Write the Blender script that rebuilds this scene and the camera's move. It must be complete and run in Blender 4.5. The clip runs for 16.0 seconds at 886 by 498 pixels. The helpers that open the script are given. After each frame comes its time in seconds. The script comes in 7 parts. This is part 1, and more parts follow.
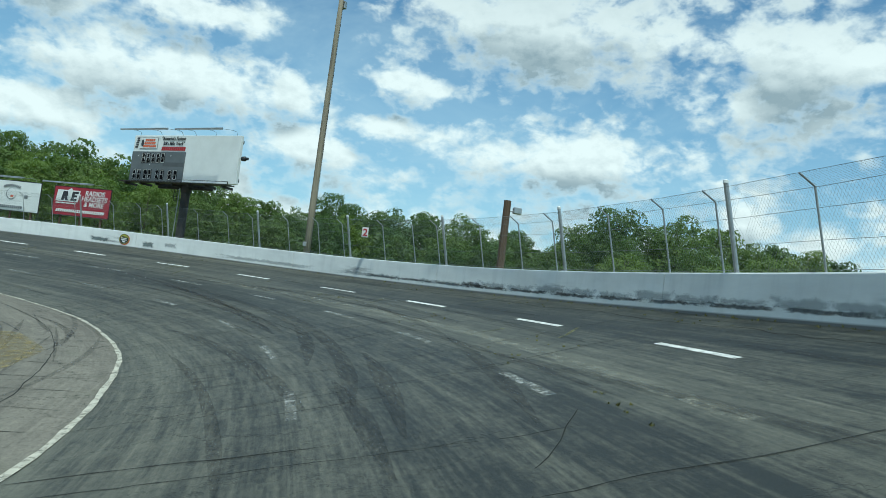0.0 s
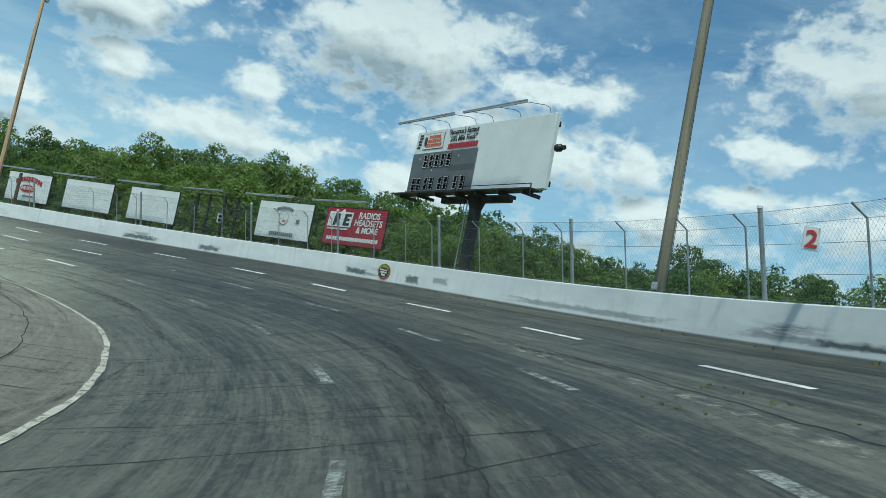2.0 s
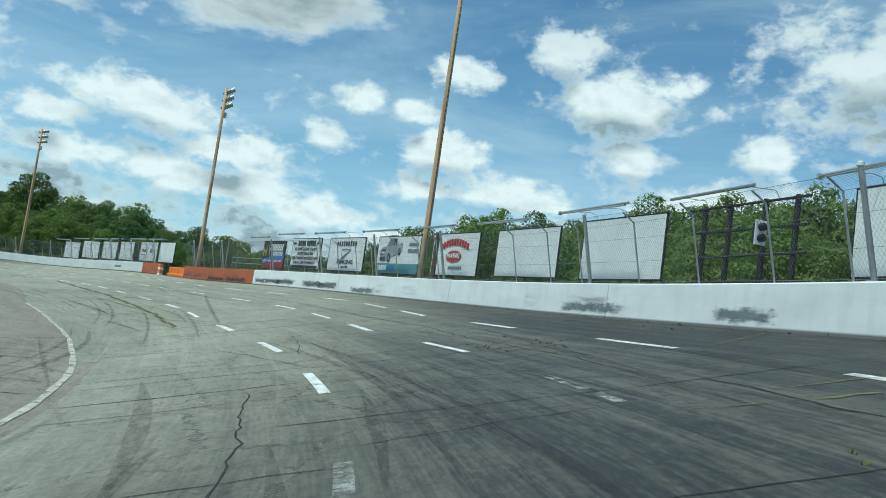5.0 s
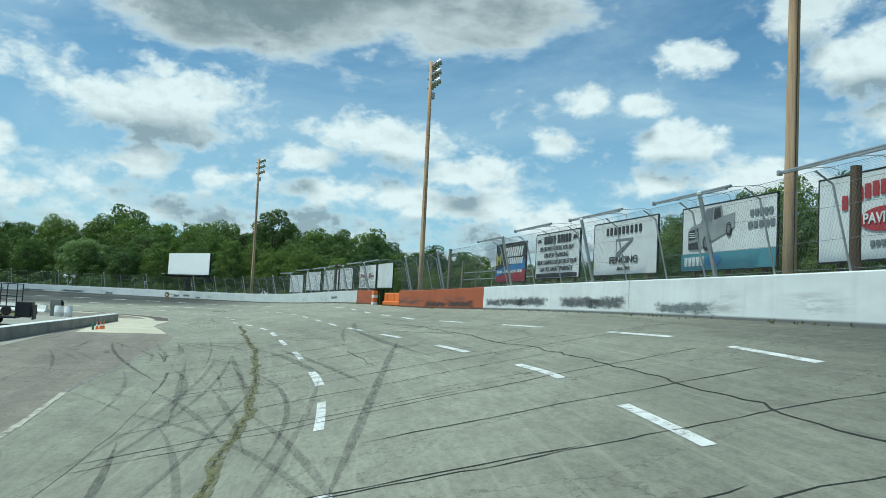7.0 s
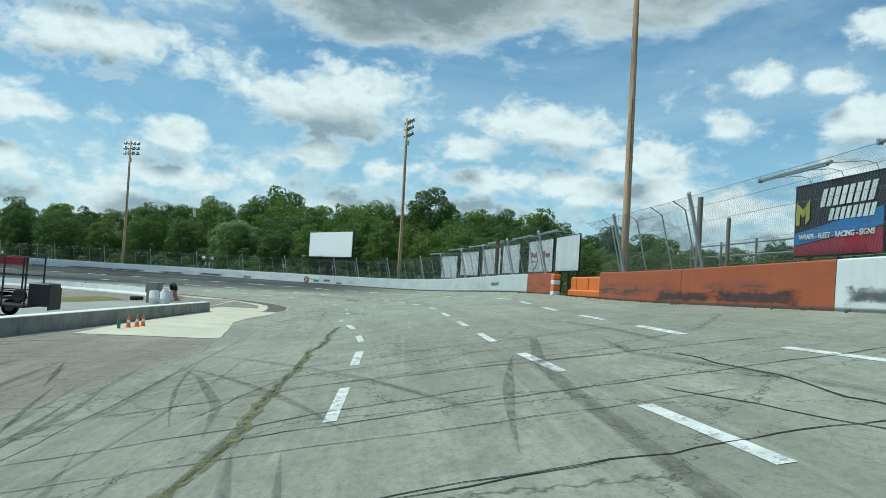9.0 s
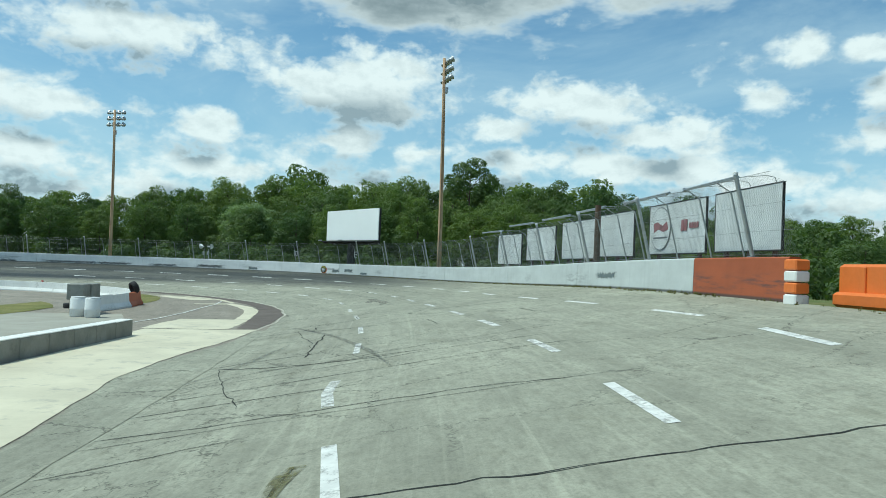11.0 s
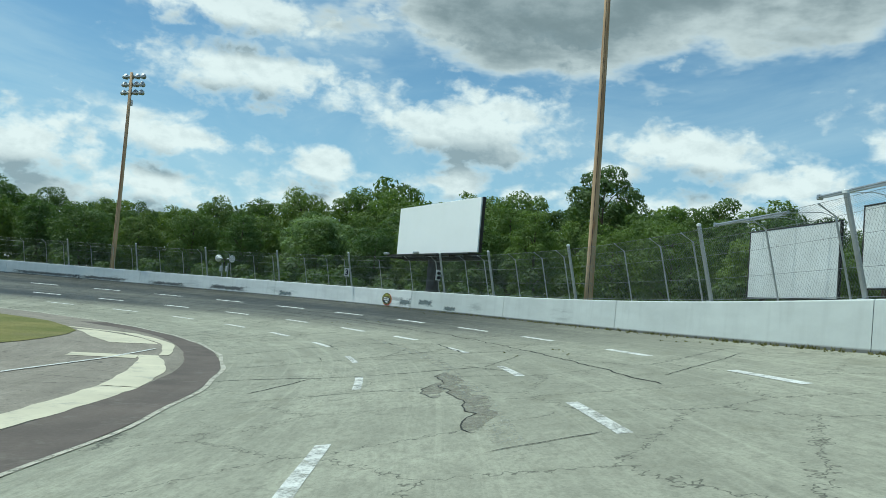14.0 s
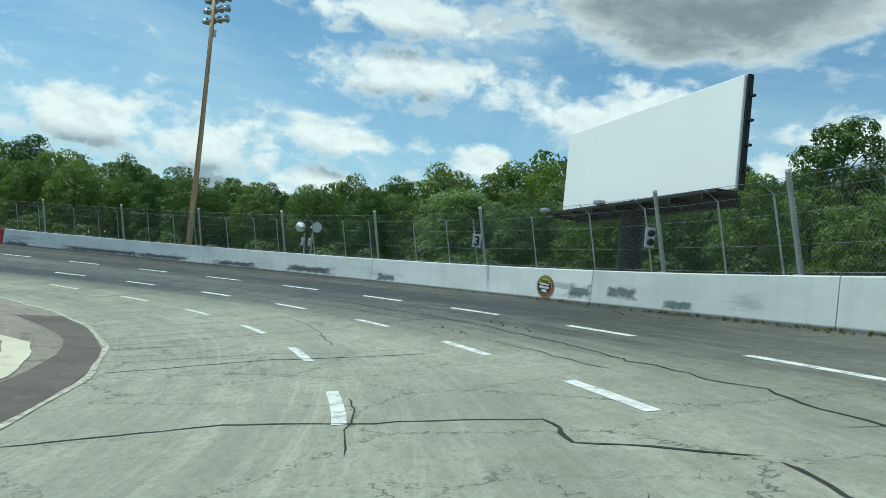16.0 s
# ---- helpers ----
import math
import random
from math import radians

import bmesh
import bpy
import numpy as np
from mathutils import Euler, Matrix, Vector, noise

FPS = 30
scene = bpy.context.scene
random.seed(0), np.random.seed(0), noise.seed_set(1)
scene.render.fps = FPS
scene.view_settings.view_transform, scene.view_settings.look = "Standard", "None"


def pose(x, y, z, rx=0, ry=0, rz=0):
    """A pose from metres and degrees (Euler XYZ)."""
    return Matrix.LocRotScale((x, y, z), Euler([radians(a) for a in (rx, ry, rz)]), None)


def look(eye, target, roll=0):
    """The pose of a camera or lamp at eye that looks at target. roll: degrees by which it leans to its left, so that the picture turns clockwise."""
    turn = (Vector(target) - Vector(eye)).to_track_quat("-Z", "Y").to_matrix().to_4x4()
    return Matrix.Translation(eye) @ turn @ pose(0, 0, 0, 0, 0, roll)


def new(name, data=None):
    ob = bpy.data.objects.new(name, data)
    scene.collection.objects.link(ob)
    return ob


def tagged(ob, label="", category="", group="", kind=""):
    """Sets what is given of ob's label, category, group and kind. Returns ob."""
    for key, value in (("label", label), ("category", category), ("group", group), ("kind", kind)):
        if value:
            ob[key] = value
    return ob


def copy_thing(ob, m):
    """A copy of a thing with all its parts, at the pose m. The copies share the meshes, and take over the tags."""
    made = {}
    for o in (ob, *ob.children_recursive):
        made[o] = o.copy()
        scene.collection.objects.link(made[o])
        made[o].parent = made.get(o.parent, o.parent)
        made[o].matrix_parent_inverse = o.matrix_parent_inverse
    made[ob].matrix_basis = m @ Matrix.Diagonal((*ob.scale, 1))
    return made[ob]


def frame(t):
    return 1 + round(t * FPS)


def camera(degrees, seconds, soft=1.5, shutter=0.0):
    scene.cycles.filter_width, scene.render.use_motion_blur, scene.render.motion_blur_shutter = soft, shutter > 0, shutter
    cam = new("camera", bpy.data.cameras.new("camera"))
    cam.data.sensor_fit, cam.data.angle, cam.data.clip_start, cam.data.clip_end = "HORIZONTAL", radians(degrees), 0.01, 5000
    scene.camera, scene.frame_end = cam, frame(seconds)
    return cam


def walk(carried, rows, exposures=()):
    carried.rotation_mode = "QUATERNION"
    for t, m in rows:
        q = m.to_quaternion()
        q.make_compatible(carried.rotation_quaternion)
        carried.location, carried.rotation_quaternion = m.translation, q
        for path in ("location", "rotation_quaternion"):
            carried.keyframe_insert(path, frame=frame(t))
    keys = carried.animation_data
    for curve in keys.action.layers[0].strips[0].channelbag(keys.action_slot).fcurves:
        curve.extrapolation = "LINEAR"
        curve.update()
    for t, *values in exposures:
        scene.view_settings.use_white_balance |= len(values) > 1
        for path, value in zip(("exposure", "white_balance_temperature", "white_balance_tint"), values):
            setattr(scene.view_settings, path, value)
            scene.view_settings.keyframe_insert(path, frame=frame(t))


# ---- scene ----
cam = camera(60.30, 16.0, soft=0.8)
PATH = [
    (0.0, (0.000, 0.000, 1.499), (-0.018, 9.975, 2.210), 6.77),
    (0.5, (-0.222, 5.414, 1.429), (-1.284, 15.321, 2.280), 6.28),
    (1.0, (-0.926, 10.745, 1.446), (-3.077, 20.465, 2.392), 6.80),
    (1.5, (-2.143, 15.949, 1.461), (-5.334, 25.373, 2.462), 9.18),
    (2.0, (-3.881, 20.841, 1.449), (-8.252, 29.784, 2.406), 10.94),
    (2.5, (-6.065, 25.293, 1.545), (-11.434, 33.677, 2.483), 10.72),
    (3.0, (-8.842, 29.425, 1.638), (-15.021, 37.233, 2.563), 10.31),
    (3.5, (-11.962, 33.188, 1.772), (-18.991, 40.241, 2.692), 10.63),
    (4.0, (-15.439, 36.491, 1.850), (-23.254, 42.659, 2.793), 10.99),
    (4.5, (-19.245, 39.378, 1.980), (-27.643, 44.719, 2.961), 10.40),
    (5.0, (-23.409, 41.783, 2.125), (-32.384, 46.088, 3.074), 8.05),
    (7.5, (-47.077, 46.925, 2.950), (-57.027, 47.669, 3.619), 3.26),
    (8.0, (-51.886, 47.065, 2.940), (-61.869, 47.188, 3.497), 3.69),
    (8.5, (-56.664, 46.974, 2.915), (-66.643, 46.531, 3.372), 3.58),
    (9.0, (-61.418, 46.680, 2.862), (-71.376, 45.897, 3.347), 3.82),
    (11.5, (-85.153, 42.622, 3.328), (-95.070, 41.360, 3.560), 2.07),
    (12.0, (-90.048, 41.832, 3.201), (-99.943, 40.423, 3.518), 2.42),
    (12.5, (-95.002, 40.927, 3.070), (-104.862, 39.308, 3.455), 3.28),
    (13.0, (-99.877, 39.982, 2.926), (-109.677, 38.042, 3.372), 3.73),
    (13.5, (-104.767, 38.910, 2.794), (-114.488, 36.647, 3.411), 4.19),
    (14.0, (-109.798, 37.677, 2.684), (-119.441, 35.121, 3.382), 5.09),
    (14.5, (-114.813, 36.323, 2.567), (-124.385, 33.509, 3.249), 5.48),
    (15.0, (-119.753, 34.801, 2.429), (-129.232, 31.667, 3.000), 6.18),
    (15.5, (-124.430, 33.121, 2.350), (-133.710, 29.429, 2.845), 6.02),
    (16.0, (-128.990, 31.214, 2.262), (-137.918, 26.734, 2.739), 6.05),
]
walk(cam, [(t, look(eye, target, roll)) for t, eye, target, roll in PATH], exposures=[(0.0, 0.14, 5900, -9), (0.6, 0.14, 5900, -9), (1.5, 0.0, 5900, -9), (2.5, -0.03, 5900, -9), (5.0, 0.06, 5850, -9), (8.5, 0.0, 5850, -8), (12.0, 0.08, 6000, -8), (14.5, 0.02, 6000, -8), (16.0, 0.08, 6000, -8)])

# ---- sky, sun, exposure ----
SUN_AZIMUTH, SUN_HEIGHT = 168.0, 64.0  # degrees clockwise from +y, and above the horizon


class Net:
    """A small writer of node trees: every call adds a node and returns its first output."""

    def __init__(self, tree):
        self.tree = tree
        tree.nodes.clear()

    def add(self, kind, *feeds, out=0, operation="", use_clamp=False, uv_map=""):
        node = self.tree.nodes.new("ShaderNode" + kind)
        if operation:
            node.operation = operation
        if use_clamp:
            node.use_clamp = True
        if uv_map:
            node.uv_map = uv_map
        for slot, feed in enumerate(feeds):
            self.feed(node, slot, feed)
        return node.outputs[out] if len(node.outputs) else None

    def feed(self, node, slot, feed):
        if feed is None:
            return
        if isinstance(feed, bpy.types.NodeSocket):
            self.tree.links.new(feed, node.inputs[slot])
        else:
            node.inputs[slot].default_value = feed

    def math(self, how, *feeds, clamp=False):
        return self.add("Math", *feeds, operation=how, use_clamp=clamp)

    def vec(self, how, *feeds, out=0):
        return self.add("VectorMath", *feeds, operation=how, out=out)

    def noise(self, vector, scale, detail=4.0, rough=0.55, twist=0.0):
        node = self.tree.nodes.new("ShaderNodeTexNoise")
        for key, value in (("Vector", vector), ("Scale", scale), ("Detail", detail), ("Roughness", rough), ("Distortion", twist)):
            self.feed(node, key, value)
        return node.outputs[0]

    def span(self, value, a, b, c=0.0, d=1.0, smooth=False):
        node = self.tree.nodes.new("ShaderNodeMapRange")
        node.interpolation_type = "SMOOTHSTEP" if smooth else "LINEAR"
        for slot, feed in enumerate((value, a, b, c, d)):
            self.feed(node, slot, feed)
        return node.outputs[0]

    def mix(self, share, a, b, how="MIX"):
        node = self.tree.nodes.new("ShaderNodeMix")
        node.data_type, node.blend_type = "RGBA", how
        for slot, feed in ((0, share), (6, a), (7, b)):
            self.feed(node, slot, feed)
        return node.outputs[2]


def rgb(r, g, b):
    return (r, g, b, 1.0)


# Clouds of the day: azimuth clockwise from +y, height, half width and half height, in degrees.
# over the far turn and the back straight: azimuth, height, half width, half height in degrees
CLOUDS_NORTH = [
    (-21.4, 13.7, 10.7, 2.8), (-29.4, 9.6, 5.0, 2.0), (-4.5, 15.8, 3.4, 1.6), (-5.2, 12.5, 3.2, 0.9), (6.4, 20.8, 11.8, 4.4), (24.5, 18.7, 7.0, 5.6), (9.1, 11.6, 11.9, 2.4),
    (-11.3, 10.3, 4.3, 1.6), (21.7, 8.3, 2.6, 2.2), (26.8, 7.1, 3.4, 1.5), (-20.9, 18.4, 7.5, 1.4), (-32.5, 19.4, 10.5, 4.4), (-52.5, 17.4, 6.0, 2.1), (-48.4, 18.6, 1.8, 1.5),
    (-50.8, 13.6, 2.5, 1.2), (-59.3, 10.1, 5.0, 1.5), (-66.7, 9.5, 2.6, 1.3), (-43.1, 10.8, 10.0, 1.8), (-42.3, 14.7, 2.1, 1.3), (-57.1, 20.5, 2.4, 2.4), (-12.7, 13.9, 2.4, 1.9),
]
CLOUDS_WEST = [
    (-71.8, 15.6, 2.0, 1.2), (-68.0, 15.3, 2.3, 1.0), (-65.3, 12.8, 3.2, 1.5), (-73.5, 6.6, 5.0, 1.3), (-73.9, 12.3, 2.2, 1.2), (-64.5, 18.4, 3.0, 1.1), (-80.8, 9.8, 4.2, 1.4), (-83.0, 7.6, 4.4, 1.4),
    (-86.8, 12.2, 5.6, 2.0), (-92.5, 10.4, 2.6, 1.2), (-91.5, 8.3, 3.7, 1.1), (-98.0, 22.6, 13.5, 4.6), (-103.6, 13.1, 8.0, 2.6), (-103.7, 9.2, 2.6, 1.0), (-99.1, 8.4, 3.0, 1.0), (-113.0, 6.4, 4.2, 1.2),
    (-114.4, 9.4, 2.3, 1.3), (-120.0, 15.2, 6.6, 2.2), (-120.5, 19.4, 7.5, 1.9), (-125.3, 9.9, 3.8, 1.8), (-126.0, 6.8, 4.0, 1.5), (-134.0, 8.5, 5.0, 2.2), (-142.7, 8.8, 5.0, 2.2), (-78.7, 7.6, 3.1, 1.1),
]
CLOUDS = CLOUDS_NORTH + CLOUDS_WEST


def build_sky():
    world = bpy.data.worlds.new("sky")
    scene.world = world
    world.use_nodes = True
    n = Net(world.node_tree)
    sky = n.tree.nodes.new("ShaderNodeTexSky")
    sky.sky_type, sky.sun_disc = "NISHITA", False
    sky.sun_elevation, sky.sun_rotation = radians(SUN_HEIGHT), radians(SUN_AZIMUTH)
    sky.altitude, sky.air_density, sky.dust_density, sky.ozone_density = 200, 1.0, 0.6, 1.0
    way = n.add("TexCoord")
    split = n.tree.nodes.new("ShaderNodeSeparateXYZ")
    n.tree.links.new(way, split.inputs[0])
    x, y, z = split.outputs
    azimuth = n.math("MULTIPLY", n.math("ARCTAN2", x, y), 180 / math.pi)
    height = n.math("MULTIPLY", n.math("ARCSINE", z), 180 / math.pi)
    at = n.add("CombineXYZ", azimuth, height, 0.0)

    def cover(place):
        """How deep inside a cloud a place of the sky lies: over 0 inside."""
        nearest = None
        for a, h, w, t in CLOUDS:
            off = n.add("VectorMath", place, (1 / w, 1 / t, 0), (-a / w, -h / t, 0), operation="MULTIPLY_ADD")
            far = n.vec("LENGTH", off, out=1)
            nearest = far if nearest is None else n.math("MINIMUM", nearest, far)
        squeezed = n.vec("MULTIPLY", place, (0.16, 0.30, 0))
        big = n.noise(squeezed, 1.0, 5.0, 0.52)
        bent = n.vec("ADD", n.vec("MULTIPLY", place, (0.34, 0.50, 0)), n.vec("MULTIPLY", n.add("TexNoise", n.vec("MULTIPLY", place, (0.3, 0.4, 0)), out=1), (0.9, 0.9, 0)))
        heaps = None
        for scale, share in ((1.0, 1.0), (2.3, 0.40)):
            cells = n.tree.nodes.new("ShaderNodeTexVoronoi")
            cells.voronoi_dimensions = "2D"
            n.feed(cells, "Vector", bent)
            n.feed(cells, "Scale", scale)
            bump = n.math("MULTIPLY", n.math("SUBTRACT", 0.42, cells.outputs[0]), share)
            heaps = bump if heaps is None else n.math("ADD", heaps, bump)
        small = n.noise(n.vec("MULTIPLY", place, (0.55, 0.85, 0)), 1.0, 3.0, 0.5, 0.4)
        puff = n.math("ADD", n.math("MULTIPLY", n.math("SUBTRACT", big, 0.5), 2.1), n.math("MULTIPLY", heaps, 0.50))
        puff = n.math("ADD", puff, n.math("MULTIPLY", n.math("SUBTRACT", small, 0.5), 1.35))
        placed = n.math("ADD", n.math("SUBTRACT", 0.95, nearest), puff)
        # the loose banks of cloud low over the trees, and thin ones anywhere
        elevation = n.tree.nodes.new("ShaderNodeSeparateXYZ")
        n.tree.links.new(place, elevation.inputs[0])
        low = n.span(elevation.outputs[1], 4.0, 13.0, 0.30, -0.50)
        loose = n.math("ADD", low, n.math("MULTIPLY", puff, 0.9))
        smooth = n.math("ADD", n.math("SUBTRACT", 1.0, nearest), n.math("MULTIPLY", n.math("SUBTRACT", big, 0.5), 1.0))
        return n.math("MAXIMUM", placed, loose), smooth

    here, mass = cover(at)
    above, mass_above = cover(n.vec("ADD", at, (0.4, 2.1, 0)))
    body = n.span(here, -0.32, 0.50, smooth=True)
    # heaps lit from above: their undersides, and the side of every small heap away from the sun, are grey
    heap = n.vec("MULTIPLY", at, (0.42, 0.62, 0))
    lit = n.math("SUBTRACT", n.noise(heap, 1.0, 5.0, 0.58), n.noise(n.vec("ADD", heap, (0.10, 0.34, 0)), 1.0, 5.0, 0.58))
    under = n.math("MULTIPLY", n.span(n.math("SUBTRACT", mass_above, n.math("MULTIPLY", mass, 0.45)), -0.15, 0.75, smooth=True), n.span(here, -0.1, 0.40))
    shade = n.math("ADD", n.math("MULTIPLY", under, 0.95), n.math("MULTIPLY", n.span(lit, 0.05, -0.20), 0.26), clamp=True)
    base = n.math("MULTIPLY", n.span(height, 18.0, 27.0, 0.0, 0.55, smooth=True), n.span(here, -0.05, 0.55, smooth=True))
    shade = n.math("MAXIMUM", shade, n.math("ADD", base, n.math("MULTIPLY", shade, 0.35)), clamp=True)
    # the one heavy cloud, seen from below
    off = n.add("VectorMath", at, (1 / 24, 1 / 7, 0), (97 / 24, -23.5 / 7, 0), operation="MULTIPLY_ADD")
    ragged = n.noise(n.vec("MULTIPLY", at, (0.085, 0.20, 0)), 1.0, 5.0, 0.56)
    reach = n.math("SUBTRACT", n.vec("LENGTH", off, out=1), n.math("MULTIPLY", n.math("SUBTRACT", ragged, 0.5), 1.7))
    spread = n.span(reach, 1.04, 0.78, smooth=True)
    body = n.math("MAXIMUM", body, spread)
    heavy = n.math("MULTIPLY", spread, n.span(reach, 1.0, 0.35, 0.22, 0.95, smooth=True))
    billow = n.noise(n.vec("MULTIPLY", at, (0.22, 0.42, 0)), 1.0, 6.0, 0.58)
    heavy = n.math("MULTIPLY", heavy, n.span(billow, 0.34, 0.64, 0.62, 1.0, smooth=True))
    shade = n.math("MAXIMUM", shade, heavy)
    white = n.mix(shade, rgb(9.1, 9.2, 9.3), rgb(3.3, 3.9, 4.4))
    white = n.mix(n.math("MULTIPLY", heavy, 0.95), white, rgb(2.2, 2.6, 2.8))
    haze = n.span(height, 2.0, 20.0, 0.62, 0.04)
    air = n.mix(haze, n.mix(1.0, sky.outputs[0], rgb(0.78, 1.04, 1.14), "MULTIPLY"), rgb(4.8, 6.6, 8.0))
    veil = n.noise(n.vec("MULTIPLY", at, (0.035, 0.11, 0)), 1.0, 6.0, 0.62, 0.6)
    air = n.mix(n.math("MULTIPLY", n.span(veil, 0.38, 0.72, smooth=True), 0.36), air, rgb(6.4, 7.6, 8.4))
    above_ground = n.span(height, -1.0, 0.5)
    both = n.mix(n.math("MULTIPLY", n.math("MULTIPLY", body, above_ground), 0.96), air, white)
    shown = n.add("Background", both, 0.095)
    n.add("OutputWorld", shown)

    lamp = bpy.data.lights.new("sun", "SUN")
    lamp.energy, lamp.angle, lamp.color = 3.35, radians(5.0), (1.0, 0.95, 0.87)
    a, h = radians(SUN_AZIMUTH), radians(SUN_HEIGHT)
    sun = new("sun", lamp)
    sun.matrix_world = look((300 * math.sin(a) * math.cos(h), 300 * math.cos(a) * math.cos(h), 300 * math.sin(h)), (0, 0, 0))
    scene.view_settings.exposure = 0.0


build_sky()

# ---- materials ----
def begin(name):
    m = bpy.data.materials.new(name)
    m.use_nodes = True
    return m, Net(m.node_tree)


def finish(n, colour, rough, metal=0.0, bump=None, depth=0.01, strength=0.5, spec=0.5):
    node = n.tree.nodes.new("ShaderNodeBsdfPrincipled")
    n.feed(node, "Base Color", colour)
    n.feed(node, "Roughness", rough)
    n.feed(node, "Metallic", metal)
    n.feed(node, "Specular IOR Level", spec)
    if bump is not None:
        b = n.tree.nodes.new("ShaderNodeBump")
        n.feed(b, "Strength", strength)
        n.feed(b, "Distance", depth)
        n.feed(b, "Height", bump)
        n.tree.links.new(b.outputs[0], node.inputs["Normal"])
    return node.outputs[0]


def plain(name, colour, rough=0.6, metal=0.0, vary=0.25, coarse=0.7, fine=14.0, depth=0.004, dirt=None, spec=0.5):
    """A painted, cast or weathered surface: blotches, fine grain and a little relief."""
    m, n = begin(name)
    place = n.add("TexCoord", out=3)
    blotch, grain = n.noise(place, coarse, 5.0), n.noise(place, fine, 6.0)
    dark = tuple(c * (1 - vary) for c in colour)
    shade = n.mix(n.span(blotch, 0.3, 0.7), rgb(*colour), rgb(*dark))
    shade = n.mix(n.math("MULTIPLY", n.span(grain, 0.35, 0.75), 0.5 * vary), shade, rgb(*(c * 0.55 for c in colour)))
    if dirt:
        shade = n.mix(n.math("MULTIPLY", n.span(n.noise(place, coarse * 3.1, 7.0, 0.7), 0.55, 0.72), 0.7), shade, rgb(*dirt))
    n.add("OutputMaterial", finish(n, shade, n.span(grain, 0.2, 0.8, rough - 0.08, rough + 0.1), metal, grain, depth, 0.4, spec))
    return m


def pole_wood(name, colour, dark, stain):
    """Weathered timber: long upright checks, darker and rusty runs."""
    m, n = begin(name)
    place = n.add("TexCoord", out=3)
    checks = n.noise(n.vec("MULTIPLY", place, (14.0, 14.0, 0.35)), 1.0, 6.0, 0.7)
    runs = n.noise(n.vec("MULTIPLY", place, (3.0, 3.0, 0.22)), 1.0, 5.0, 0.65)
    shade = n.mix(n.span(checks, 0.36, 0.66), rgb(*colour), rgb(*dark))
    shade = n.mix(n.math("MULTIPLY", n.span(runs, 0.50, 0.66), 0.75), shade, rgb(*stain))
    n.add("OutputMaterial", finish(n, shade, 0.88, 0.0, checks, 0.012, 0.5, 0.25))
    return m


def track_place(n):
    """Station along the track and way across it, in metres, from the surface's own map."""
    uv = n.add("UVMap", uv_map="track")
    split = n.tree.nodes.new("ShaderNodeSeparateXYZ")
    n.tree.links.new(uv, split.inputs[0])
    return uv, split.outputs[0], split.outputs[1]


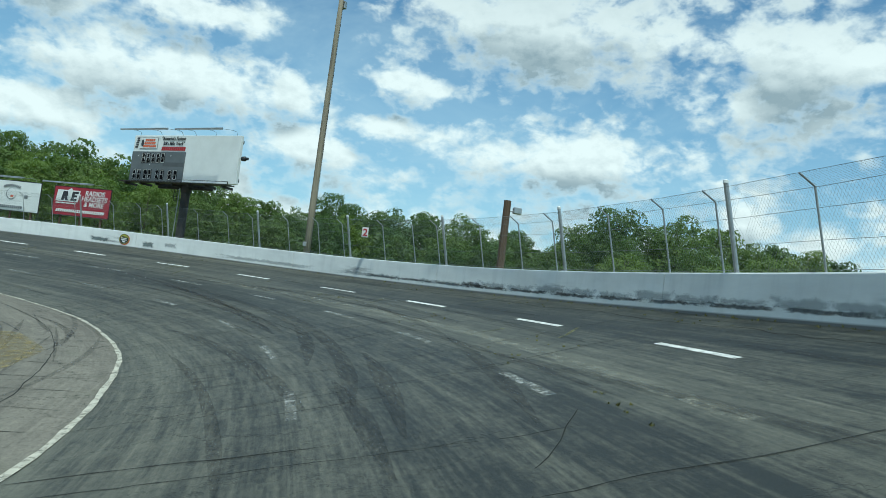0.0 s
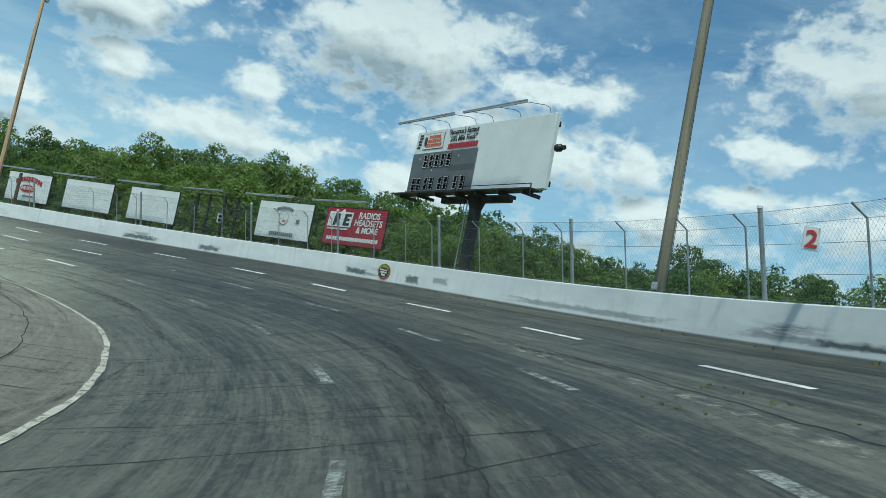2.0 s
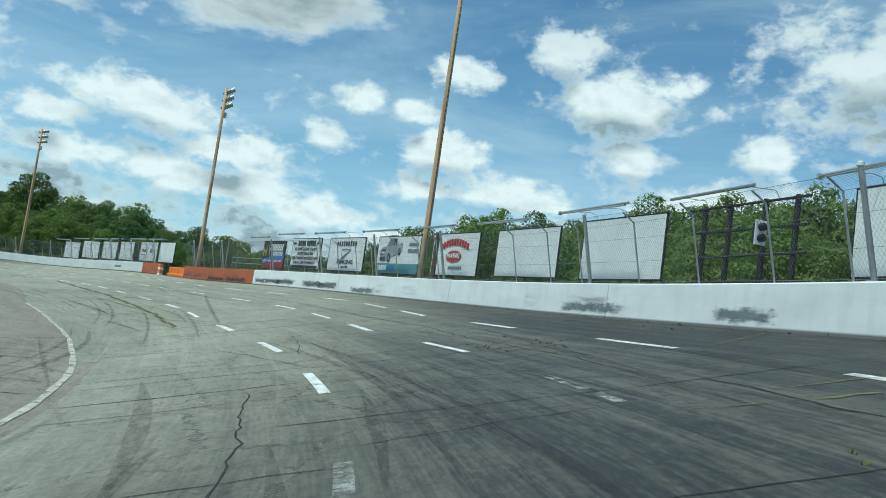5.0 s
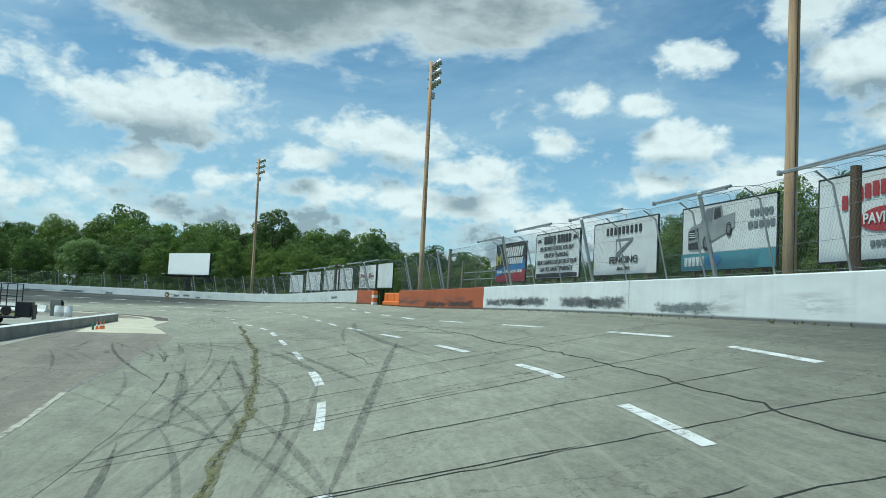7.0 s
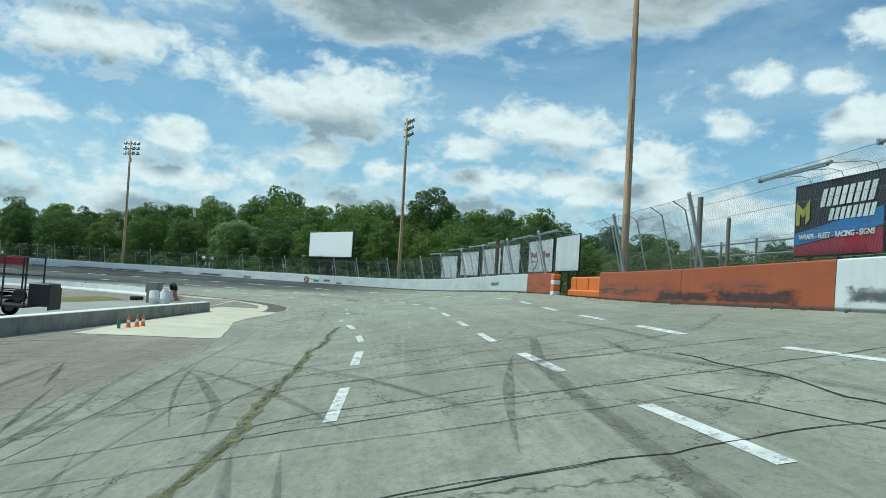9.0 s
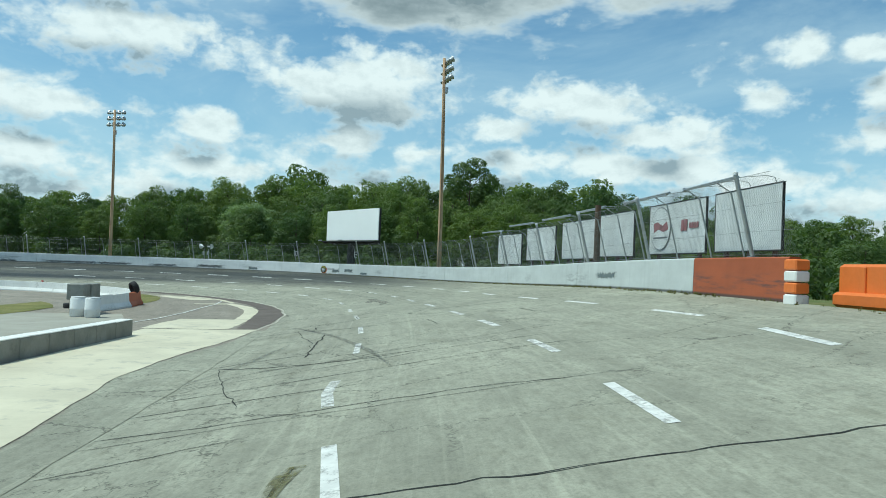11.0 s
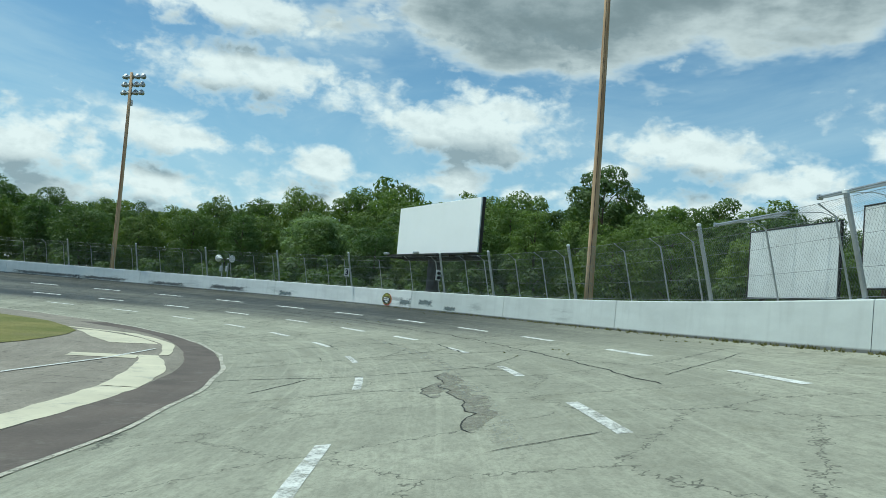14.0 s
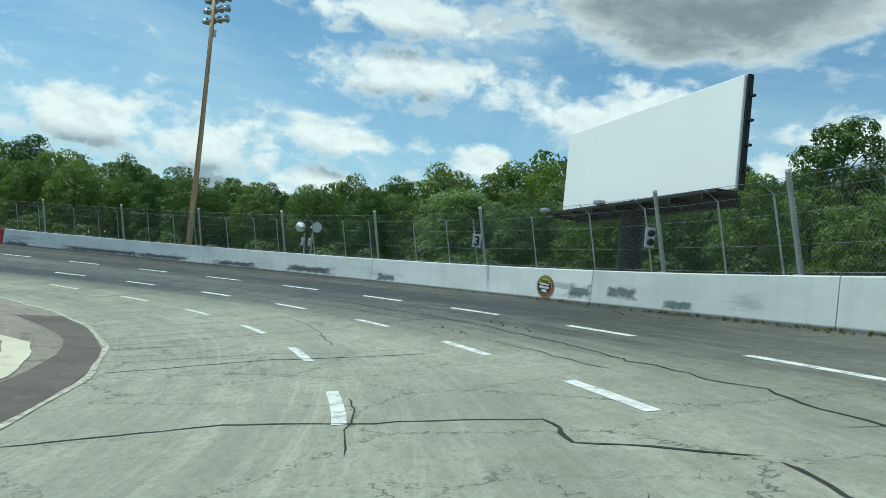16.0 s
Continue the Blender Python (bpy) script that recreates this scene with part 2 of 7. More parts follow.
def asphalt(name, light, apron=False):
    """Old asphalt: bleached and cracked on the straight, blackened with rubber in short slanting streaks in the turns."""
    m, n = begin(name)
    uv, s, u = track_place(n)

    def streaks(slant, along, over, detail=5.0, rough=0.6):
        turned = n.add("VectorRotate", uv, (0, 0, 0), (0, 0, 1), slant)
        return n.noise(n.vec("MULTIPLY", turned, (along, over, 1)), 1.0, detail, rough)

    grain = n.noise(uv, 24.0, 6.0, 0.72)
    fine = n.noise(uv, 130.0, 2.0)
    blotch = n.noise(n.vec("MULTIPLY", uv, (0.16, 0.34, 1)), 1.0, 8.0, 0.66)
    mottle = n.noise(n.vec("MULTIPLY", uv, (0.9, 1.6, 1)), 1.0, 7.0, 0.68)
    speck = n.noise(n.vec("MULTIPLY", uv, (5.0, 9.0, 1)), 1.0, 7.0, 0.76)
    broad = streaks(0.03, 0.035, 0.75, 4.0)
    left = streaks(0.07, 0.055, 4.2, 6.0, 0.66)
    right = streaks(-0.05, 0.05, 6.5, 6.0, 0.66)
    cross = streaks(0.17, 0.10, 3.4, 6.0, 0.66)
    thin = streaks(0.03, 0.035, 17.0, 4.0, 0.65)
    # bare, bleached stone and binder, paler on the older paving past the gate
    older = n.span(s, 98.0, 128.0, 1.0, 1.15, smooth=True)
    colour = n.mix(n.span(blotch, 0.34, 0.66), rgb(*light), rgb(*(c * 0.70 for c in light)))
    colour = n.mix(n.math("MULTIPLY", n.span(mottle, 0.44, 0.66), 0.55), colour, rgb(*(c * 0.52 for c in light)))
    colour = n.mix(n.math("MULTIPLY", n.span(speck, 0.46, 0.64), 0.62), colour, rgb(*(c * 0.46 for c in light)))
    colour = n.mix(n.math("MULTIPLY", n.span(broad, 0.47, 0.66), 0.42), colour, rgb(*(c * 0.50 for c in light)))
    colour = n.mix(n.math("MULTIPLY", n.span(right, 0.46, 0.28), 0.30), colour, rgb(*(min(1, c * 1.35) for c in light)))
    stain = n.noise(n.vec("MULTIPLY", uv, (0.5, 0.9, 1)), 1.0, 6.0, 0.7)
    colour = n.mix(n.math("MULTIPLY", n.span(stain, 0.56, 0.68), 0.40), colour, rgb(0.17, 0.165, 0.115))
    colour = n.mix(n.math("MULTIPLY", n.span(left, 0.54, 0.70), 0.35), colour, rgb(*(c * 0.50 for c in light)))
    colour = n.mix(n.math("MULTIPLY", n.span(thin, 0.52, 0.72), 0.28), colour, rgb(*(c * 0.5 for c in light)))
    # rubber ground into the turns, in lanes across the track and in slanting streaks along it
    uneven = n.math("MULTIPLY", n.math("SUBTRACT", broad, 0.5), 26.0)
    inward = n.math("MULTIPLY", n.math("SUBTRACT", 2.5, u), 2.4)
    first = n.span(n.math("ADD", n.math("ADD", s, uneven), inward), 58.0, 81.0, 1.0, 0.0, smooth=True)
    ahead = n.math("ADD", u, n.math("MULTIPLY", n.math("SUBTRACT", s, 172.0), 0.11))
    second = n.math("MULTIPLY", n.span(s, 150.0, 178.0, 0.0, 1.0, smooth=True), n.span(ahead, 2.2, 6.2, 0.0, 1.0, smooth=True))
    turn = n.math("MAXIMUM", first, second)
    groove = n.span(n.math("ABSOLUTE", n.math("SUBTRACT", u, 2.3)), 0.6, 2.0, 0.045, 0.0, smooth=True)
    high = n.span(u, 5.8, 7.6, 0.0, 0.06, smooth=True)
    low = n.span(u, -0.2, -2.4, 0.0, -0.07, smooth=True)
    pale = n.span(n.math("ABSOLUTE", n.math("SUBTRACT", u, 4.7)), 0.3, 1.3, -0.06, 0.0, smooth=True)
    worn = n.math("ADD", n.math("ADD", n.math("ADD", groove, high), low), pale)
    tone = n.math("ADD", n.math("MULTIPLY", broad, 0.50), n.math("MULTIPLY", left, 0.38))
    tone = n.math("ADD", tone, n.math("MULTIPLY", right, 0.34))
    tone = n.math("ADD", tone, n.math("MULTIPLY", cross, 0.20))
    tone = n.math("ADD", tone, n.math("MULTIPLY", thin, 0.34))
    tone = n.math("ADD", tone, n.math("MULTIPLY", mottle, 0.36))
    tone = n.math("ADD", tone, n.math("MULTIPLY", speck, 0.46))
    tone = n.math("ADD", n.math("SUBTRACT", tone, 1.20), worn)
    dark = n.mix(n.span(tone, -0.20, 0.20), rgb(0.172, 0.168, 0.127), rgb(0.026, 0.028, 0.023))
    dark = n.mix(n.math("MULTIPLY", n.span(tone, 0.05, 0.40), 0.5), dark, rgb(0.024, 0.027, 0.024))
    if apron:
        turn = n.math("MULTIPLY", turn, 0.40)
    colour = n.mix(turn, colour, dark)
    colour = n.mix(1.0, colour, n.add("CombineXYZ", older, older, older), "MULTIPLY")
    # bright and dark stones
    colour = n.mix(n.math("MULTIPLY", n.span(grain, 0.45, 0.78), 0.50), colour, n.mix(1.0, colour, rgb(0.40, 0.40, 0.40), "MULTIPLY"))
    colour = n.mix(n.math("MULTIPLY", n.span(grain, 0.36, 0.14), 0.55), colour, n.mix(1.0, colour, rgb(1.8, 1.8, 1.75), "MULTIPLY"))
    # crazing between the larger cracks
    bend = n.vec("MULTIPLY", n.add("TexNoise", n.vec("MULTIPLY", uv, (1.5, 1.5, 1)), out=1), (0.45, 0.45, 0))

    def crazing(scale, wide, rare):
        cells = n.tree.nodes.new("ShaderNodeTexVoronoi")
        cells.feature = "DISTANCE_TO_EDGE"
        n.feed(cells, "Vector", n.vec("ADD", n.vec("MULTIPLY", uv, (0.9, 0.8, 1)), bend))
        n.feed(cells, "Scale", scale)
        return n.math("MULTIPLY", n.span(cells.outputs[0], 0.0, wide, 1.0, 0.0), n.span(n.noise(uv, 0.16 * scale, 4.0), rare, rare + 0.10))

    split = n.math("MAXIMUM", crazing(0.36, 0.007, 0.40), crazing(1.1, 0.012, 0.50))
    colour = n.mix(n.math("MULTIPLY", split, 0.72), colour, rgb(0.028, 0.028, 0.024))
    rough = n.span(turn, 0.0, 1.0, 0.88, 0.56)
    relief = n.math("ADD", n.math("MULTIPLY", fine, 0.25), n.math("SUBTRACT", n.math("MULTIPLY", grain, 0.5), n.math("MULTIPLY", split, 1.2)))
    n.add("OutputMaterial", finish(n, colour, rough, 0.0, relief, 0.012, 0.45, n.span(turn, 0.0, 1.0, 0.30, 0.38)))
    return m


def wall_paint(name, colour, scuffed):
    """Painted concrete that cars have rubbed: black scuffs low down, grime, patches of older paint; darker along its
    foot.
    """
    m, n = begin(name)
    uv, s, h = track_place(n)
    blotch = n.noise(n.vec("MULTIPLY", uv, (0.5, 1.2, 1)), 1.0, 6.0, 0.62)
    grain = n.noise(uv, 30.0, 5.0, 0.65)
    runs = n.noise(n.vec("MULTIPLY", uv, (3.5, 0.5, 1)), 1.0, 5.0)
    shade = n.mix(n.span(blotch, 0.35, 0.72), rgb(*colour), rgb(*(c * 0.82 for c in colour)))
    shade = n.mix(n.math("MULTIPLY", n.span(runs, 0.50, 0.75), 0.30), shade, rgb(*(c * 0.62 for c in colour)))
    rub = n.noise(n.vec("MULTIPLY", uv, (0.55, 4.5, 1)), 1.0, 8.0, 0.70)
    band = n.math("MULTIPLY", n.span(h, 0.10, 0.26, smooth=True), n.span(h, 0.72, 0.50, smooth=True))
    patch = n.span(n.noise(n.vec("MULTIPLY", uv, (0.16, 0.0, 1)), 1.0, 2.0), 0.62 - scuffed, 0.74 - scuffed)
    black = n.math("MULTIPLY", n.math("MULTIPLY", n.span(rub, 0.46, 0.60), band), patch, clamp=True)
    shade = n.mix(n.math("MULTIPLY", black, 0.85), shade, rgb(0.05, 0.055, 0.06))
    foot = n.math("MULTIPLY", n.span(h, 0.10, 0.05), n.span(n.noise(uv, 2.5, 5.0), 0.15, 0.35))
    shade = n.mix(n.math("MULTIPLY", foot, 0.85), shade, rgb(0.06, 0.06, 0.055))
    n.add("OutputMaterial", finish(n, shade, n.span(grain, 0.3, 0.7, 0.55, 0.72), 0.0, n.math("ADD", grain, n.math("MULTIPLY", blotch, 2.0)), 0.006, 0.5, 0.4))
    return m


def worn_paint(name, colour, kept):
    """Road paint or rubber worn down to the asphalt: what is gone is clear."""
    m, n = begin(name)
    uv, s, u = track_place(n)
    chips = n.math("ADD", n.math("MULTIPLY", n.noise(uv, 3.2, 6.0, 0.7), 0.65), n.math("MULTIPLY", n.noise(uv, 21.0, 6.0, 0.7), 0.35))
    left = n.math("MULTIPLY", n.span(chips, 0.62 - 0.35 * kept, 0.74 - 0.28 * kept), min(1.0, 0.35 + kept))
    shade = n.mix(n.span(n.noise(uv, 3.0, 5.0), 0.3, 0.7), rgb(*colour), rgb(*(c * 0.7 for c in colour)))
    solid = finish(n, shade, 0.7, 0.0, chips, 0.003, 0.3)
    clear = n.add("BsdfTransparent", rgb(1, 1, 1))
    n.add("OutputMaterial", n.add("MixShader", left, clear, solid))
    return m


def smeared(name, colour, kept):
    """Rubber or cover paint dragged along a wall: patchy, dense in the middle, gone towards its ragged edge."""
    m, n = begin(name)
    uv, s, h = track_place(n)
    drag = n.noise(n.vec("MULTIPLY", uv, (1.1, 7.0, 1)), 1.0, 8.0, 0.70)
    spots = n.noise(n.vec("MULTIPLY", uv, (4.0, 5.0, 1)), 1.0, 6.0, 0.66)
    share = n.math("ADD", n.math("MULTIPLY", drag, 0.6), n.math("MULTIPLY", spots, 0.4))
    edge = n.add("UVMap", uv_map="edge")
    split = n.tree.nodes.new("ShaderNodeSeparateXYZ")
    n.tree.links.new(edge, split.inputs[0])
    x, y = split.outputs[0], split.outputs[1]
    inside = n.math("MINIMUM", n.math("MULTIPLY", n.math("MINIMUM", x, n.math("SUBTRACT", 1.0, x)), 1.6), n.math("MINIMUM", y, n.math("SUBTRACT", 1.0, y)))
    dense = n.math("ADD", share, n.span(inside, 0.0, 0.46, -0.30, 0.14))
    left = n.math("MULTIPLY", n.span(dense, 0.33, 0.60, smooth=True), kept)
    shade = n.mix(n.span(spots, 0.35, 0.65), rgb(*colour), rgb(*(c * 0.6 for c in colour)))
    solid = finish(n, shade, 0.7)
    clear = n.add("BsdfTransparent", rgb(1, 1, 1))
    n.add("OutputMaterial", n.add("MixShader", left, clear, solid))
    return m


def skid_rubber(name, strength):
    m, n = begin(name)
    uv, s, u = track_place(n)
    left = n.math("MULTIPLY", n.span(n.noise(n.vec("MULTIPLY", uv, (1.2, 6.0, 1)), 2.0, 6.0, 0.7), 0.30, 0.66), strength)
    solid = finish(n, rgb(0.028, 0.028, 0.030), 0.75)
    clear = n.add("BsdfTransparent", rgb(1, 1, 1))
    n.add("OutputMaterial", n.add("MixShader", left, clear, solid))
    return m


def leafy(name, colour, other):
    """Leaves: a skin of two greens, thin enough to let some sun through."""
    m, n = begin(name)
    chance = n.add("NewGeometry", out=8)
    own = n.add("ObjectInfo", out=5)
    shade = n.mix(chance, rgb(*colour), rgb(*other))
    shade = n.mix(n.span(own, 0.45, 1.0, 0.0, 0.75), shade, rgb(0.058, 0.106, 0.040))
    shade = n.mix(n.span(own, 0.30, 0.0, 0.0, 0.65), shade, rgb(0.150, 0.205, 0.050))
    skin = finish(n, shade, 0.6, 0.0, None, spec=0.3)
    glow = n.add("BsdfTranslucent", n.mix(1.0, shade, rgb(1.5, 1.7, 0.6), "MULTIPLY"))
    n.add("OutputMaterial", n.add("MixShader", 0.32, skin, glow))
    return m


def ground_cover(name, green, dry, soil):
    m, n = begin(name)
    place = n.add("TexCoord", out=3)
    blade, patch, wide = n.noise(place, 7.0, 6.0, 0.7), n.noise(place, 0.35, 5.0), n.noise(place, 0.06, 4.0)
    shade = n.mix(n.span(patch, 0.35, 0.65), rgb(*green), rgb(*dry))
    shade = n.mix(n.span(wide, 0.56, 0.68), shade, rgb(*soil))
    shade = n.mix(n.math("MULTIPLY", n.span(blade, 0.4, 0.75), 0.6), shade, rgb(*(c * 0.45 for c in green)))
    n.add("OutputMaterial", finish(n, shade, 0.95, 0.0, blade, 0.05, 0.7, 0.2))
    return m


ASPHALT = asphalt("old_asphalt", (0.375, 0.372, 0.290))
APRON = asphalt("apron_asphalt", (0.335, 0.300, 0.245), apron=True)
CONCRETE_PAD = plain("pale_concrete", (0.68, 0.63, 0.47), 0.85, vary=0.22, coarse=0.5, fine=9.0, depth=0.006, dirt=(0.30, 0.29, 0.25))
WHITE_WALL = wall_paint("white_wall_paint", (0.76, 0.775, 0.76), 0.08)
GREY_WALL = wall_paint("grey_wall_paint", (0.60, 0.63, 0.61), 0.05)
ORANGE_WALL = wall_paint("orange_wall_paint", (0.40, 0.105, 0.042), 0.20)
GREY_PATCH = smeared("grey_cover_paint", (0.19, 0.235, 0.24), 0.74)
FAINT_SMEAR = smeared("faint_rubber_smear", (0.30, 0.34, 0.35), 0.42)
MOSS = worn_paint("moss_in_crack", (0.19, 0.18, 0.075), 0.60)
PATCHED = worn_paint("broken_asphalt", (0.27, 0.255, 0.20), 0.60)
SEALED = worn_paint("pale_seam", (0.44, 0.43, 0.35), 0.40)
DARK_SCUFF = smeared("black_tyre_scuff", (0.06, 0.068, 0.072), 0.66)
LINE_WHITE = worn_paint("white_road_paint", (0.78, 0.78, 0.73), 0.86)
LINE_CHIPPED = worn_paint("chipped_road_paint", (0.74, 0.74, 0.69), 0.72)
LINE_FAINT = worn_paint("faded_road_paint", (0.40, 0.41, 0.38), 0.52)
EDGE_LINE = worn_paint("inner_line_paint", (0.56, 0.53, 0.43), 0.80)
SKID = skid_rubber("skid_mark", 0.40)
SKID_FAINT = skid_rubber("faint_skid_mark", 0.30)
DIGIT_BLACK = plain("matt_black_digit", (0.008, 0.008, 0.010), 0.9, vary=0.2, spec=0.1)
# shade down inside the cracks, put into the colour of flat dark strips
CRACK_SHADE = plain("crack_shadow", (0.036, 0.038, 0.032), 0.95, vary=0.4, coarse=3.0)
WOOD = pole_wood("weathered_pole_wood", (0.60, 0.44, 0.29), (0.43, 0.27, 0.155), (0.30, 0.13, 0.06))
OLD_WOOD = pole_wood("dark_creosote_wood", (0.14, 0.095, 0.065), (0.07, 0.05, 0.035), (0.16, 0.09, 0.05))
GALVANISED = plain("galvanised_steel", (0.50, 0.52, 0.53), 0.42, 0.75, vary=0.25, coarse=3.0, dirt=(0.30, 0.27, 0.24))
WIRE = plain("fence_wire", (0.25, 0.265, 0.27), 0.5, 0.4, vary=0.2)
DARK_STEEL = plain("black_painted_steel", (0.030, 0.028, 0.028), 0.55, 0.2, vary=0.3, coarse=1.4, dirt=(0.10, 0.055, 0.035))
SIGN_WHITE = plain("white_sign_vinyl", (0.74, 0.76, 0.75), 0.5, vary=0.12, coarse=0.8, fine=5.0, depth=0.003)
SIGN_GREY = plain("shaded_sign_vinyl", (0.76, 0.78, 0.77), 0.55, vary=0.20, coarse=0.9, fine=5.0, depth=0.003)
SCREEN_WHITE = plain("white_screen_panel", (0.93, 0.94, 0.92), 0.5, vary=0.05, coarse=0.4, fine=3.0, depth=0.003)
SIGN_RED = plain("red_sign_vinyl", (0.34, 0.022, 0.040), 0.5, vary=0.18, coarse=0.9)
SIGN_BLACK = plain("black_sign_vinyl", (0.022, 0.024, 0.028), 0.5, vary=0.25)
SIGN_BLUE = plain("blue_sign_vinyl", (0.05, 0.20, 0.46), 0.5, vary=0.25)
SIGN_TEAL = plain("teal_sign_vinyl", (0.09, 0.27, 0.33), 0.5, vary=0.2)
SIGN_GOLD = plain("gold_sign_vinyl", (0.42, 0.40, 0.06), 0.5, vary=0.2)
INK = plain("dark_ink", (0.035, 0.038, 0.045), 0.6, vary=0.2)
INK_GREY = plain("grey_ink", (0.20, 0.22, 0.24), 0.6, vary=0.25)
INK_RED = plain("red_ink", (0.42, 0.035, 0.045), 0.6, vary=0.2)
INK_WHITE = plain("white_ink", (0.76, 0.77, 0.76), 0.6, vary=0.1)
INK_ORANGE = plain("orange_ink", (0.62, 0.13, 0.06), 0.6, vary=0.2)
SCORE_GREY = plain("grey_score_panel", (0.135, 0.150, 0.160), 0.6, vary=0.28, coarse=0.9, dirt=(0.09, 0.10, 0.105))
LAMP_GLASS = plain("lamp_glass", (0.62, 0.66, 0.68), 0.15, 0.3, vary=0.1)
RUBBER = plain("tyre_rubber", (0.022, 0.022, 0.023), 0.8, vary=0.3, coarse=4.0)
PLASTIC_ORANGE = plain("orange_plastic", (0.80, 0.20, 0.035), 0.45, vary=0.15, coarse=2.0)
PLASTIC_WHITE = plain("white_plastic", (0.78, 0.79, 0.77), 0.45, vary=0.12, coarse=2.0, dirt=(0.5, 0.48, 0.42))
BLOCK = plain("grey_cast_concrete", (0.33, 0.33, 0.29), 0.9, vary=0.45, coarse=0.9, fine=12.0, depth=0.01, dirt=(0.14, 0.14, 0.13))
WHITE_BLOCK = plain("whitewashed_concrete", (0.84, 0.84, 0.80), 0.85, vary=0.15, coarse=0.9, dirt=(0.42, 0.41, 0.37))
RED_PAINT = plain("red_trailer_paint", (0.42, 0.03, 0.035), 0.45, vary=0.2)
BARK = plain("bark", (0.13, 0.10, 0.075), 0.95, vary=0.45, coarse=2.0, fine=18.0, depth=0.03)
# greens darker than the crowns': shade under the trees put into the leaf colour
BRUSH = leafy("shaded_undergrowth_leaves", (0.075, 0.115, 0.037), (0.114, 0.152, 0.049))
LEAVES = [leafy("leaves_broad", (0.113, 0.170, 0.045), (0.161, 0.215, 0.060)), leafy("leaves_dark", (0.080, 0.130, 0.042), (0.123, 0.170, 0.055)),
          leafy("leaves_bright", (0.130, 0.191, 0.058), (0.180, 0.222, 0.078)), leafy("leaves_mixed", (0.102, 0.150, 0.048), (0.145, 0.190, 0.062))]
PALE_LEAVES = leafy("leaves_pale", (0.232, 0.305, 0.146), (0.293, 0.366, 0.183))
GRASS = ground_cover("grass_and_soil", (0.085, 0.135, 0.035), (0.20, 0.19, 0.075), (0.24, 0.19, 0.12))
MOWN = ground_cover("mown_grass", (0.15, 0.165, 0.05), (0.26, 0.235, 0.09), (0.25, 0.21, 0.12))
WEED = plain("weeds", (0.17, 0.165, 0.05), 0.95, vary=0.4, coarse=2.0, fine=20.0, depth=0.02)

# ---- shapes ----
def mesh_of(name, verts, faces, material, uvs=None, smooth=False):
    data = bpy.data.meshes.new(name)
    data.from_pydata([tuple(v) for v in verts], [], faces)
    data.materials.append(material)
    if uvs is not None:
        layer = data.uv_layers.new(name="track")
        flat = [c for loop in data.loops for c in uvs[loop.vertex_index]]
        layer.data.foreach_set("uv", flat)
    if smooth:
        data.polygons.foreach_set("use_smooth", [True] * len(data.polygons))
    data.update()
    return data


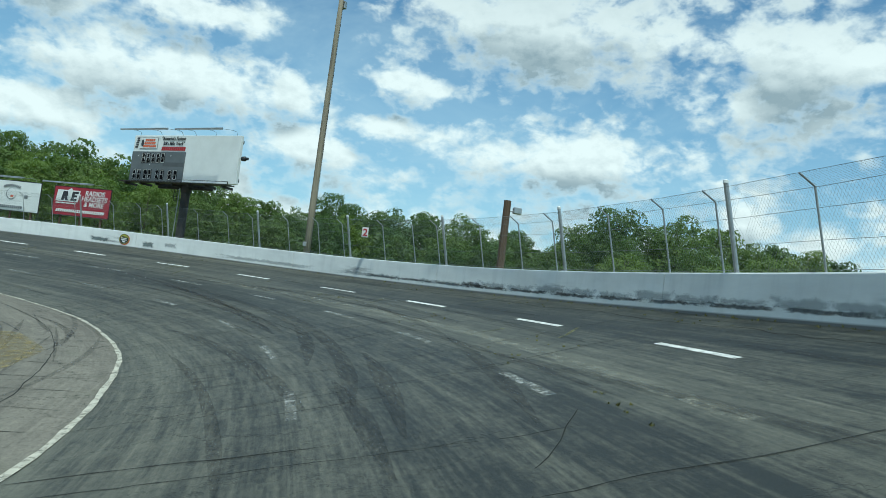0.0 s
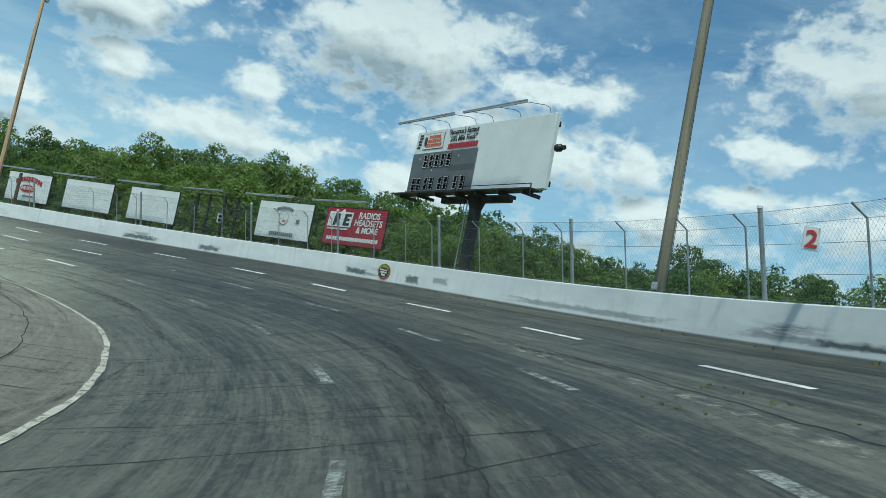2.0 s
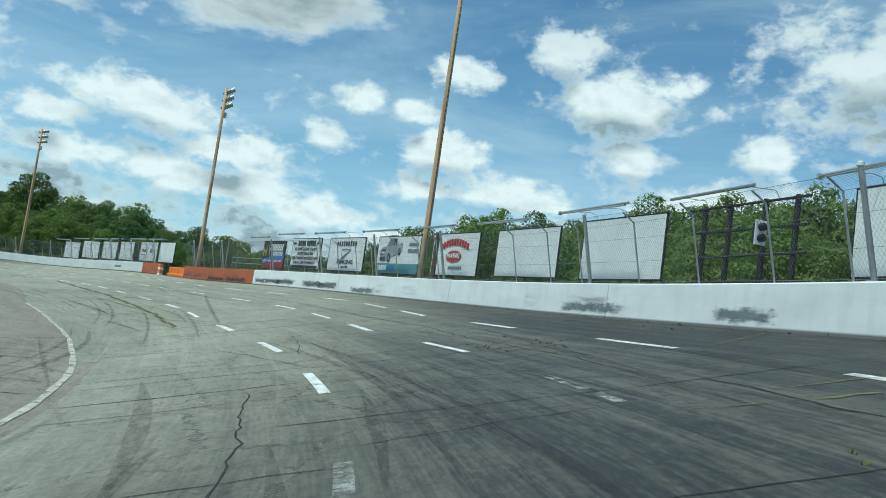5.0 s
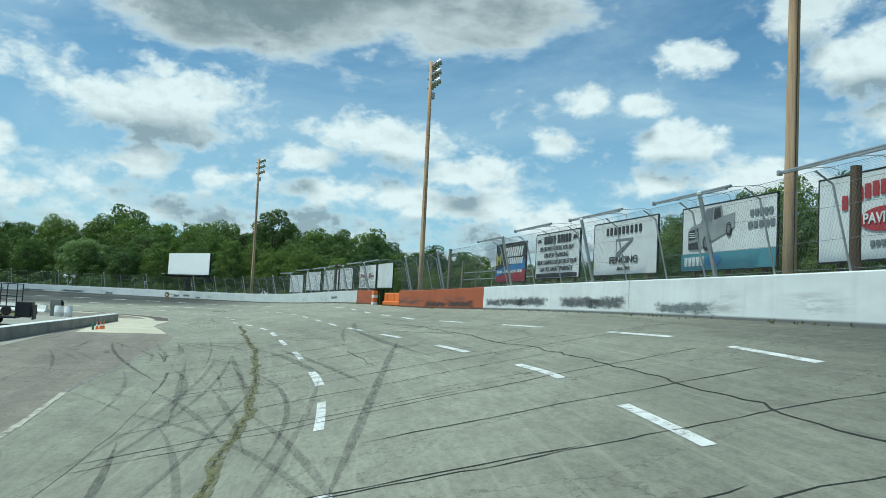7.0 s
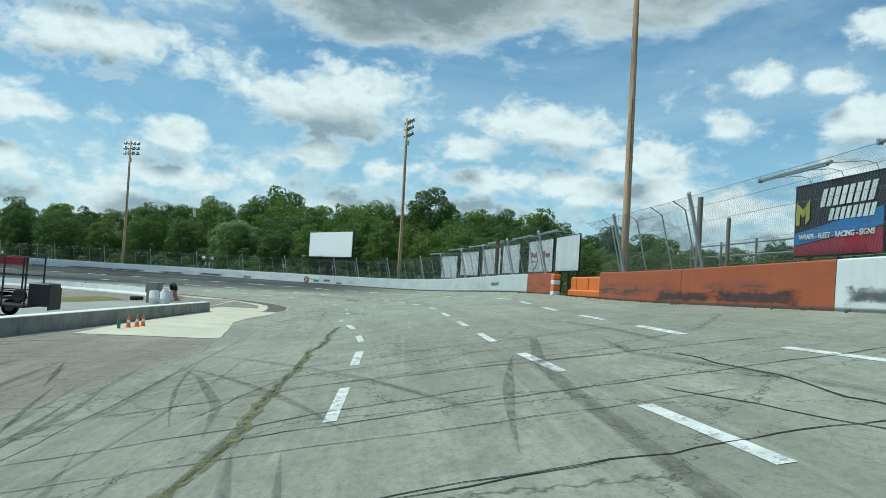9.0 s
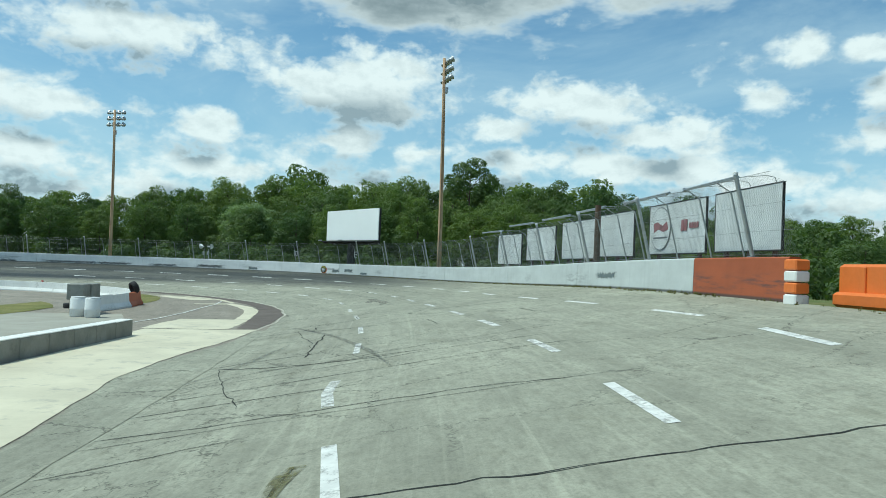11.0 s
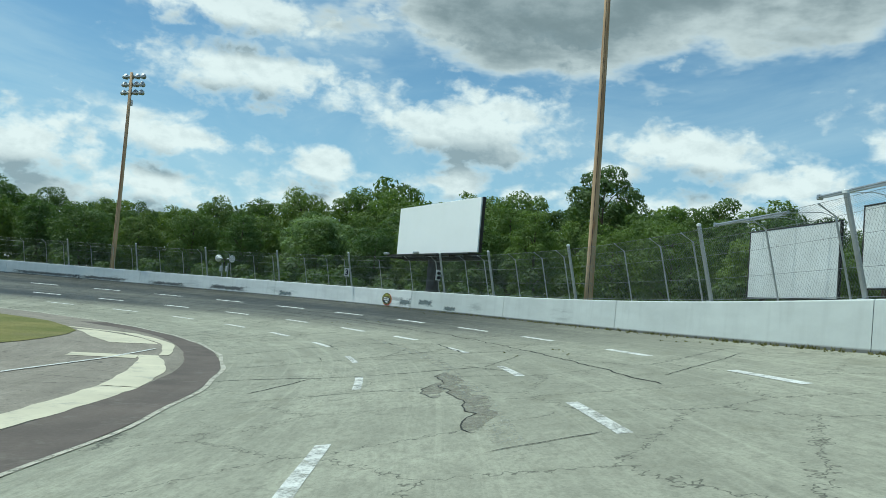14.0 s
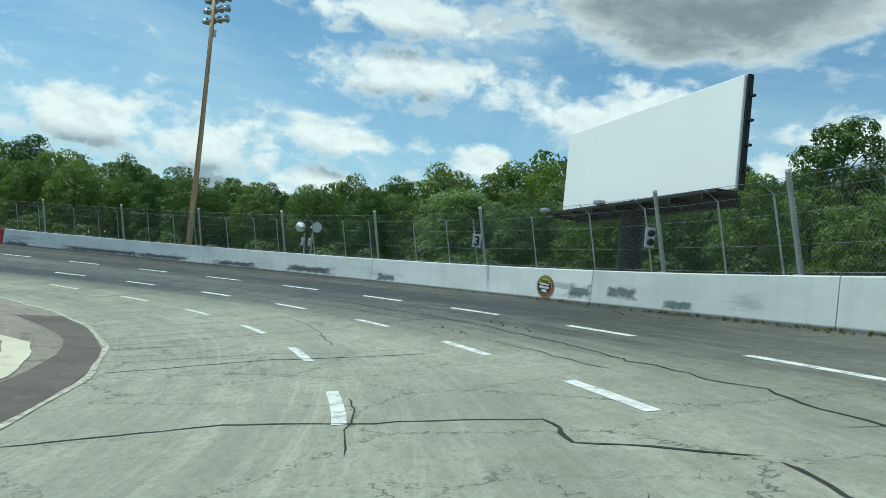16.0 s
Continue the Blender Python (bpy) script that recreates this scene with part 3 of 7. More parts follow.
class Shape:
    """Gathers boxes, tubes and strips into one mesh."""

    def __init__(self):
        self.verts, self.faces = [], []

    def raw(self, verts, faces):
        base = len(self.verts)
        self.verts += [Vector(v) for v in verts]
        self.faces += [tuple(base + i for i in f) for f in faces]
        return self

    def box(self, centre, size, m=None, chamfer=0.0):
        """A box; chamfer cuts its upright and level edges a little."""
        hx, hy, hz = (v / 2 for v in size)
        c = min(chamfer, hx * 0.9, hy * 0.9, hz * 0.9)
        if c <= 0:
            vs = [(x * hx, y * hy, z * hz) for z in (-1, 1) for x, y in ((-1, -1), (1, -1), (1, 1), (-1, 1))]
            fs = [(3, 2, 1, 0), (4, 5, 6, 7), (0, 1, 5, 4), (1, 2, 6, 5), (2, 3, 7, 6), (3, 0, 4, 7)]
        else:
            ring = [(-hx + c, -hy), (hx - c, -hy), (hx, -hy + c), (hx, hy - c), (hx - c, hy), (-hx + c, hy), (-hx, hy - c), (-hx, -hy + c)]
            k = 1 - c / max(hx, hy)
            layers = [(-hz, (hx - c) / hx, (hy - c) / hy), (-hz + c, 1, 1), (hz - c, 1, 1), (hz, (hx - c) / hx, (hy - c) / hy)]
            vs = [(x * a, y * b, z) for z, a, b in layers for x, y in ring]
            fs = [tuple(reversed(range(8))), tuple(range(24, 32))]
            fs += [(l * 8 + i, l * 8 + (i + 1) % 8, l * 8 + 8 + (i + 1) % 8, l * 8 + 8 + i) for l in range(3) for i in range(8)]
        move = Matrix.Translation(centre) if m is None else m @ Matrix.Translation(centre)
        return self.raw([move @ Vector(v) for v in vs], fs)

    def tube(self, points, radii, sides=8, caps=True):
        """A round bar along points; radii one number or one for each point."""
        points = [Vector(p) for p in points]
        radii = [radii] * len(points) if isinstance(radii, (int, float)) else radii
        vs, fs = [], []
        for i, p in enumerate(points):
            d = (points[min(i + 1, len(points) - 1)] - points[max(i - 1, 0)]).normalized()
            side = d.cross(Vector((0, 0, 1)) if abs(d.z) < 0.9 else Vector((1, 0, 0))).normalized()
            up = side.cross(d)
            vs += [p + (side * math.cos(a) + up * math.sin(a)) * radii[i] for a in (2 * math.pi * k / sides for k in range(sides))]
        for i in range(len(points) - 1):
            fs += [(i * sides + k, i * sides + (k + 1) % sides, (i + 1) * sides + (k + 1) % sides, (i + 1) * sides + k) for k in range(sides)]
        if caps:
            fs += [tuple(reversed(range(sides))), tuple(range((len(points) - 1) * sides, len(points) * sides))]
        return self.raw(vs, fs)

    def turned(self, profile, sides=20, m=None):
        """A body turned about its z axis from (radius, height) pairs."""
        vs = [(r * math.cos(2 * math.pi * k / sides), r * math.sin(2 * math.pi * k / sides), z) for r, z in profile for k in range(sides)]
        fs = [(i * sides + k, i * sides + (k + 1) % sides, (i + 1) * sides + (k + 1) % sides, (i + 1) * sides + k) for i in range(len(profile) - 1) for k in range(sides)]
        fs += [tuple(reversed(range(sides))), tuple(range((len(profile) - 1) * sides, len(profile) * sides))]
        return self.raw([m @ Vector(v) for v in vs] if m is not None else vs, fs)

    def flat(self, outline, z, thick, m=None):
        """A flat plate with the given outline."""
        k = len(outline)
        vs = [(x, y, z) for x, y in outline] + [(x, y, z + thick) for x, y in outline]
        fs = [tuple(reversed(range(k))), tuple(range(k, 2 * k))] + [(i, (i + 1) % k, k + (i + 1) % k, k + i) for i in range(k)]
        return self.raw([m @ Vector(v) for v in vs] if m is not None else vs, fs)


def part(name, shape, material, parent, label="", smooth=False):
    """One mesh object under a thing or a part; the shape is given in the thing's own frame."""
    ob = new(name, mesh_of(name, shape.verts, shape.faces, material, smooth=smooth))
    ob.parent = parent
    return tagged(ob, label) if label else ob


def thing(name, m, label, category, group="", kind=""):
    """The Empty at a thing's base."""
    ob = new(name)
    ob.empty_display_size = 0.3
    ob.matrix_world = m
    return tagged(ob, label, category, group, kind)


def lone(name, shape, material, label, category, group="", kind="", m=None, smooth=False):
    ob = new(name, mesh_of(name, shape.verts, shape.faces, material, smooth=smooth))
    if m is not None:
        ob.matrix_world = m
    return tagged(ob, label, category, group, kind)


# ---- the track ----
# The inner lane line at stations along the lap: x, y, z, bank, and extra lift of the outer lanes.
KNOTS = [-30, -10, 10, 25, 40, 55, 70, 85, 100, 115, 130, 145, 160, 175, 190, 205, 230, 255]
STATIONS = [
    (-4.3, -29.6, -1.20, 0.215, 0.30), (-0.2, -10.0, -0.86, 0.218, 0.30), (-1.2, 9.8, -0.47, 0.221, 0.30), (-5.6, 24.0, -0.07, 0.224, 0.02),
    (-14.6, 35.8, 0.34, 0.227, -0.08), (-27.6, 43.4, 0.69, 0.226, 0.00), (-42.2, 46.5, 0.93, 0.214, -0.05), (-57.2, 46.6, 1.15, 0.202, -0.10),
    (-72.1, 44.6, 1.27, 0.191, -0.15), (-86.8, 41.9, 1.27, 0.183, -0.22), (-101.4, 38.9, 1.22, 0.179, -0.10), (-116.0, 35.2, 1.05, 0.172, -0.08),
    (-130.0, 30.0, 0.80, 0.159, 0.00), (-141.9, 21.6, 0.61, 0.145, 0.20), (-149.8, 9.4, 0.49, 0.130, 0.40), (-152.8, -4.4, 0.38, 0.120, 0.50),
    (-148.6, -26.4, 0.25, 0.120, 0.50), (-131.5, -44.8, 0.20, 0.120, 0.50),
]


def spline(t, f):
    """Second derivatives of the natural cubic through the stations."""
    t, f = np.array(t, float), np.array(f, float)
    n, h = len(t), np.diff(t)
    a, b = np.eye(n), np.zeros_like(f)
    for i in range(1, n - 1):
        a[i, i - 1 : i + 2] = h[i - 1], 2 * (h[i - 1] + h[i]), h[i]
        b[i] = 6 * ((f[i + 1] - f[i]) / h[i] - (f[i] - f[i - 1]) / h[i - 1])
    return t, f, np.linalg.solve(a, b)


LINE = spline(KNOTS, STATIONS)


def station(s):
    """x, y, z, bank and outer lift of the inner lane line at the station s, for a number or an array."""
    t, f, m = LINE
    s = np.asarray(s, float)
    i = np.clip(np.searchsorted(t, s) - 1, 0, len(t) - 2)
    h = (t[i + 1] - t[i])[..., None]
    p, q = (t[i + 1] - s)[..., None] / h, (s - t[i])[..., None] / h
    return p * f[i] + q * f[i + 1] + ((p**3 - p) * m[i] + (q**3 - q) * m[i + 1]) * h * h / 6


def across(s):
    """The level unit vector that points from the infield to the wall at the station s."""
    d = station(np.asarray(s) + 0.2) - station(np.asarray(s) - 0.2)
    d = d[..., :2] / np.linalg.norm(d[..., :2], axis=-1, keepdims=True)
    return np.stack([d[..., 1], -d[..., 0]], -1)

INNER, OUTER, WALL_HIGH, WALL_THICK = -3.85, 9.4, 1.04, 0.32


def height(c, u):
    return c[..., 2] + c[..., 3] * np.clip(u, -3.9, None) + c[..., 4] * np.clip((u - 2) / 7.4, 0, 1.3)


def at(s, u, h=0.0):
    """A place by its station, its way across from the inner lane line, and its height over the track."""
    c = station(s)
    return Vector((*(c[:2] + across(s) * u), float(height(c, u)) + h))


def heading(s):
    """Degrees by which a thing turned with rz looks along the track (its +y ahead)."""
    n = across(s)
    return math.degrees(math.atan2(n[1], n[0]))


def stand(s, u, h=0.0, turn=0.0):
    p = at(s, u, h)
    return pose(p.x, p.y, p.z, 0, 0, heading(s) + turn)


def infield(c, u):
    """Height inside the inner line: the apron flattens out towards the infield."""
    edge = height(c, np.full_like(u, INNER))
    return edge + (u - INNER) * 0.012


def sheet(name, stations, ways, high, material, label, category, lift=0.0):
    """A lofted surface over stations and ways across, with the track's own map."""
    ss, uu = np.meshgrid(stations, ways, indexing="ij")
    c, n = station(ss), across(ss)
    xyz = np.concatenate([c[..., :2] + n * uu[..., None], (high(c, uu) + lift)[..., None]], -1).reshape(-1, 3)
    k = len(ways)
    faces = [(i * k + j, i * k + j + 1, (i + 1) * k + j + 1, (i + 1) * k + j) for i in range(len(stations) - 1) for j in range(k - 1)]
    ob = new(name, mesh_of(name, xyz.tolist(), [f[::-1] for f in faces], material, np.stack([ss.ravel(), uu.ravel()], 1).tolist(), smooth=True))
    return tagged(ob, label, category, kind="structure")


ALONG = np.arange(-30, 255.01, 1.0)
ROAD = sheet("road", ALONG, np.linspace(INNER, OUTER + 0.05, 14), height, ASPHALT, "banked oval race track of cracked grey asphalt with rubber streaks", "race track")
APRON_SHEET = sheet("pavement", ALONG, np.array([-24, -20, -16, -12, -9, -6.5, -5, -4.4, INNER]), infield, APRON, "weathered flat asphalt apron inside the banked track", "apron")


def build_ground():
    """One sheet out to the horizon, under the track and rising to the foot of the wall outside it."""
    near = np.arange(-330, 171, 4.0)
    xs = np.concatenate([[-4000, -2000, -1000, -600, -420], near, [260, 420, 800, 1800, 4000]])
    near = np.arange(-150, 231, 4.0)
    ys = np.concatenate([[-4000, -2000, -900, -450, -260], near, [320, 450, 800, 1800, 4000]])
    gx, gy = np.meshgrid(xs, ys, indexing="ij")
    line = np.arange(-30, 255, 1.0)
    c, n = station(line), across(line)
    z = np.zeros_like(gx)
    for i in range(gx.shape[0]):
        d = np.stack([gx[i][:, None] - c[None, :, 0], gy[i][:, None] - c[None, :, 1]], -1)
        k = np.argmin((d**2).sum(-1), 1)
        row = np.arange(len(k))
        u = (d[row, k] * n[k]).sum(-1)
        far = np.sqrt((d[row, k] ** 2).sum(-1))
        deck = height(c[k], np.clip(u, INNER, OUTER))
        inside = np.where(u > -26, np.minimum(infield(c[k], np.minimum(u, INNER)), deck) - 0.55, -1.2)
        outside = np.interp(far, [9, 13, 30, 120], [0, 1, 2, 3])
        base = height(c[k], np.full_like(u, OUTER))
        out = np.select([outside < 1, outside < 2], [base - 0.5, base - 0.3], 1.0)
        out = np.where(far > 30, 1.0 + (base - 1.3) * np.clip((120 - far) / 90, 0, 1), out)
        z[i] = np.where(u > OUTER - 1.0, out, np.where(u > INNER, deck - 0.55, inside))
    k = len(ys)
    faces = [(i * k + j, (i + 1) * k + j, (i + 1) * k + j + 1, i * k + j + 1) for i in range(len(xs) - 1) for j in range(k - 1)]
    verts = np.stack([gx.ravel(), gy.ravel(), z.ravel()], 1).tolist()
    ob = new("ground", mesh_of("ground", verts, faces, GRASS, smooth=True))
    tagged(ob, "rough grass and bare soil round the race track", "ground", kind="structure")


build_ground()


def wall_run(name, start, end, material, label, foot=-0.35):
    """A length of the concrete wall along the outer edge, with a rounded top and a joint at each end."""
    stations = np.linspace(start + 0.012, end - 0.012, max(2, int((end - start) / 0.75) + 1))
    section = [(0, foot), (0, 0.0), (0.02, WALL_HIGH - 0.03), (0.05, WALL_HIGH), (WALL_THICK - 0.05, WALL_HIGH), (WALL_THICK - 0.02, WALL_HIGH - 0.03), (WALL_THICK, 0.0), (WALL_THICK, foot)]
    k, verts, uvs = len(section), [], []
    for s in stations:
        for du, h in section:
            p = at(s, OUTER)
            q = at(s, OUTER + du)
            verts.append((q.x, q.y, p.z + h))
            uvs.append((s, h))
    faces = [(i * k + j, (i + 1) * k + j, (i + 1) * k + j + 1, i * k + j + 1) for i in range(len(stations) - 1) for j in range(k - 1)]
    faces += [tuple(range(k)), tuple(reversed(range((len(stations) - 1) * k, len(stations) * k)))]
    ob = new(name, mesh_of(name, verts, faces, material, uvs))
    return tagged(ob, label, "wall", kind="structure")


JOINTS = [-30, -18, -6, 6, 18, 30, 40, 51.5, 58.5, 70, 80, 91, 103.4]
for a, b in zip(JOINTS[:-1], JOINTS[1:]):
    wall_run("wall_outer", a, b, WHITE_WALL, "white painted concrete wall with black tyre scuffs")
wall_run("wall_outer", 103.4, 110.7, ORANGE_WALL, "orange painted concrete wall with black scuffs")
wall_run("wall_outer", 110.7, 118.2, ORANGE_WALL, "orange painted concrete wall with black scuffs")
wall_run("wall_outer", 124.9, 129.9, ORANGE_WALL, "orange painted concrete wall end beside the gate")
JOINTS = [129.9, 141, 152, 163, 171, 178.4, 190, 202, 214]
for a, b in zip(JOINTS[:-1], JOINTS[1:]):
    if b < 179:
        wall_run("wall_outer", a, b, GREY_WALL, "pale grey painted concrete wall with faint stains")
    else:
        wall_run("wall_outer", a, b, WHITE_WALL, "white painted concrete wall with grey scuffs")
wall_run("wall_outer", 214, 218, WHITE_WALL, "white painted concrete wall with grey scuffs")
wall_run("wall_outer", 218, 224, plain("red_wall_paint", (0.45, 0.03, 0.05), 0.6), "red painted concrete wall section")
wall_run("wall_outer", 224, 255, WHITE_WALL, "white painted concrete wall with grey scuffs")


# ---- road paint ----
def strip(name, rows, wide, material, parent, label="", lift=0.006, high=height):
    """A painted or worn strip over the surface along (station, way across) rows; wide: one width or one for each row."""
    wide = [wide] * len(rows) if isinstance(wide, (int, float)) else wide
    rows = np.array(rows, float)
    p = np.array([[*at(s, u)][:2] for s, u in rows])
    d = np.gradient(p, axis=0)
    side = np.stack([d[:, 1], -d[:, 0]], 1) / np.linalg.norm(d, axis=1)[:, None]
    verts, uvs = [], []
    for (s, u), q, e, w in zip(rows, p, side, wide):
        for sign in (-0.5, 0.5):
            x, y = q + e * w * sign
            n, c = across(s), station(s)
            uu = float(np.dot(np.array([x, y]) - c[:2], n))
            z = float(high(c, np.float64(uu))) if uu > INNER else float(infield(c, np.float64(uu)))
            verts.append((x, y, z + lift))
            uvs.append((s, uu))
    faces = [(2 * i, 2 * i + 1, 2 * i + 3, 2 * i + 2) for i in range(len(rows) - 1)]
    ob = new(name, mesh_of(name, verts, faces, material, uvs))
    ob.parent = parent
    return tagged(ob, label)


DASHES_OUTER = [4.6, 11.4, 18.0, 25.0, 31.5, 38.1, 44.3, 50.6, 56.6, 63.1, 69.5, 75.5, 80.0, 85.0, 91.1, 96.7, 102.2, 107.4, 113.2, 119, 124.5, 130.8,
           136.4, 142.7, 148.8, 154.9, 161.2, 166.7, 172.6, 178.3, 183.8, 189.4, 195.0, 200.8, 206.5, 212.2, 218]
DASHES_MIDDLE = [11.1, 18.4, 25.2, 32.3, 38.9, 45.6, 52.4, 59.0, 65.5, 71.9, 77.0, 82.2, 87.8, 94.1, 99.4, 104.6, 109.9, 115.8, 121.9, 128.0,
          133.5, 140.0, 146.2, 152.9, 159.8, 166.1, 171.9, 178.2, 184.5, 190.6, 197, 203]
DASHES_INNER = [5.0, 12.0, 19.3, 26.4, 34.1, 41.4, 48.2, 55.0, 62.1, 68.8, 75.3, 81.3, 86.2, 92.2, 97.9, 103.4, 108.6, 114.5, 119.6, 126.2,
            131.7, 138.5, 144.5, 153.0, 159.7, 166.6, 173.0, 179.0, 185.2, 191.5, 198]
# how the three dashed lines stray across the track: stations, then ways across
STRAY_OUTER = ([0, 44, 50, 63, 75, 80, 85, 91, 97, 102, 112, 124, 131, 136, 143, 155, 172, 200], [6.6, 6.42, 6.2, 6.5, 6.1, 6.6, 7.1, 6.65, 6.1, 5.8, 6.3, 7.3, 6.8, 6.4, 6.1, 6.35, 6.3, 6.2])
STRAY_MIDDLE = ([0, 11, 52, 65, 72, 83, 88, 94, 99, 105, 122, 128, 134, 140, 146, 153, 160, 166, 172, 200], [3.3, 3.3, 3.15, 3.4, 3.05, 3.6, 3.4, 3.15, 2.92, 2.86, 3.45, 3.36, 3.12, 2.97, 2.87, 2.97, 3.2, 3.25, 3.02, 3.05])
STRAY_INNER = ([0, 12, 34, 48, 62, 69, 75, 81, 86, 98, 103, 108, 114, 121, 126, 132, 139, 145, 153, 160, 167, 173, 200], [-0.4, -0.42, -0.18, -0.1, 0.12, 0.05, -0.25, -0.4, -0.17, -0.1, 0.05, 0.2, 0.0, -0.55, -0.24, -0.17, -0.22, -0.32, -0.15, 0.07, 0.12, 0.0, 0.0])
random.seed(4)
for u, starts, stray in ((6.35, DASHES_OUTER, STRAY_OUTER), (3.1, DASHES_MIDDLE, STRAY_MIDDLE), (-0.05, DASHES_INNER, STRAY_INNER)):
    for s in starts:
        worn = u < 6 and s < 60
        long = random.uniform(2.35, 2.65)
        rows = [(s + long * k / 4, float(np.interp(s + long * k / 4, *stray))) for k in range(5)]
        strip("lane_dash", rows, random.uniform(0.15, 0.19), LINE_FAINT if worn else LINE_CHIPPED if u < 6 and 118 < s < 165 else LINE_WHITE, ROAD, "almost worn off white dash" if worn else "white painted dash")
EDGE_STRAY = ([-30, 45, 55, 62, 69, 74, 80, 86, 90, 94, 102, 111, 118, 126, 130, 134, 139.6, 145, 150, 157, 164, 172, 260], [-3.85, -3.9, -4.1, -4.1, -4.2, -4.65, -5.2, -5.65, -5.8, -5.5, -4.8, -4.25, -4.6, -5.5, -5.2, -4.5, -4.2, -3.75, -3.5, -3.5, -3.6, -3.7, -3.85])


def edge(s):
    """Way across of the painted inner edge, which strays with the old paving."""
    return float(np.interp(s, *EDGE_STRAY))


strip("edge_line", [(s, edge(s) + 0.03 * math.sin(s * 0.6) + 0.012 * math.sin(s * 1.7)) for s in np.arange(-25, 90.1, 0.35)], [0.125 + 0.02 * math.sin(s * 2.9) + 0.015 * math.sin(s * 7.1) for s in np.arange(-25, 90.1, 0.35)], EDGE_LINE, ROAD, "worn off-white line along the inner edge", lift=0.014)
strip("edge_line", [(s, edge(s) + 0.03 * math.sin(s * 0.8)) for s in np.arange(90, 113.6, 0.7)], 0.10, LINE_FAINT, ROAD, "faded yellowish line along the inner edge", lift=0.014)
strip("edge_line", [(s, edge(s) + 0.05 * math.sin(s * 1.1)) for s in np.arange(139.7, 215.1, 0.7)], 0.13, EDGE_LINE, ROAD, "worn off-white line along the inner edge", lift=0.014)


def wobble(rng, start, end, step, sway, hold=0.8):
    """Rows that walk from start to end, both (station, way across), straying sideways."""
    a, b = np.array(start, float), np.array(end, float)
    count = max(3, int(np.linalg.norm(b - a) / step))
    side = np.array([-(b - a)[1], (b - a)[0]]) / np.linalg.norm(b - a)
    off, rows = 0.0, []
    for k in range(count + 1):
        rows.append(tuple(a + (b - a) * k / count + side * off))
        off = off * hold + rng.gauss(0, sway)
    return rows


def crack(rows, wide, lift=0.0066):
    rng = random.Random(len(rows) * 7 + int(rows[0][0] * 10))
    widths = [max(0.008, wide * rng.uniform(0.6, 1.3)) for _ in rows]
    widths[0] = widths[-1] = 0.004
    widths = [0.95 * w for w in widths]
    # laid on top of the road; its dark colour stands for the crack's shaded depth
    return strip("crack", rows, widths, CRACK_SHADE, ROAD, lift=lift)


rng = random.Random(31)
s = -4.0
while s < 205:
    far = rng.choice((3.0, 4.6, 6.5, 9.2)) if s > 70 else rng.choice((1.5, 3.0, 5.0, 8.0))
    skew = rng.uniform(-0.8, 1.8)
    first = INNER if rng.random() < 0.75 else rng.uniform(-2, 2)
    if not 126 < s < 176:
        crack(wobble(rng, (s, first), (s + skew, max(far, first + 2)), 0.22, 0.032), 0.028 if s > 70 else 0.022)
    if rng.random() < 0.35:
        u0 = rng.uniform(-2.5, 5)
        crack(wobble(rng, (s + rng.uniform(0, 3), u0), (s + rng.uniform(4, 8), u0 + rng.uniform(-1.6, 1.6)), 0.3, 0.03), 0.020)
    s += rng.uniform(2.4, 5.4)
s = 2.0
while s < 206:
    first = INNER if rng.random() < 0.6 else rng.uniform(-3, 3)
    far = min(9.2, first + rng.choice((2.5, 4.0, 6.0, 8.0)))
    if not 126 < s < 176:
        crack(wobble(rng, (s, first), (s + rng.uniform(-0.5, 0.9), far), 0.35, 0.03), rng.uniform(0.018, 0.034))
    s += rng.uniform(1.3, 3.4)


def chain(bends, step, sway):
    """A straying line through a few bends."""
    rows = []
    for a, b in zip(bends[:-1], bends[1:]):
        rows += wobble(rng, a, b, step, sway)[(1 if rows else 0):]
    return rows


MOSSY = [(78, -1.7), (84.3, -1.58), (90, -1.5), (94.6, -1.33), (98.3, -1.14), (107.9, -0.95), (116.3, -0.56)]
MOSS_ROWS = chain(MOSSY, 0.35, 0.03)
crack(MOSS_ROWS, 0.05)
BROAD_CRACKS = [
    [(100.7, -3.5), (101.3, -1.0), (100.9, 1.6), (100.5, 4.2)], [(91.1, -4.7), (90.8, -1.8), (90.1, -0.5)], [(88.6, -3.0), (87.4, -0.4), (88.1, 1.0)], [(92.5, 1.2), (89.2, 1.2), (88, 1.2)],
    [(63.1, -1.0), (54.7, -1.0), (50.9, -1.07), (47.6, -1.0)], [(53.6, -4.0), (53.5, -2.7), (53.5, -1.4)], [(50.9, -1.1), (50.5, 0.7), (50.6, 3.0)],
    [(38, 1.0), (33, 1.15), (28.5, 0.95), (22, 1.1)], [(43.5, -2.5), (43.2, 1.5)], [(36.4, -3.6), (36, 1.0)],
    [(133, -4.0), (131.8, -1.7), (132.1, -0.3)], [(135.2, -1.9), (134, -0.2), (133.5, 2.0), (131.1, 2.1)], [(133.2, 4.9), (130.9, 5.0)],
    [(155.4, 2.7), (157.9, 4.2)], [(145.8, 1.4), (146.4, 2.7)], [(151.2, 5.1), (154, 8.0)], [(152.5, -2.6), (152.4, 1.2)], [(161.2, -0.8), (162.9, -0.8)], [(164.8, 4.3), (164.5, 5.8), (164.3, 8.5)],
]
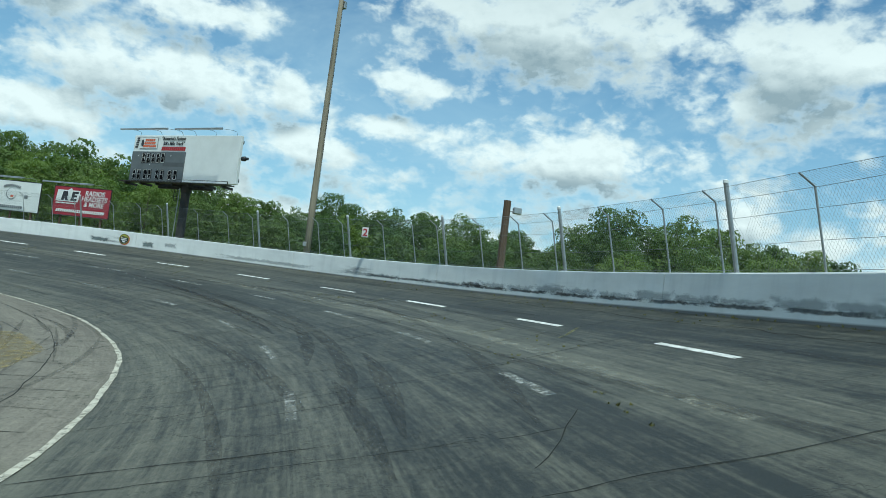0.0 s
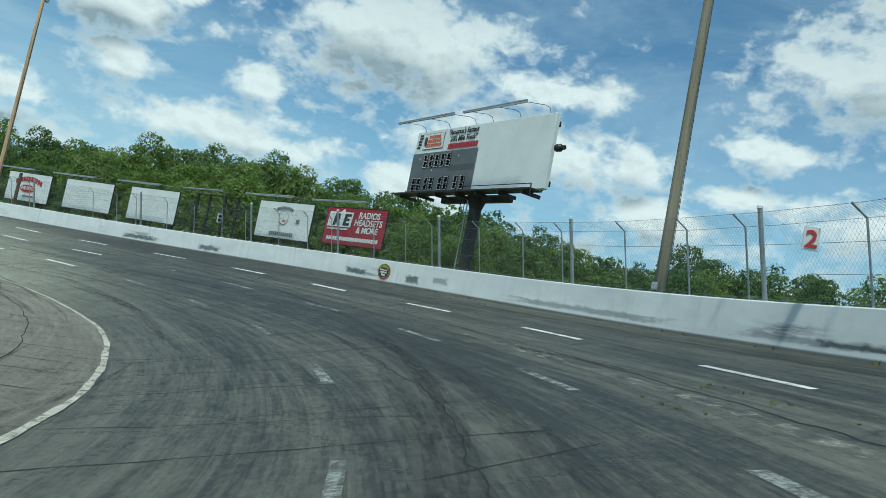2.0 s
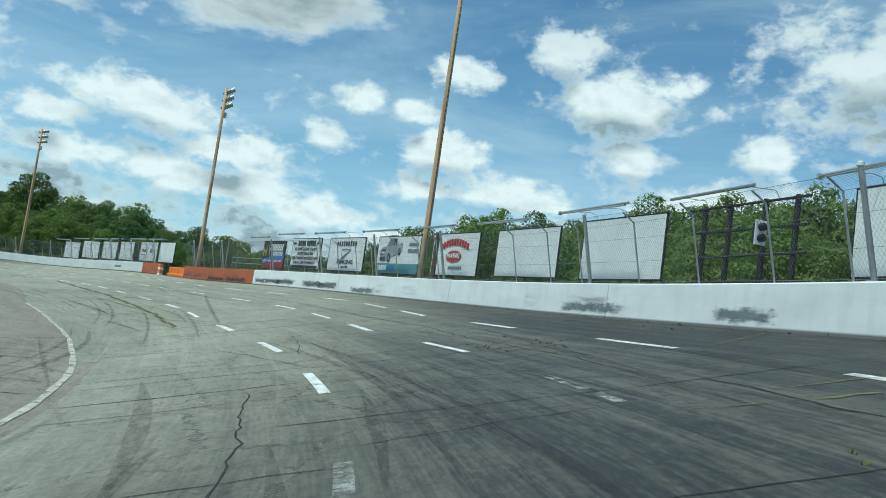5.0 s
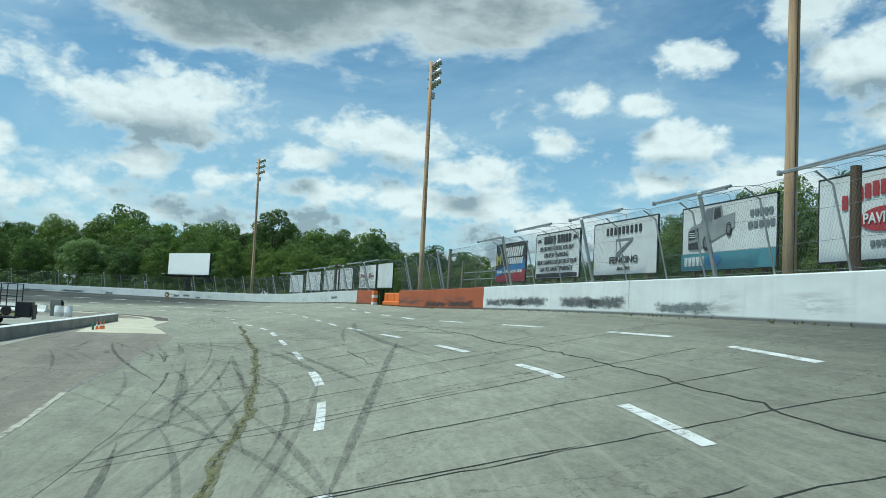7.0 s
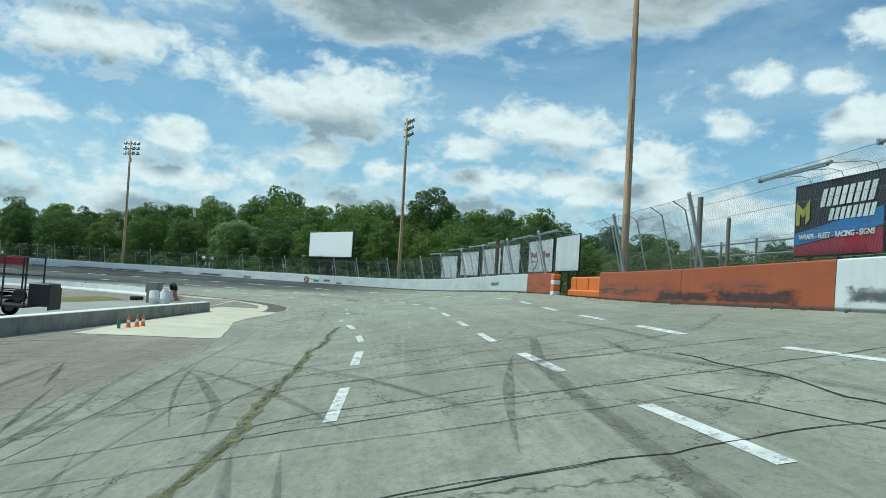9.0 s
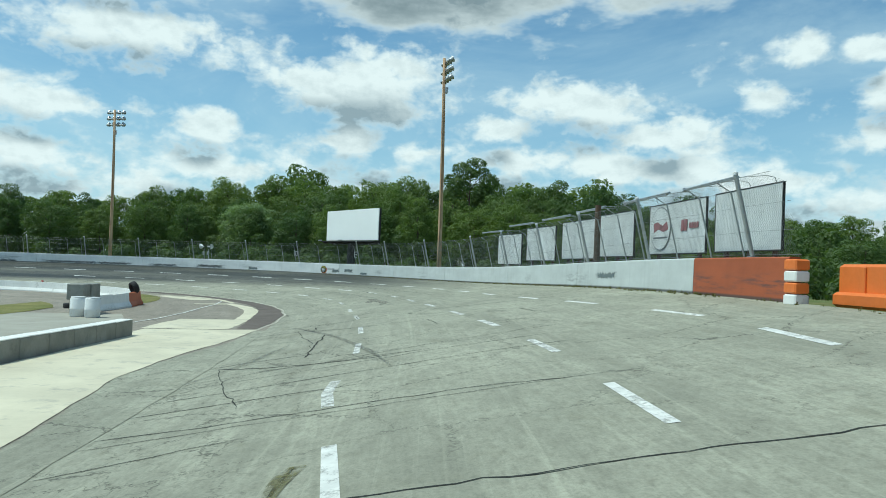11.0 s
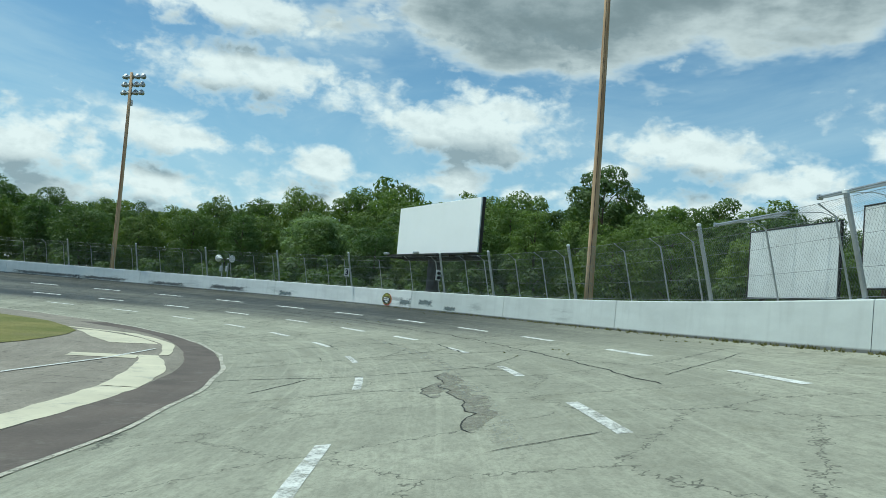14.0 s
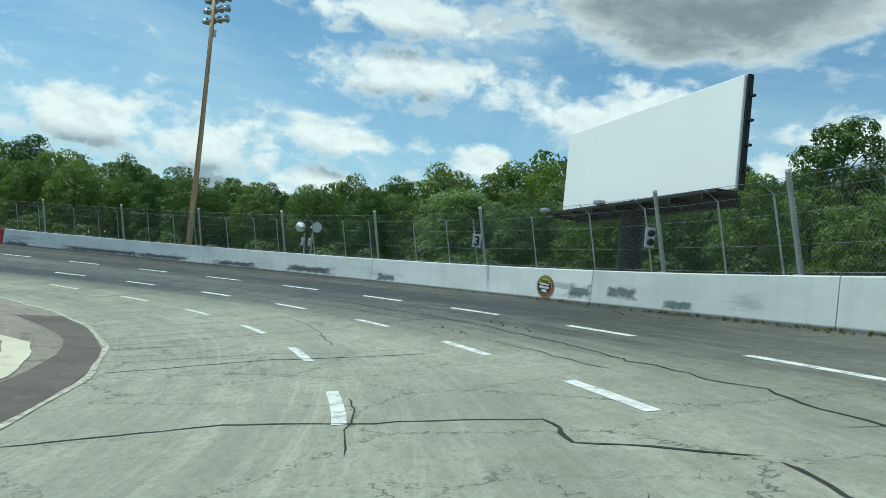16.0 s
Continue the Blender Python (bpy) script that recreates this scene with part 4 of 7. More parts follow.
# wide open ones right across the older paving
OPEN_CRACKS = [
    [(138.3, -4.1), (138.2, -2.9), (138.1, -1.6), (138.15, -0.4), (139.15, -0.25), (138.4, 0.8), (137.9, 1.7), (136.95, 1.87), (136.15, 2.1), (135.6, 2.8)], [(137.9, 1.7), (138.9, 2.4)],
    [(135.4, -2.0), (136.1, -1.72), (137.2, -1.77), (137.6, -1.2), (138.1, -0.8)], [(141.7, 0.63), (141.2, -0.04), (140.0, -0.28), (139.2, -0.25)], [(144.4, -3.3), (144.0, -2.0), (143.6, -0.6)],
    [(157.8, -3.5), (157.1, -2.2), (156.2, -1.1), (155.9, -0.55), (155.65, 0.33), (155.55, 1.4), (155.6, 2.7)], [(154.0, -2.3), (154.7, -1.94), (155.5, -1.5), (156.1, -1.16)],
    [(161.4, -3.2), (161.2, -1.5), (160.9, 0.1), (161.1, 1.5), (161.4, 2.9)], [(163.9, 3.3), (162.2, 3.2), (160.1, 3.1), (159.2, 3.9)], [(166.6, -3.3), (167.1, -1.1), (166.6, 0.5), (166.1, 2.1), (165, 2.1), (164.1, 3.3)],
    [(173.5, -3.5), (173.6, -0.6), (172.8, 2.2)],
    [(136.3, -4.1), (136.6, -3.7), (136.1, -2.6), (136.2, -2.2), (136.9, -2.0)], [(135.5, -1.9), (134.7, -1.0), (134.2, -0.2), (133.9, 0.7)], [(127.3, -4.6), (127.5, -3.8), (127.7, -2.9), (127.6, -1.0)],
    [(127.2, -3.6), (126.1, -2.4), (125.2, -0.75), (124.9, 0.6)], [(126.9, -1.5), (129.4, -1.47), (133.0, -1.3), (132.9, -0.97)],
]
for bends in OPEN_CRACKS:
    crack(chain(bends, 0.20, 0.026), 0.046)
for bends in BROAD_CRACKS:
    crack(chain(bends, 0.20, 0.022), 0.024)
crack(wobble(rng, (22, 4.7), (60, 4.9), 0.3, 0.04), 0.035)
crack(wobble(rng, (150, 4.6), (186, 4.9), 0.3, 0.04), 0.035)
crack(wobble(rng, (62, 4.5), (100, 4.7), 0.3, 0.04), 0.03)
crack(wobble(rng, (-4, 8.5), (60, 8.3), 0.3, 0.05), 0.03)

s = 3.0
while s < 74:
    crack(wobble(rng, (s, -4.3), (s + rng.uniform(-0.4, 0.6), rng.uniform(-9.5, -7.0)), 0.3, 0.02), 0.03)
    s += rng.uniform(1.1, 2.3)
for u0 in (-5.4, -6.9):
    crack(wobble(rng, (6, u0), (70, u0 - 0.3), 0.5, 0.02), 0.025)

# moss along the long crack, and a broken patch where the surface has come away
for shift in (-0.03, 0.04):
    rows = [(a, b + shift) for a, b in MOSS_ROWS]
    strip("moss", rows, [rng.uniform(0.05, 0.20) for _ in rows], MOSS, ROAD, "olive moss and weeds along a crack", lift=0.010)
for s0, s1, u0, u1 in ((147.0, 154.9, 1.40, 1.75), (150.6, 153.0, 1.15, 1.35)):
    rows = wobble(rng, (s0, u0), (s1, u1), 0.3, 0.06)
    wide = [0.42 * min(1, 0.2 + 0.3 * min(i, len(rows) - 1 - i)) * rng.uniform(0.7, 1.2) for i in range(len(rows))]
    strip("broken_patch", rows, wide, PATCHED, ROAD, "broken, crumbling patch of asphalt", lift=0.0035)
    crack([(a, b - 0.45 * w) for (a, b), w in zip(rows, wide)], 0.022)

strip("seam", wobble(rng, (146, 1.72), (168, 2.2), 0.6, 0.02), 0.34, SEALED, ROAD, "pale sealed seam along the track", lift=0.003)
for k in range(14):
    s0, u0 = rng.uniform(6, 66), rng.uniform(3.6, 8.0)
    rows = wobble(rng, (s0, u0), (s0 + rng.uniform(-0.6, 1.0), min(9.2, u0 + rng.uniform(1.0, 2.6))), 0.25, 0.04)
    strip("moss", rows, [rng.uniform(0.02, 0.13) for _ in rows], MOSS, ROAD, "olive moss and dirt in a crack", lift=0.010)
strip("seam", wobble(rng, (8, 4.6), (40, 4.4), 0.6, 0.03), 0.30, SEALED, ROAD, "pale sealed seam along the track", lift=0.003)

# rubber laid down by spinning and braking cars, mostly in pairs
def skid(rows, wide, material, lift):
    rows = [(a, b) for a, b in rows if -8.4 < b < 9.1 and (b > -4.0 or a < 108)]
    if len(rows) > 4:
        last = len(rows) - 1
        strip("skid_mark", rows, [wide * min(1, 0.12 + 0.14 * min(i, last - i)) for i in range(last + 1)], material, ROAD, lift=lift)


for k in range(36):
    s0, u0 = rng.uniform(62, 106), rng.uniform(-8.0, 1.2)
    long, drift, curl = rng.uniform(5, 17), rng.uniform(-0.30, 0.22), rng.uniform(-0.016, 0.010)
    for gap in (0.0, rng.choice((0.0, 1.45, 0.5))):
        rows = [(s0 + d, u0 + gap + drift * d + curl * d * d) for d in np.arange(0, long, 0.5)]
        if gap or not rng.random() < 0.2:
            skid(rows, rng.uniform(0.07, 0.17), SKID if rng.random() < 0.3 else SKID_FAINT, 0.007 + 0.0003 * k)
for bends, wide in (([(105.6, 3.4), (104.3, 3.6), (100.5, 2.85), (97.6, 2.6), (93.5, 2.44), (89.9, 2.49), (87.7, 2.6)], 0.20), ([(109, 3.2), (108.0, 5.2), (104, 5.3), (100.5, 5.1)], 0.14), ([(103, 4.55), (100.5, 4.25), (98.0, 4.6), (95.7, 4.95), (92, 5.5)], 0.16),
                    ([(96.9, -1.0), (94.5, -0.65), (92.2, -0.4), (89.9, -0.2), (87.9, 0.0)], 0.20), ([(114.9, -6.4), (109, -4.5), (104.8, -3.0), (100.3, -1.8), (97.9, -1.5)], 0.16), ([(99.5, -4.3), (101.3, -3.6), (107.7, -3.9)], 0.18), ([(123, -4.4), (127, -3.0), (131, -2.2)], 0.22), ([(140.8, -3.4), (136.3, -2.1), (131.5, -0.9), (126.0, 0.12), (122.9, 0.52)], 0.16)):
    along = np.linspace(0, len(bends) - 1, 24)
    skid([(float(np.interp(k, range(len(bends)), [b[0] for b in bends])), float(np.interp(k, range(len(bends)), [b[1] for b in bends]))) for k in along], wide, SKID, 0.029)
for k in range(50):
    s0, u0 = rng.uniform(4, 58), rng.uniform(-6.5, 8.0)
    long, drift = rng.uniform(5, 18), rng.uniform(-0.16, 0.16)
    rows = [(s0 + d, u0 + drift * d) for d in np.arange(0, long, 0.7)]
    rows = [(a, b) for a, b in rows if -7 < b < 9.1]
    if len(rows) > 4:
        strip("skid_mark", rows, [(0.16 + 0.05 * (k % 5)) * min(1, 0.2 + 0.2 * min(i, len(rows) - 1 - i)) for i in range(len(rows))], SKID_FAINT, ROAD, lift=0.009 + 0.0003 * k)


for k in range(16):
    s0, u0 = rng.uniform(2, 60), rng.uniform(-8, -4.6)
    long, drift, curl = rng.uniform(5, 12), rng.uniform(-0.25, 0.25), rng.uniform(-0.02, 0.02)
    rows = [(s0 + d, u0 + drift * d + curl * d * d) for d in np.arange(0, long, 0.5)]
    skid([(a, b) for a, b in rows if b < -4.1], rng.uniform(0.10, 0.20), SKID, 0.006 + 0.0003 * k)


# ---- marks on the wall ----
def wall_mark(s0, s1, h0, h1, material, label):
    """A thin patch of paint or rubber on the wall's face, with a ragged outline."""
    rng = random.Random(int(s0 * 10))
    verts, uvs, rim = [], [], []
    s0, s1, h0, h1 = s0 - 0.15, s1 + 0.15, h0 - 0.06, h1 + 0.08
    stations = np.arange(s0, s1 + 0.01, max(0.12, (s1 - s0) / 30))
    for s in stations:
        for k, h in enumerate((h0 * rng.uniform(0.9, 1.1), h1 * rng.uniform(0.92, 1.06))):
            p, q = at(s, OUTER), at(s, OUTER - 0.006 + 0.02 * h)
            verts.append((q.x, q.y, p.z + h))
            uvs.append((s, h))
            rim.append(((s - s0) / (s1 - s0), k))
    faces = [(2 * i, 2 * i + 1, 2 * i + 3, 2 * i + 2) for i in range(len(stations) - 1)]
    data = mesh_of("wall_mark", verts, faces, material, uvs)
    layer = data.uv_layers.new(name="edge")
    layer.data.foreach_set("uv", [c for loop in data.loops for c in rim[loop.vertex_index]])
    ob = new("wall_mark", data)
    return tagged(ob, label, "wall stain", "marks on the wall", "structure")


for s0, s1, h0, h1 in ((53.4, 54.9, 0.14, 0.52), (50.2, 51.0, 0.10, 0.55), (63.9, 65.9, 0.10, 0.50), (68.9, 72.6, 0.12, 0.46), (86.7, 89.7, 0.05, 0.42),
                       (136.2, 138.8, 0.34, 0.62), (178.4, 179.3, 0.05, 0.66), (176.6, 177.8, 0.22, 0.62), (174.7, 175.7, 0.08, 0.34), (188.5, 189.6, 0.05, 0.42)):
    wall_mark(s0, s1, h0, h1, GREY_PATCH, "grey patch of cover paint on the white wall")
for s0, s1, h0, h1 in ((90.9, 93.9, 0.10, 0.60), (92.6, 95.9, 0.12, 0.56), (96.4, 99.8, 0.12, 0.58), (98.6, 101.6, 0.14, 0.55), (101.0, 103.2, 0.12, 0.50), (104.2, 109.0, 0.04, 0.44), (108.2, 113.0, 0.06, 0.40), (192.2, 196.1, 0.06, 0.48), (197.5, 201.4, 0.04, 0.36), (202.8, 208, 0.05, 0.36), (206.5, 214.3, 0.05, 0.34), (215.9, 218, 0.02, 0.25),
                       (27.0, 28.4, 0.22, 0.40)):
    wall_mark(s0, s1, h0, h1, DARK_SCUFF, "black tyre rubber scuffed along the wall")
for s0, s1, h0, h1 in ((27.5, 31.5, 0.16, 0.36), (32, 37, 0.16, 0.36), (37.6, 46, 0.16, 0.36), (48.5, 49.4, 0.28, 0.66)):
    wall_mark(s0, s1, h0, h1, FAINT_SMEAR, "grey tyre rubber smeared along the wall")
for k in range(11):
    wall_mark(9.4 + 1.62 * k, 11.2 + 1.62 * k, 0.20, 0.44 + 0.10 * (k % 3) / 2, FAINT_SMEAR, "grey tyre rubber smeared along the wall")
for k in range(12):
    wall_mark(7.0 + 2.3 * k, 9.5 + 2.3 * k, 0.22, 0.27, DARK_SCUFF, "black tyre rubber scuffed along the wall")
for s, h in ((52.35, 0.52), (180.4, 0.46)):
    m = stand(s, OUTER - 0.012, h)
    face = m @ pose(0, 0, 0, 0, -90, 0)
    ob = thing("wall_emblem", face, "round black and gold emblem painted on the wall", "emblem")
    oval = Matrix.Diagonal((1, 1.32, 1, 1))
    rim = [(0.40 * math.cos(a), 0.40 * math.sin(a)) for a in (2 * math.pi * k / 36 for k in range(36))]
    part("disc", Shape().flat([(0.90 * x - 0.03, 1.30 * 0.90 * y - 0.04) for x, y in rim], 0, 0.006), INK_ORANGE, ob, "worn orange-red edge")
    part("disc", Shape().flat([(0.86 * x, 1.30 * 0.86 * y) for x, y in rim], 0, 0.009), SIGN_BLACK, ob)
    part("ring", Shape().turned([(0.315, 0.004), (0.315, 0.012)], 32, oval), SIGN_GOLD, ob, "gold ring")
    part("disc", Shape().turned([(0.290, 0.006), (0.290, 0.016)], 32, oval), SIGN_BLACK, ob)
    cap = [(0.27 * math.cos(a), 0.355 * math.sin(a)) for a in np.linspace(-1.25, 1.25, 15)]
    part("cap", Shape().flat(cap, 0.010, 0.009), SIGN_GOLD, ob, "gold upper field")
    word = Shape()
    for k in range(4):
        word.box((0.155 - 0.012 * k, 0.17 - 0.115 * k, 0.021), (0.10, 0.085, 0.006))
    part("print_bar", word, SIGN_BLACK, ob, "black lettering blocks")
    part("print_bar", Shape().flat([(0.045, 0.26), (0.09, 0.26), (0.055, -0.26), (0.01, -0.26)], 0.017, 0.006), INK_WHITE, ob, "thin slanting pale line")
    word = Shape()
    for k in range(11):
        word.box((-0.035 - 0.003 * k, 0.245 - 0.048 * k, 0.020), (0.075, 0.034, 0.006))
    part("print_bar", word, INK_WHITE, ob, "pale lettering blocks")
    word = Shape()
    for k in range(4):
        word.box((-0.155 - 0.008 * k, 0.10 - 0.075 * k, 0.020), (0.095, 0.055, 0.006))
    part("print_bar", word, INK_WHITE, ob, "pale lettering blocks")

# ---- advertising boards outside the fence ----
def board_frame(s0, s1, top, u=12.5):
    """The frame of a flat board between two stations: x along it from s1 to s0 (to the right as seen from the track), y away from the track, z up; and its length."""
    a, b = at(s1, u), at(s0, u)
    a.z = b.z = top
    x = (b - a).normalized()
    y = Vector((0, 0, 1)).cross(x)
    m = Matrix((x, y, Vector((0, 0, 1)))).transposed().to_4x4()
    m.translation = (a + b) / 2
    return m, (b - a).length


def letters(text, size, x, z, material, parent, y=-0.035, slant=0.0, label="", squeeze=1.0, align="CENTER"):
    """A line of raised lettering on a board, standing up and facing the track."""
    curve = bpy.data.curves.new("lettering", "FONT")
    curve.body, curve.size, curve.extrude, curve.shear, curve.align_x = text, size, 0.006, slant, align
    curve.offset = size * 0.018
    curve.materials.append(material)
    ob = new("lettering", curve)
    ob.parent = parent
    ob.matrix_basis = pose(x, y, z, 90, 0, 0) @ Matrix.Diagonal((squeeze, 1, 1, 1))
    return tagged(ob, label) if label else ob


def bar(name, x, z, w, h, material, parent, y=-0.03, thick=0.012, slant=0.0, label=""):
    """A flat patch of print on a board."""
    q = slant * h / 2
    outline = [(x - w / 2 - q, z - h / 2), (x + w / 2 - q, z - h / 2), (x + w / 2 + q, z + h / 2), (x - w / 2 + q, z + h / 2)]
    sh = Shape().flat(outline, -y - thick, thick, pose(0, 0, 0, 90, 0, 0))
    return part(name, sh, material, parent, label)


def print_row(x, z, w, h, count, material, parent, y=-0.03, slant=0.0, label="", gap=0.22, arch=0.0):
    """A word as a row of plain blocks, one for each letter; arch lifts its middle."""
    sh, step, q = Shape(), w / count, slant * h / 2
    for k in range(count):
        cx = x - w / 2 + step * (k + 0.5)
        cz = z + arch * (1 - (2 * (cx - x) / w) ** 2)
        half = step * (1 - gap) / 2
        sh.flat([(cx - half - q, cz - h / 2), (cx + half - q, cz - h / 2), (cx + half + q, cz + h / 2), (cx - half + q, cz + h / 2)], -y - 0.010, 0.010, pose(0, 0, 0, 90, 0, 0))
    return part("print_bar", sh, material, parent, label)


def ring_patch(name, x, z, rx, rz, material, parent, y=-0.03, label="", sides=28, turn=0.0):
    outline = [(x + rx * math.cos(a) * math.cos(turn) - rz * math.sin(a) * math.sin(turn), z + rz * math.sin(a) * math.cos(turn) + rx * math.cos(a) * math.sin(turn)) for a in (2 * math.pi * k / sides for k in range(sides))]
    return part(name, Shape().flat(outline, -y - 0.012, 0.012, pose(0, 0, 0, 90, 0, 0)), material, parent, label)


def patch(name, outline, material, parent, y=-0.03, label=""):
    return part(name, Shape().flat(outline, -y - 0.012, 0.012, pose(0, 0, 0, 90, 0, 0)), material, parent, label)


def sign(s0, s1, top, face, label, rise=2.22, rim=DARK_STEEL, tube=True, u=13.0):
    """A board drawn 2.42 m high and then brought to its true rise."""
    high = 2.42
    m, long = board_frame(s0, s1, top, u)
    m = m @ Matrix.Diagonal((1, 1, rise / high, 1))
    ob = thing("advertising_sign", m, label, "sign", "signs behind the fence")
    part("panel", Shape().box((0, 0.03, -high / 2), (long, 0.06, high), chamfer=0.01), face, ob)
    edge = Shape()
    for z in (0.0, -high):
        edge.box((0, 0.03, z), (long + 0.06, 0.085, 0.05), chamfer=0.01)
    for x in (-long / 2, long / 2):
        edge.box((x, 0.03, -high / 2), (0.05, 0.085, high - 0.05), chamfer=0.01)
    part("rim", edge, rim, ob)
    for x in (-long * 0.36, 0.0, long * 0.36):
        part("post", Shape().box((x, 0.16, -high / 2 - 1.6), (0.12, 0.16, high + 3.2), chamfer=0.02), OLD_WOOD, ob)
    if tube:
        rail = part("light_bar", Shape().tube([(-long * 0.52, -1.15, 0.14), (long * 0.36, -1.15, 0.18)], 0.055, 8).box((-long * 0.52, -1.15, 0.14), (0.08, 0.16, 0.16), chamfer=0.02).box((-long * 0.08, -1.15, 0.12), (long * 0.8, 0.09, 0.05)), GALVANISED, ob, "long grey tube lamp held out over the sign")
        for x in (-long * 0.40, -long * 0.02, long * 0.34):
            part("arm", Shape().tube([(x + 0.3, 0.04, 0.0), (x + 0.3, -0.04, 0.20), (x + 0.22, -0.28, 0.27), (x, -1.15, 0.16)], 0.012, 6), GALVANISED, ob)
    return ob, long


def blank_sign(s0, s1, top, face=SIGN_WHITE, label="blank white advertising sign on dark posts", **more):
    return sign(s0, s1, top, face, label, **more)


# red sign with white lettering
ob, w = sign(57.1, 61.15, 7.04, SIGN_RED, "red sign with white lettering for radios and headsets", u=13.8)
for row, text in enumerate(("RADIOS", "HEADSETS", "& MORE")):
    letters(text, 0.56, w * 0.225, -0.64 - 0.47 * row, INK_WHITE, ob, slant=0.15, squeeze=0.88, label="white lettering")
bar("logo_panel", -w * 0.245, -0.78, w * 0.40, 0.96, INK_WHITE, ob, slant=0.12, label="plain white panel of a logo")
patch("logo_block", [(-1.86, -1.18), (-1.70, -0.40), (-1.22, -0.40), (-1.14, -0.56), (-1.20, -0.76), (-1.34, -0.84), (-1.20, -1.18), (-1.46, -1.18), (-1.56, -0.92), (-1.61, -1.18)], INK, ob, y=-0.045)
patch("logo_block", [(-0.98, -1.18), (-0.84, -0.40), (-0.30, -0.40), (-0.33, -0.58), (-0.64, -0.58), (-0.66, -0.70), (-0.42, -0.70), (-0.45, -0.86), (-0.69, -0.86), (-0.72, -1.00), (-0.42, -1.00), (-0.44, -1.18)], INK, ob, y=-0.045)
patch("torn_patch", [(-1.16, -1.02), (-1.26, -0.62), (-1.30, -0.30), (-0.98, -0.10), (-0.86, -0.34), (-0.90, -0.80), (-1.00, -1.06)], SIGN_WHITE, ob, y=-0.052)
print_row(-w * 0.27, -1.40, w * 0.36, 0.10, 16, INK_WHITE, ob)
print_row(0.0, -2.02, w * 0.86, 0.24, 23, INK_WHITE, ob, slant=0.2, label="white row of lettering blocks")

# white restaurant sign
ob, w = sign(62.2, 66.3, 7.10, SIGN_WHITE, "white restaurant sign with a red and grey emblem", 2.36, u=13.9)
ring_patch("emblem", -0.02, -1.05, 0.44, 0.46, INK_GREY, ob, label="grey outlined round emblem")
ring_patch("emblem", 0.0, -1.04, 0.40, 0.42, SIGN_WHITE, ob, y=-0.040)
patch("emblem", [(-0.30, -1.20), (-0.22, -0.95), (0.02, -0.80), (0.26, -0.92), (0.30, -1.12), (0.12, -1.02), (-0.06, -1.02), (-0.18, -1.22)], SIGN_GREY, ob, y=-0.048)
patch("emblem", [(-0.10, -1.30), (0.02, -1.16), (0.24, -1.20), (0.16, -1.34)], INK_ORANGE, ob, y=-0.048, label="small faded red mark")
print_row(0.0, -0.52, 1.5, 0.17, 10, INK_GREY, ob, y=-0.05, slant=0.4, label="grey arched row of script blocks", arch=0.14)
print_row(0.0, -2.10, w * 0.44, 0.22, 12, INK_GREY, ob, label="grey row of number blocks")
bar("print_bar", w * 0.26, -1.22, 0.30, 0.26, INK_GREY, ob)

# bare frame without a panel
m, w = board_frame(67.2, 71.2, 6.98, 13.4)
ob = thing("sign_frame", m, "bare dark sign frame with no panel, trees behind", "sign frame", "signs behind the fence")
for z in (0.0, -0.8, -1.6, -2.4):
    part("rail", Shape().box((0, 0.05, z), (w, 0.06, 0.07), chamfer=0.01), DARK_STEEL, ob)
for x in (-w * 0.45, -w * 0.2, w * 0.12, w * 0.38):
    part("post", Shape().box((x, 0.14, -2.8), (0.13, 0.15, 5.8), chamfer=0.02), DARK_STEEL, ob)
part("light_bar", Shape().tube([(-w * 0.5, -1.1, 0.14), (w * 0.3, -1.1, 0.18)], 0.055, 8), GALVANISED, ob, "long grey tube lamp")
for x in (-w * 0.4, w * 0.25):
    part("arm", Shape().tube([(x, 0.05, 0.02), (x, -0.12, 0.24), (x, -1.1, 0.16)], 0.012, 6), GALVANISED, ob)

blank_sign(72.0, 76.25, 6.88, rise=2.32, u=12.9)
blank_sign(78.1, 82.45, 6.87, u=13.2)

# paving sign
ob, w = sign(83.5, 87.5, 6.80, SIGN_WHITE, "white paving contractor's sign with a dark red oval", u=12.9)
ring_patch("emblem", 0.0, -1.34, 0.78, 0.33, INK_RED, ob, label="dark red oval")
letters("PAVING", 0.40, 0.0, -1.44, INK_WHITE, ob, y=-0.05, squeeze=0.9, label="white lettering on the oval")
print_row(0.0, -0.84, w * 0.62, 0.40, 11, INK_RED, ob, label="dark red arched row of lettering blocks", arch=0.34)
print_row(0.25, -1.98, w * 0.30, 0.16, 8, INK_GREY, ob)

# pick-up truck sign
ob, w = sign(89.8, 94.4, 6.92, SIGN_GREY, "pale grey sign with a printed pick-up truck and teal band", 2.30, u=13.6)
bar("band", 0.0, -2.08, w - 0.02, 0.62, SIGN_TEAL, ob, label="teal band along the bottom")
print_row(-w * 0.34, -2.06, w * 0.24, 0.34, 5, INK_WHITE, ob, y=-0.044, label="pale row of lettering blocks")
ring_patch("badge", -w * 0.12, -2.06, 0.42, 0.22, SIGN_BLUE, ob, y=-0.044, label="dark blue oval badge")
patch("truck_print", [(-2.08, -1.60), (-2.12, -0.95), (-1.95, -0.74), (-1.38, -0.64), (-1.05, -0.14), (-0.22, -0.10), (-0.12, -0.50), (0.50, -0.44), (0.50, -0.95), (0.0, -1.14), (-0.7, -1.36), (-1.5, -1.64)], plain("truck_grey_ink", (0.33, 0.35, 0.36), 0.6, vary=0.3, coarse=2.0), ob, label="grey print of a pick-up truck")
